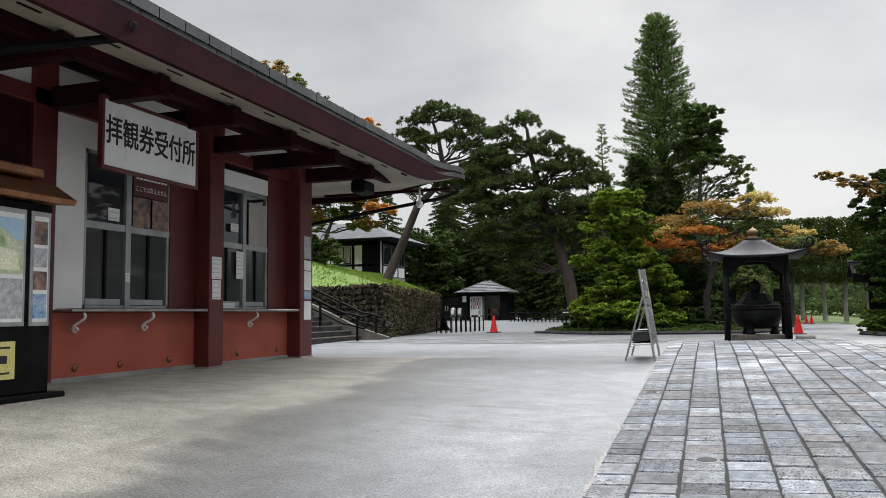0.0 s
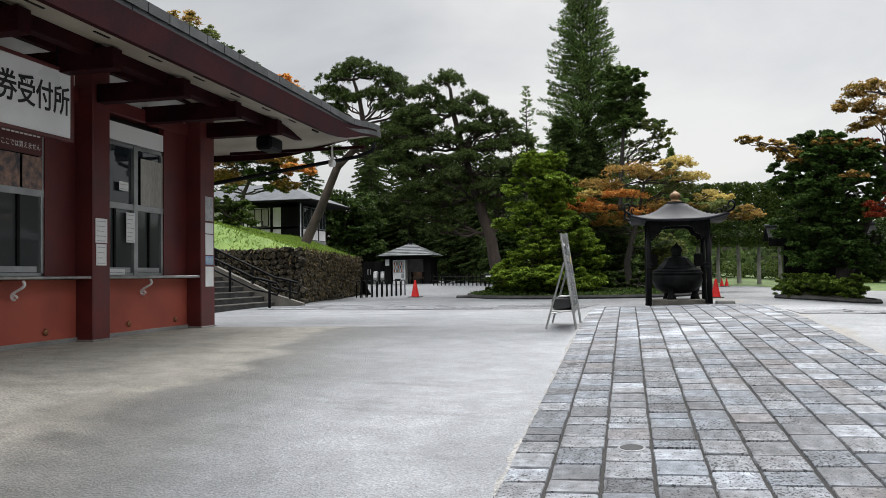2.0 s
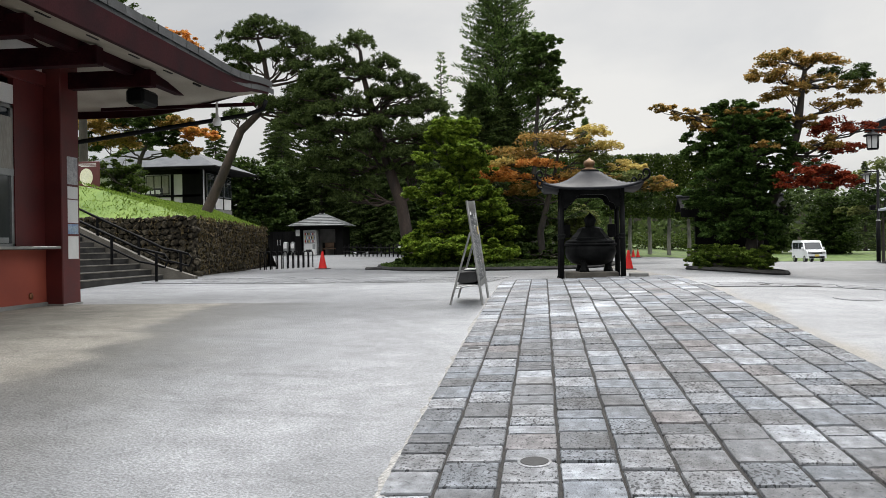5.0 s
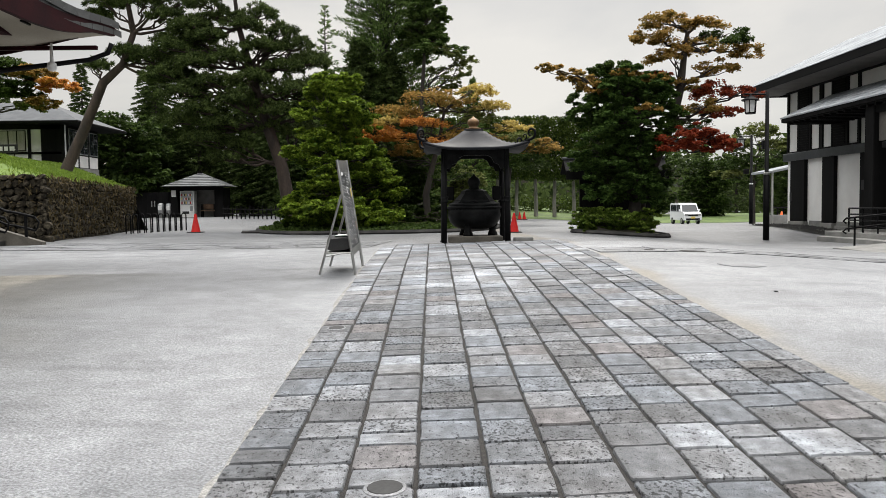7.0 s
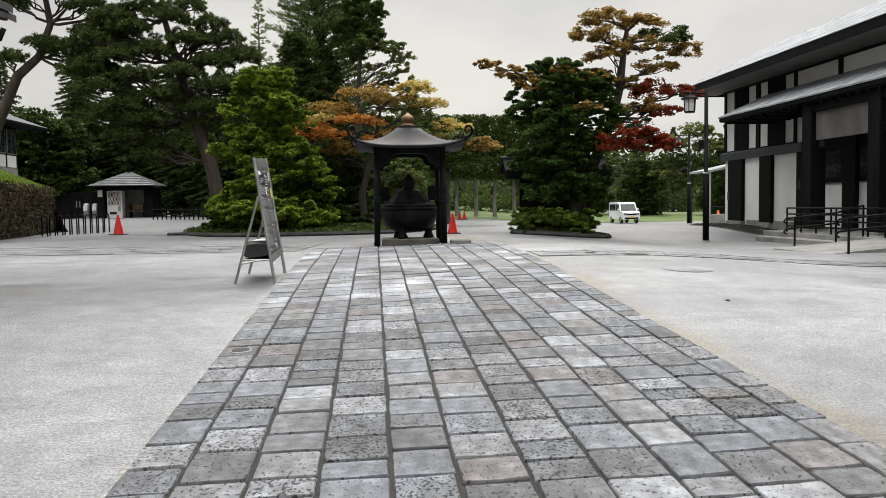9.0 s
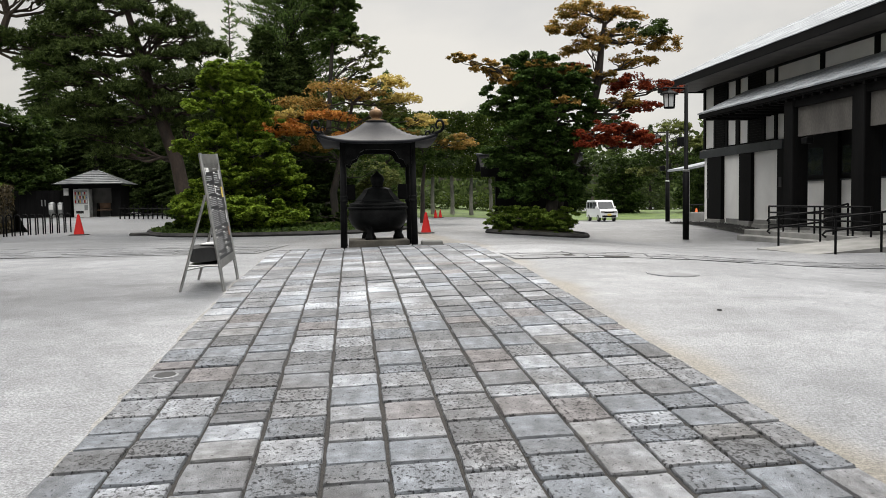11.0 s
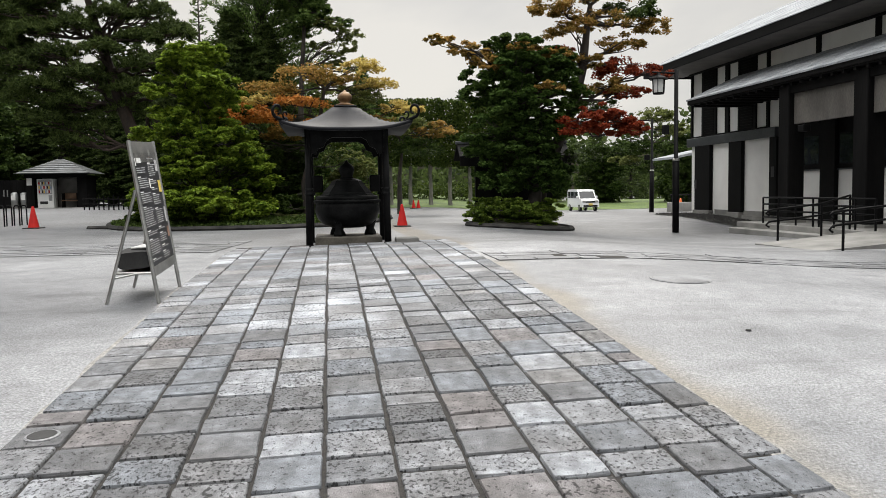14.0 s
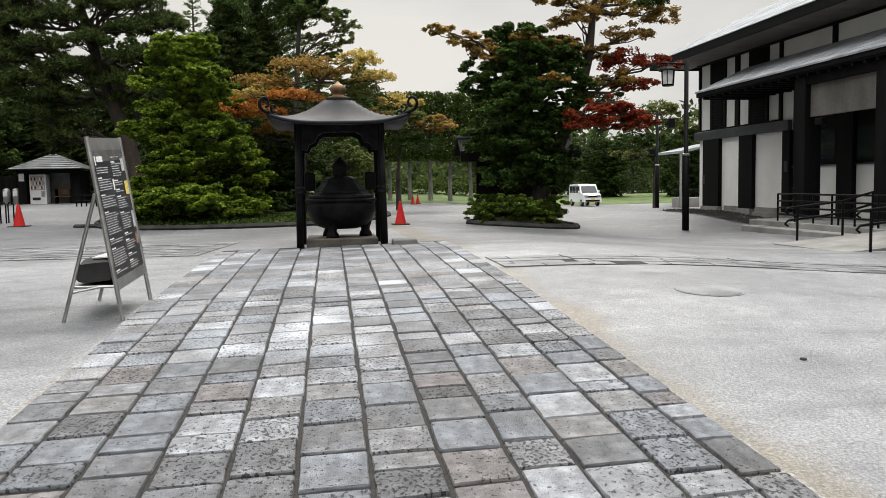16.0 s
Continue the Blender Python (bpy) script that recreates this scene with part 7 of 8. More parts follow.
box_part("main_soffit", SOFFITDARK, hall, UX, HX, HN - 1, 38.1, UZ - 0.22, UZ - 0.12, label="dark eave soffit")
box_part("main_fascia", BLACKWOOD, hall, UX - 0.04, UX + 0.03, HN - 1, 38.1, UZ - 0.26, UZ + 0.02, 0.01, "dark eave fascia")
part("gable_board", Shape().prism([(UX, UZ - 0.26), (UX, UZ), (UX + 4.5, UZ + 2.1), (UX + 9.6, UZ), (UX + 9.6, UZ - 0.26)], "y", 38.0, 38.12), BLACKWOOD, hall, "dark gable board")
part("back_roof", Shape().grid([[(UX + 4.5, y, UZ + 2.1), (UX + 9.6, y, UZ)] for y in (HN - 1, 38.1)]), ROOFPALE, hall)

# lower roof over the porch
LX, LZ = 12.3, 4.80
part("porch_roof", Shape().grid([[(LX + 0.5 * i, y, LZ + 0.225 * i) for i in range(5)] for y in (HN, 15, 22, 28, 33.4)]), ROOFPALE, hall, "pale grey porch roof")
sh = Shape()
for c in range(6):
    x, z = LX - 0.05 + 0.34 * c, LZ + 0.02 + 0.153 * c
    y = HN + (c % 2) * 0.25
    while y < 33.4:
        y2 = min(y + 0.5, 33.45)
        sh.add([(x, y + 0.01, z + 0.03), (x, y2, z + 0.03), (x + 0.36, y2, z + 0.18), (x + 0.36, y + 0.01, z + 0.18), (x, y + 0.01, z - 0.02), (x, y2, z - 0.02)], [(0, 1, 2, 3), (4, 5, 1, 0)])
        y = y2
tagged(part("slate_covering", sh, ROOFPALE, hall, "courses of pale grey slates"), kind="stuff")
box_part("porch_soffit", BLACKWOOD, hall, LX + 0.02, HX, HN, 33.3, LZ - 0.16, LZ - 0.08, label="dark porch soffit")
box_part("porch_fascia", BLACKWOOD, hall, LX - 0.02, LX + 0.05, HN, 33.42, LZ - 0.12, LZ + 0.01, 0.01, "dark porch fascia")
box_part("porch_fascia", BLACKWOOD, hall, LX, HX, 33.38, 33.44, LZ - 0.14, LZ + 0.02, 0.01)
for k in range(44):
    y = 33.0 - 0.45 * k
    box_part("rafter", BLACKWOOD, hall, LX + 0.05, HX - 0.1, y - 0.05, y + 0.05, LZ - 0.24, LZ - 0.16)
for y0, y1 in ((27.4, 27.9), (24.1, 24.62), (20.8, 21.3), (17.5, 18.0)):
    box_part("porch_column", BLACKWOOD, hall, 12.45, 12.95, y0, y1, PZ - 0.1, LZ - 0.2, 0.02, "heavy black porch column")
    box_part("column_base", CONCRETE, hall, 12.40, 13.0, y0 - 0.05, y1 + 0.05, PZ - 0.2, PZ + 0.06, 0.01)
    box_part("wall_post", BLACKWOOD, hall, HX - 0.14, HX, y0 + 0.3, y1 + 0.5, PZ, LZ - 0.2, 0.01, "black wall post")
box_part("porch_beam", BLACKWOOD, hall, 12.5, 12.9, HN, 27.9, 4.36, 4.60, 0.01, "black porch beam")
# beige panels in the dark soffit colour, which carries the porch shade
box_part("porch_panel", SOFFITDARK, hall, 12.62, 12.72, 24.62, 27.4, 3.52, 4.36, label="beige panel between the porch columns, coloured dark for porch shade")
box_part("porch_panel", SOFFITDARK, hall, 12.62, 12.72, 21.3, 24.1, 3.52, 4.36, label="beige panel between the porch columns, coloured dark for porch shade")
for y0, y1 in ((28.4, 30.72), (25.12, 27.7), (21.8, 24.4), (18.5, 21.1), (15, 17.8)):
    box_part("dark_wall", BLACKWOOD, hall, HX - 0.03, HX, y0, y1, 2.29, 4.6, label="black boarded wall above the white dado")
    w = box_part("window", BLACKWOOD, hall, HX - 0.07, HX - 0.03, y0 + 0.1, y1 - 0.1, 2.36, 3.36, label="black framed window band")
    n = max(2, int((y1 - y0) / 0.9))
    for k in range(n):
        box_part("pane", GLASS, w, HX - 0.08, HX - 0.07, y0 + 0.16 + k * (y1 - y0 - 0.2) / n, y0 + 0.06 + (k + 1) * (y1 - y0 - 0.2) / n, 2.44, 3.28)
    box_part("sill", GIRDER, hall, HX - 0.06, HX, y0, y1, 2.25, 2.29, label="grey metal sill")
poster = thing("wall_poster", "yellow-green poster with a white head on a black post", "poster")
box_part("sheet", LIMEPRINT, poster, HX - 0.152, HX - 0.141, 24.44, 25.1, 1.56, 2.28)
box_part("head", PAPER, poster, HX - 0.155, HX - 0.152, 24.5, 25.04, 2.08, 2.24, label="white head panel")
for k in range(4):
    box_part("print_bar", INK, poster, HX - 0.155, HX - 0.152, 24.54, 24.98 - 0.05 * k, 1.68 + 0.09 * k, 1.71 + 0.09 * k)
single("floodlight", Shape().box(12.5, 12.72, 26.75, 27.05, 3.28, 3.46, 0.02).tube([(12.6, 26.9, 3.4), (12.66, 27.0, 3.54)], 0.02, 6), BLACKPAINT, "black floodlight under the porch beam", "floodlight")
for x, y, z in ((HX - 0.22, 30.78, 2.1), (HX - 0.36, 36.0, 1.75)):
    s = single("wall_plate", Shape().box(x - 0.012, x, y - 0.09, y + 0.09, z, z + 0.34), INK, "small dark sign plate on the black post", "sign", "small sign plates")
    box_part("print_bar", INK, s, x - 0.016, x - 0.012, y - 0.06, y + 0.06, z + 0.12, z + 0.2)

# porch platform, ramp, steps
box_part("platform", CONCRETE, hall, 11.75, HX - 0.1, 9.0, 28.9, 0.0, PZ - 0.02, 0.015, "pale concrete porch platform")
box_part("platform_step", CONCRETE, hall, 11.35, 11.75, 23.9, 28.6, 0.0, 0.63, 0.015, "pale concrete step")
ramp_ob = single("ramp", Shape().prism([(9.1, ground_z(9.1, 22) + 0.01), (11.74, PZ - 0.03), (11.74, 0.1), (9.1, 0.1)], "y", 20.75, 23.1), CONCRETE, "pale concrete ramp up to the porch", "ramp", kind="structure")
pebbles = single("pebble_strip", Shape().grid([[(HX - 0.5 - 1.0, y, ground_z(12.7, y) + 0.02), (HX - 0.11, y, ground_z(14, y) + 0.05)] for y in (29, 31, 33, 35, 37.5)]), WALLSTONE_J, "strip of dark pebbles along the hall", "pebbles", kind="structure")
pts = rng.uniform((12.75, 29.0), (14.05, 37.4), (900, 2))
sh = Shape()
for x, y in pts:
    s = rng.uniform(0.03, 0.075)
    sh.add([(x - s, y, 0), (x, y - s, 0), (x + s, y, 0), (x, y + s, 0), (x, y, s)], [(0, 1, 4), (1, 2, 4), (2, 3, 4), (3, 0, 4)], Matrix.Translation((0, 0, ground_z(x, y) + 0.03)))
single("pebbles", sh, STEPSTONE, "loose grey pebbles along the hall", "pebbles", kind="stuff")


def pipe_rail(name, label, posts, height, mid, group):
    """A railing of bent pipe: posts, a top rail and lower rails."""
    r = thing(name, label, "railing", group)
    for x, y, z in posts:
        part("post", Shape().tube([(x, y, z - 0.05), (x, y, z + height)], 0.026, 8), BLACKPAINT, r)
    for h in (height, *mid):
        part("rail", Shape().tube([(x, y, z + h) for x, y, z in posts], 0.024, 8), BLACKPAINT, r, smooth=True)
    return r


r = pipe_rail("ramp_railing", "black pipe railing with curled end beside the ramp", [(9.75, 23.3, 0.53), (11.0, 23.6, 0.62), (11.85, 23.8, PZ)], 0.78, (0.52,), "ramp railings")
for h in (0.78, 0.52):
    part("curl", Shape().tube([(9.75, 23.3, 0.53 + h), (9.5, 23.24, 0.53 + h - 0.02), (9.42, 23.22, 0.53 + h - 0.09), (9.5, 23.24, 0.53 + h - 0.14)], 0.024, 8), BLACKPAINT, r, smooth=True)
r = pipe_rail("ramp_railing", "black pipe railing with curled end beside the ramp", [(9.45, 20.55, 0.56), (10.6, 20.75, 0.64), (11.75, 20.95, PZ)], 0.78, (0.52,), "ramp railings")
for h in (0.78, 0.52):
    part("curl", Shape().tube([(9.45, 20.55, 0.56 + h), (9.2, 20.5, 0.56 + h - 0.02), (9.12, 20.48, 0.56 + h - 0.09), (9.2, 20.5, 0.56 + h - 0.14)], 0.024, 8), BLACKPAINT, r, smooth=True)
pipe_rail("porch_railing", "black barred railing along the porch", [(11.85, y, PZ - 0.02) for y in (22.9, 23.6, 24.4, 25.0, 25.25, 26.0, 26.8, 27.6)], 0.72, (0.18, 0.36, 0.54), "porch railings")


# ---- lamps ----
def lantern_post(x, y, z, h, s, label):
    t = thing("street_lamp", label, "street lamp", "lantern posts", pose(x, y, z))
    part("pole", Shape().tube([(0, 0, -0.2), (0, 0, h * 0.44), (0, 0, h * 0.445), (0, 0, h)], [0.10 * s, 0.10 * s, 0.065 * s, 0.06 * s], 12), BLACKPAINT, t, "", True)
    part("collar", Shape().lathe([(0.07 * s, h * 0.445), (0.11 * s, h * 0.446), (0.11 * s, h * 0.455), (0.07 * s, h * 0.46)], 0, 0, 12), STEEL, t)
    part("arm", Shape().tube([(0, 0, h - 0.08), (-0.75 * s, 0, h - 0.06)], 0.028 * s, 8), BLACKPAINT, t)
    ln = part("lantern", Shape().lathe([(0.30 * s, h - 0.27 * s), (0.29 * s, h - 0.24 * s), (0.10 * s, h - 0.15 * s), (0.03 * s, h - 0.07 * s)], -0.55 * s, 0, 6), BLACKPAINT, t, "black lantern cap")
    for k in range(6):
        a = math.pi * k / 3
        part("bar", Shape().tube([(-0.55 * s + 0.17 * s * math.cos(a), 0.17 * s * math.sin(a), h - 0.66 * s), (-0.55 * s + 0.19 * s * math.cos(a), 0.19 * s * math.sin(a), h - 0.26 * s)], 0.014 * s, 5), BLACKPAINT, ln)
    part("glass", Shape().lathe([(0.145 * s, h - 0.65 * s), (0.165 * s, h - 0.27 * s)], -0.55 * s, 0, 6), LAMPGLASS, ln, "milky lantern glass")
    part("lantern_floor", Shape().lathe([(0.17 * s, h - 0.70 * s), (0.18 * s, h - 0.655 * s)], -0.55 * s, 0, 6), BLACKPAINT, ln)
    return t


lantern_post(10.05, 29.35, ground_z(10.05, 29.35), 4.80, 1.0, "tall black lamp post with a hanging lantern")
l2 = lantern_post(15.6, 44.5, ground_z(15.6, 44.5), 4.6, 1.0, "tall black lamp post with a hanging lantern by the hall")
part("speaker_box", Shape().box(0.55, 0.85, -0.12, 0.12, 3.85, 4.3, 0.02).tube([(0, 0, 4.1), (0.6, 0, 4.1)], 0.02, 6), BLACKPAINT, l2, "black box on the pole")
part("speaker_box", Shape().box(-0.38, -0.14, -0.1, 0.1, 2.6, 2.85, 0.02).tube([(0, 0, 2.7), (-0.3, 0, 2.7)], 0.015, 6), BLACKPAINT, l2, "black box on the pole")

# ---- far right: low wall, fence, van ----
lw = single("low_wall", Shape().box(17.6, 26, 47.0, 47.3, -0.5, 1.0, 0.02), CONCRETE, "pale low concrete wall by the drive", "low wall", kind="structure")
fb = thing("bar_fence", "dark bar fence above the low wall", "fence")
for k in range(24):
    x = 18.0 + 0.33 * k
    part("bar", Shape().tube([(x, 47.6, 0.3), (x, 47.6, 1.42)], 0.028, 6), BLACKPAINT, fb)
for h in (0.85, 1.4):
    part("rail", Shape().tube([(17.9, 47.6, h), (26.0, 47.6, h)], 0.035, 6), BLACKPAINT, fb)
pav2 = thing("garden_shelter", "low pale roof beyond the hall's corner", "shelter")
part("roof", Shape().prism([(14.8, 3.05), (16.6, 3.4), (16.6, 3.52), (14.8, 3.15)], "y", 40.2, 42.5), ROOFPALE, pav2)
for x in (15.2, 16.4):
    part("post", Shape().tube([(x, 41, 0.4), (x, 41, 3.2)], 0.06, 6), STEEL, pav2)

van = thing("van", "white boxy small van with dark windows parked beyond", "van", at=pose(20.75, 69.5, ground_z(20.75, 69.5) + 0.0, 0, 0, 3))
W, L, H = 0.74, 3.4, 1.80
side = [(-0.05, 0.35), (0.0, 0.80), (0.12, 0.98), (0.62, 1.06), (1.05, 1.66), (1.25, 1.77), (3.15, 1.80), (3.36, 1.66), (3.4, 0.35)]
part("body", Shape().prism([(y, z) for y, z in side], "x", -W, W), VANWHITE, van)
part("windscreen", Shape().add([(-W + 0.08, 0.62, 1.09), (W - 0.08, 0.62, 1.09), (W - 0.14, 1.0, 1.62), (-W + 0.14, 1.0, 1.62)], [(0, 1, 2, 3)]).add([(-W + 0.08, 0.60, 1.10), (W - 0.08, 0.60, 1.10), (W - 0.14, 0.98, 1.63), (-W + 0.14, 0.98, 1.63)], [(0, 1, 2, 3)]), GLASS, van, "dark windscreen")
for s in (-1, 1):
    for a, b in ((0.95, 1.75), (1.83, 2.6), (2.66, 3.2)):
        box_part("side_window", GLASS, van, s * W - 0.012, s * W + 0.012, a, b, 1.08, 1.62)
    for y in (0.62, 2.85):
        wh = part("wheel", Shape().lathe([(0.0, -0.09), (0.27, -0.09), (0.29, -0.05), (0.29, 0.05), (0.27, 0.09), (0.0, 0.09)], 0, 0, 20), RUBBER, van, "black tyre", True)
        wh.matrix_basis = pose(s * (W - 0.08), y, 0.29, 0, 90, 0)
        part("rim", Shape().lathe([(0.0, -0.1), (0.17, -0.1), (0.17, 0.1), (0.0, 0.1)], 0, 0, 14), STEEL, wh, "grey wheel rim")
    part("headlight", Shape().box(s * 0.52 - 0.16, s * 0.52 + 0.16, -0.05, 0.08, 0.74, 0.92, 0.03), STEEL, van, "clear headlight")
    part("mirror", Shape().box(s * (W + 0.1) - 0.07, s * (W + 0.1) + 0.07, 0.72, 0.86, 1.08, 1.26, 0.03), VANWHITE, van)
box_part("grille", BLACKPAINT, van, -0.42, 0.42, -0.045, 0.05, 0.72, 0.84, 0.01, "black grille")
box_part("bumper", BLACKPAINT, van, -0.6, 0.6, -0.07, 0.04, 0.38, 0.52, 0.02, "black lower bumper")
box_part("number_plate", YELLOW, van, -0.17, 0.17, -0.08, -0.068, 0.50, 0.66, label="yellow number plate")

# ---- yard details ----
def slab_band(near, far, rows, depth, seed):
    """Courses of long worn slabs laid across the yard from one point to another, flush with the asphalt."""
    rr = random.Random(seed)
    p0, p1 = Vector(near), Vector(far)
    run = (p1 - p0).normalized()
    back = Vector((-run.y, run.x)) if run.x > 0 else Vector((run.y, -run.x))
    length = (p1 - p0).length
    strips = [[(*(p0 + run * length * i / 16 + back * depth * rows * j / 4), ground_z(*(p0 + run * length * i / 16 + back * depth * rows * j / 4)) + 0.005) for i in range(17)] for j in range(5)]
    bed = single("slab_band", Shape().grid(strips), JOINT, "worn band of long stone slabs across the yard", "slab band", kind="structure")
    for r in range(rows):
        d = rr.uniform(-0.5, 0)
        while d < length:
            w = rr.uniform(0.55, 1.1)
            a, b = max(d, 0) + 0.012, min(d + w, length) - 0.012
            if b - a > 0.1:
                q = [p0 + run * u + back * (depth * (r + v)) for u, v in ((a, 0.06 + rr.uniform(0, 0.12)), (b, 0.06 + rr.uniform(0, 0.12)), (b, 0.97), (a, 0.97))]
                e = rr.uniform(0.006, 0.013)
                part("slab", Shape().add([(*c, ground_z(*c) - 0.02) for c in q] + [(*c, ground_z(*c) + e) for c in q], [(0, 1, 5, 4), (1, 2, 6, 5), (2, 3, 7, 6), (3, 0, 4, 7), (4, 5, 6, 7)]), SLAB, bed)
            d += w


slab_band((2.1, 17.3), (10.6, 17.5), 4, 0.30, 81)
slab_band((-11.5, 22.1), (-2.25, 21.1), 9, 0.38, 82)
MH = (3.78, 15.24)
cover = thing("manhole_cover", "worn round manhole cover in the asphalt", "manhole cover")
for name, mat, r0, r1, up in (("rim", SLAB, 0.318, 0.345, 0.004), ("lid", SLAB, 0.0, 0.312, 0.005)):
    rings = [[(MH[0] + r * math.cos(a), MH[1] + r * math.sin(a)) for a in [i * math.pi / 18 for i in range(37)]] for r in (r0, (r0 + r1) / 2, r1)]
    part(name, Shape().grid([[(x, y, ground_z(x, y) + up) for x, y in q] for q in rings] + [[(x, y, ground_z(x, y) - 0.02) for x, y in rings[-1]]]), mat, cover)
for x, y, r in ((-1.78, 11.2, 0.075), (-1.07, 7.22, 0.085)):
    key = thing("access_cover", "small oval iron access cover in the paving", "access cover", "access covers", pose(x, y, ground_z(x, y) + 0.022, 2.8, -1.4))
    part("plate", Shape().lathe([(r * 1.25, -0.01), (r * 1.25, 0.004), (r * 1.1, 0.007), (0.0, 0.007)], 0, 0, 20), SLAB, key)
    part("key_hole", Shape().lathe([(r * 1.05, 0.007), (r * 1.0, 0.010), (0.0, 0.010)], 0, 0, 16), RUBBER, key, "dark key hole")
single("stud", Shape().lathe([(0.025, 0), (0.02, 0.012), (0.0, 0.013)], 3.16, 12.6, 10), RUBBER, "small dark stud in the asphalt", "stud").location.z = ground_z(3.16, 12.6)

# ---- stones of the retaining wall ----
rr = random.Random(77)
variants, shapes, laid, others = [], [], [], Shape()
for k in range(7):
    sh = Shape()
    ring = []
    for i in range(7):
        a = 2 * math.pi * i / 7 + rr.uniform(-0.2, 0.2)
        ring.append((0.5 * math.cos(a) * rr.uniform(0.86, 1.04), 0.5 * math.sin(a) * rr.uniform(0.86, 1.04)))
    base = [(u, 0.0, v) for u, v in ring]
    mid = [(u * 0.95, -0.5, v * 0.95) for u, v in ring]
    top = [(u * 0.84 + rr.uniform(-0.06, 0.06), -1.0 + rr.uniform(-0.35, 0.35), v * 0.84 + rr.uniform(-0.06, 0.06)) for u, v in ring]
    sh.add(base + mid + top, [(i, (i + 1) % 7, (i + 1) % 7 + 7, i + 7) for i in range(7)] + [(i + 7, (i + 1) % 7 + 7, (i + 1) % 7 + 14, i + 14) for i in range(7)] + [tuple(range(14, 21))])
    shapes.append(sh)
    variants.append(sh.mesh("stone", WALLSTONE))


def lay_stones(origin, direction, length, z0, z1, rot, parent, size):
    z = z0
    while z < z1 - 0.1:
        hgt = min(rr.uniform(size * 0.8, size * 1.15), z1 - z + 0.05)
        s = rr.uniform(-0.2, 0.1)
        while s < length:
            w = rr.uniform(size * 0.8, size * 1.7)
            q = origin + direction * (s + w / 2)
            k = rr.randrange(7)
            zc = z + hgt / 2 + 0.25 * size * math.sin(s * 2.1 + z * 3) * rr.uniform(0.3, 1)
            m = pose(q.x, q.y, zc, 0, rr.uniform(-22, 22), rot) @ Matrix.Diagonal((w * 1.08, rr.uniform(0.05, 0.14), hgt * rr.uniform(0.95, 1.3), 1))
            if len(laid) < 300:
                ob = new("stone", variants[k])
                ob.parent = parent
                ob.matrix_basis = m
                laid.append(ob)
            else:
                others.add(shapes[k].v, shapes[k].f, m)
            s += w * 0.97
        z += hgt * 0.95


lay_stones(CORNER + Vector((-0.06, 0)), wdir, wall_len, 0.62, WTOP, math.degrees(math.atan2(wdir.y, wdir.x)), retaining, 0.205)
lay_stones(Vector((-22.0, CORNER.y)), Vector((1, 0)), 9.7, 0.8, WTOP, 0, retaining, 0.205)
tagged(part("stones", others, WALLSTONE_FAR, retaining, "small rough dark wall stones"), kind="stuff")
# dry creeper and ferns hanging over the wall
CREEPER = leaf_material("dry_creeper_leaves", (0.02, 0.02, 0.008), (0.16, 0.12, 0.06), 0.2)
cp = []
for j in range(1700):
    t = rng.uniform(0, wall_len)
    h = WTOP + 0.05 - 1.9 * rng.uniform(0, 1) ** 1.5
    q = CORNER + wdir * t
    cp.append((q.x + 0.07 + rng.uniform(0, 0.08), q.y, h))
for j in range(500):
    cp.append((rng.uniform(-20, CORNER.x), CORNER.y - 0.12 - rng.uniform(0, 0.08), WTOP + 0.05 - 1.6 * rng.uniform(0, 1) ** 1.5))
tagged(leaves("creeper", CREEPER, None, cp, 0.20, 0.05, 0.0, [(0, 0, -1)] * len(cp)), "dry brown creeper hanging over the stone wall", "creeper", kind="stuff")

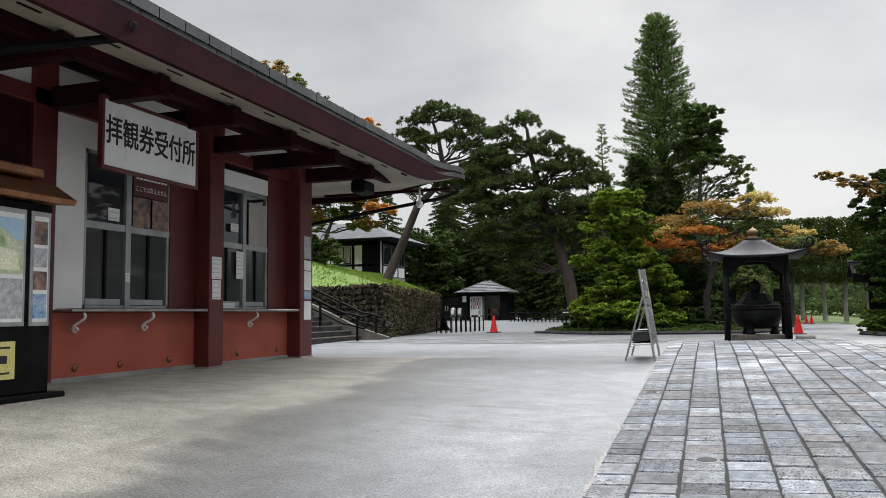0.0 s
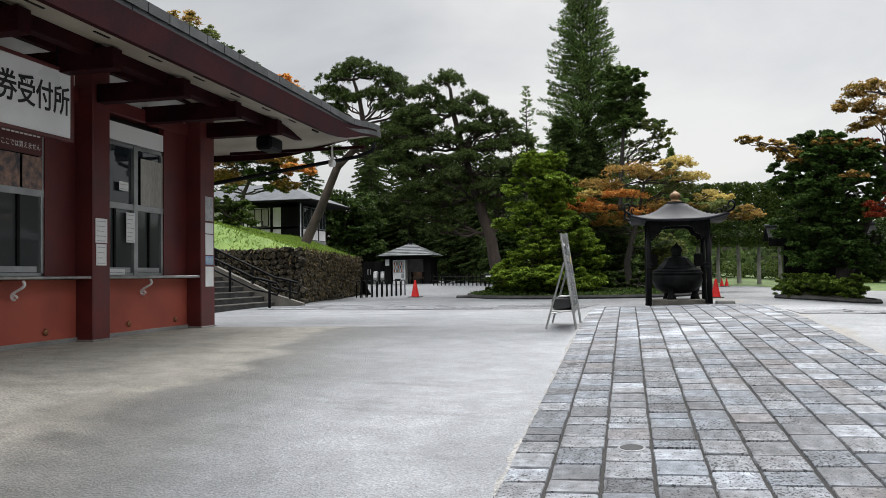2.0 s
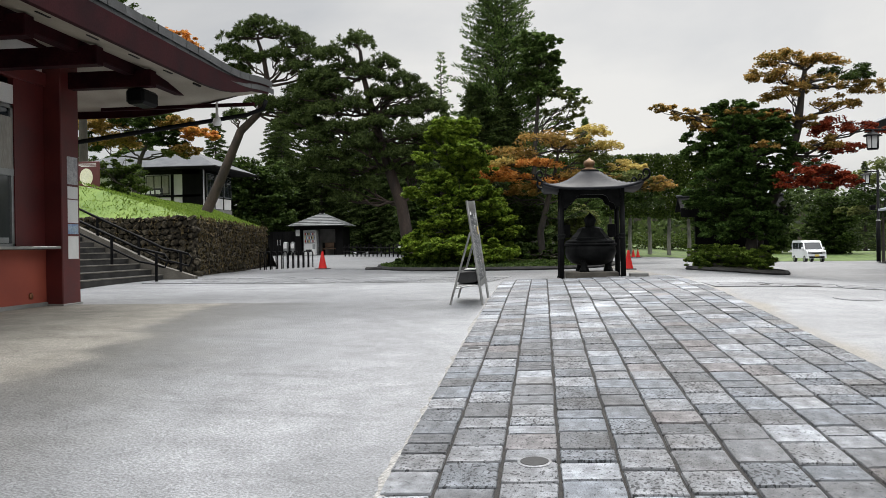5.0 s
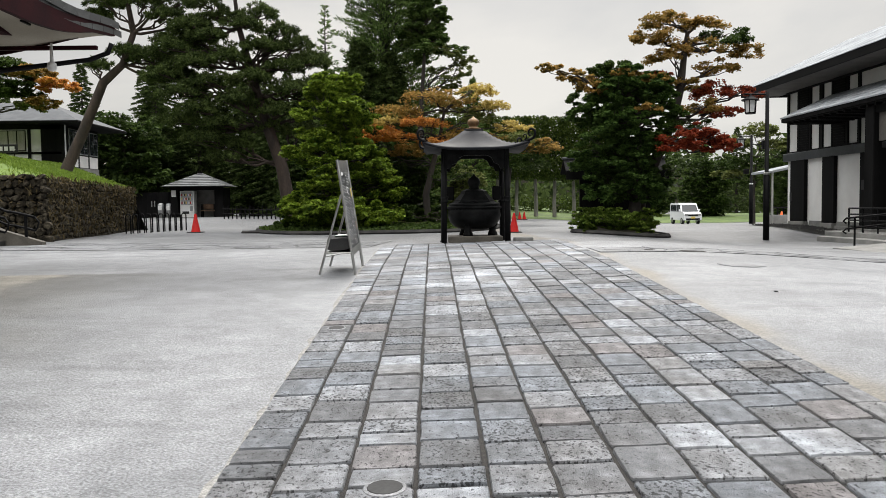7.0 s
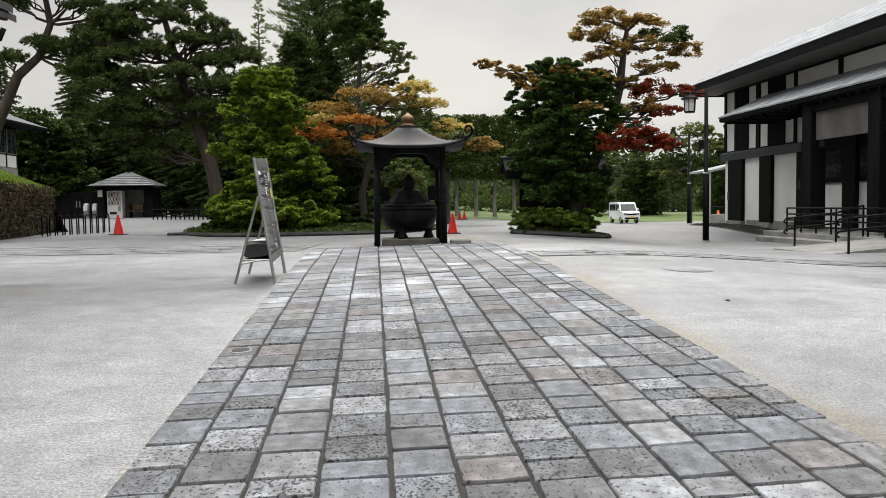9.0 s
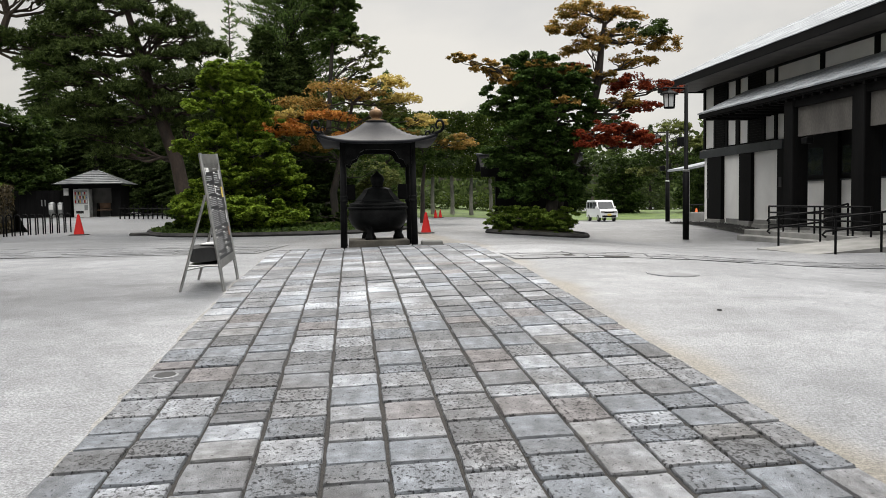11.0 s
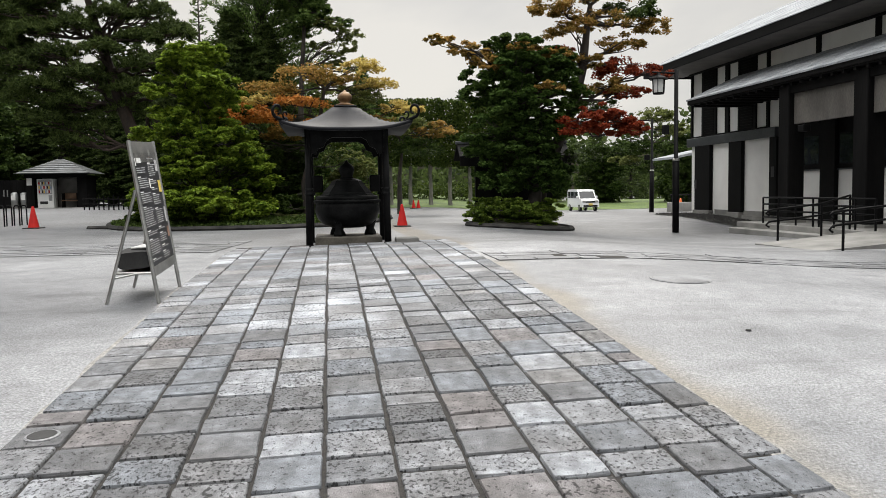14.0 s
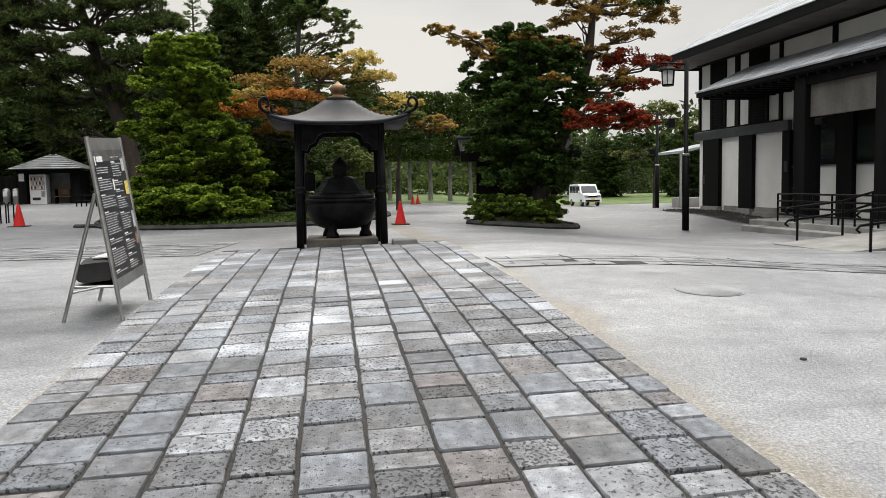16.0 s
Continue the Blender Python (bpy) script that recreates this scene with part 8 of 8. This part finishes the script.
# ---- paving stones ----
rr = random.Random(99)
pv = []
for k in range(12):
    def e(q=0.016):
        return rr.uniform(-q, q)
    cut = [rr.choice((0.012, 0.022, 0.045)) for _ in range(4)]
    lo = [(-0.5 + cut[0], -0.5 + e()), (0.0, -0.5 + e()), (0.5 - cut[1], -0.5 + e()), (0.5 + e(), -0.5 + cut[1]), (0.5 + e(), 0.0), (0.5 + e(), 0.5 - cut[2]), (0.5 - cut[2], 0.5 + e()), (0.0, 0.5 + e()), (-0.5 + cut[3], 0.5 + e()), (-0.5 + e(), 0.5 - cut[3]), (-0.5 + e(), 0.0), (-0.5 + e(), -0.5 + cut[0])]
    ring = [[(x * q, y * q, z + (e(0.05) if z > 0.4 else 0)) for x, y in lo] for q, z in ((1.0, -0.5), (0.995, 0.30), (0.965, 0.5))]
    pv.append(Shape().add(ring[0] + ring[1] + ring[2], [(i, (i + 1) % 12, (i + 1) % 12 + 12, i + 12) for i in range(12)] + [(i + 12, (i + 1) % 12 + 12, (i + 1) % 12 + 24, i + 24) for i in range(12)] + [tuple(range(24, 36))]))
pv_meshes = [s.mesh("stone", STONE) for s in pv]
rest = Shape()
JOINTS = (-1.95, -1.63, -1.27, -0.92, -0.56, -0.23, 0.12, 0.46, 0.80, 1.09, 1.44, 1.75, 1.97)
for xa, xb in zip(JOINTS, JOINTS[1:]):
    xc, cw = (xa + xb) / 2, xb - xa
    y = -12.2 + rr.uniform(0, 0.3)
    while y < 21.3:
        ln = rr.choice((rr.uniform(0.30, 0.42), rr.uniform(0.30, 0.42), rr.uniform(0.36, 0.46), rr.uniform(0.2, 0.3)))
        yc = y + ln / 2
        z = ground_z(xc, yc) - 0.003 + rr.uniform(-0.003, 0.005)
        m = Matrix.Translation((xc, yc, z)) @ Euler((math.atan(0.05) + rr.uniform(-0.006, 0.006), -math.atan(0.0255) + rr.uniform(-0.006, 0.006), rr.uniform(-0.008, 0.008))).to_matrix().to_4x4() @ Matrix.Rotation(rr.choice((0, math.pi)), 4, "Z") @ Matrix.Diagonal((cw - rr.uniform(0.014, 0.026), ln - rr.uniform(0.022, 0.036), 0.05, 1))
        k = rr.randrange(12)
        if 4.6 <= yc <= 13.4:
            ob = new("stone", pv_meshes[k])
            ob.parent = pavement
            ob.matrix_basis = m
        else:
            rest.add(pv[k].v, pv[k].f, m)
        y += ln
tagged(part("stones", rest, STONE_FAR, pavement, "worn grey stone setts"), kind="stuff")
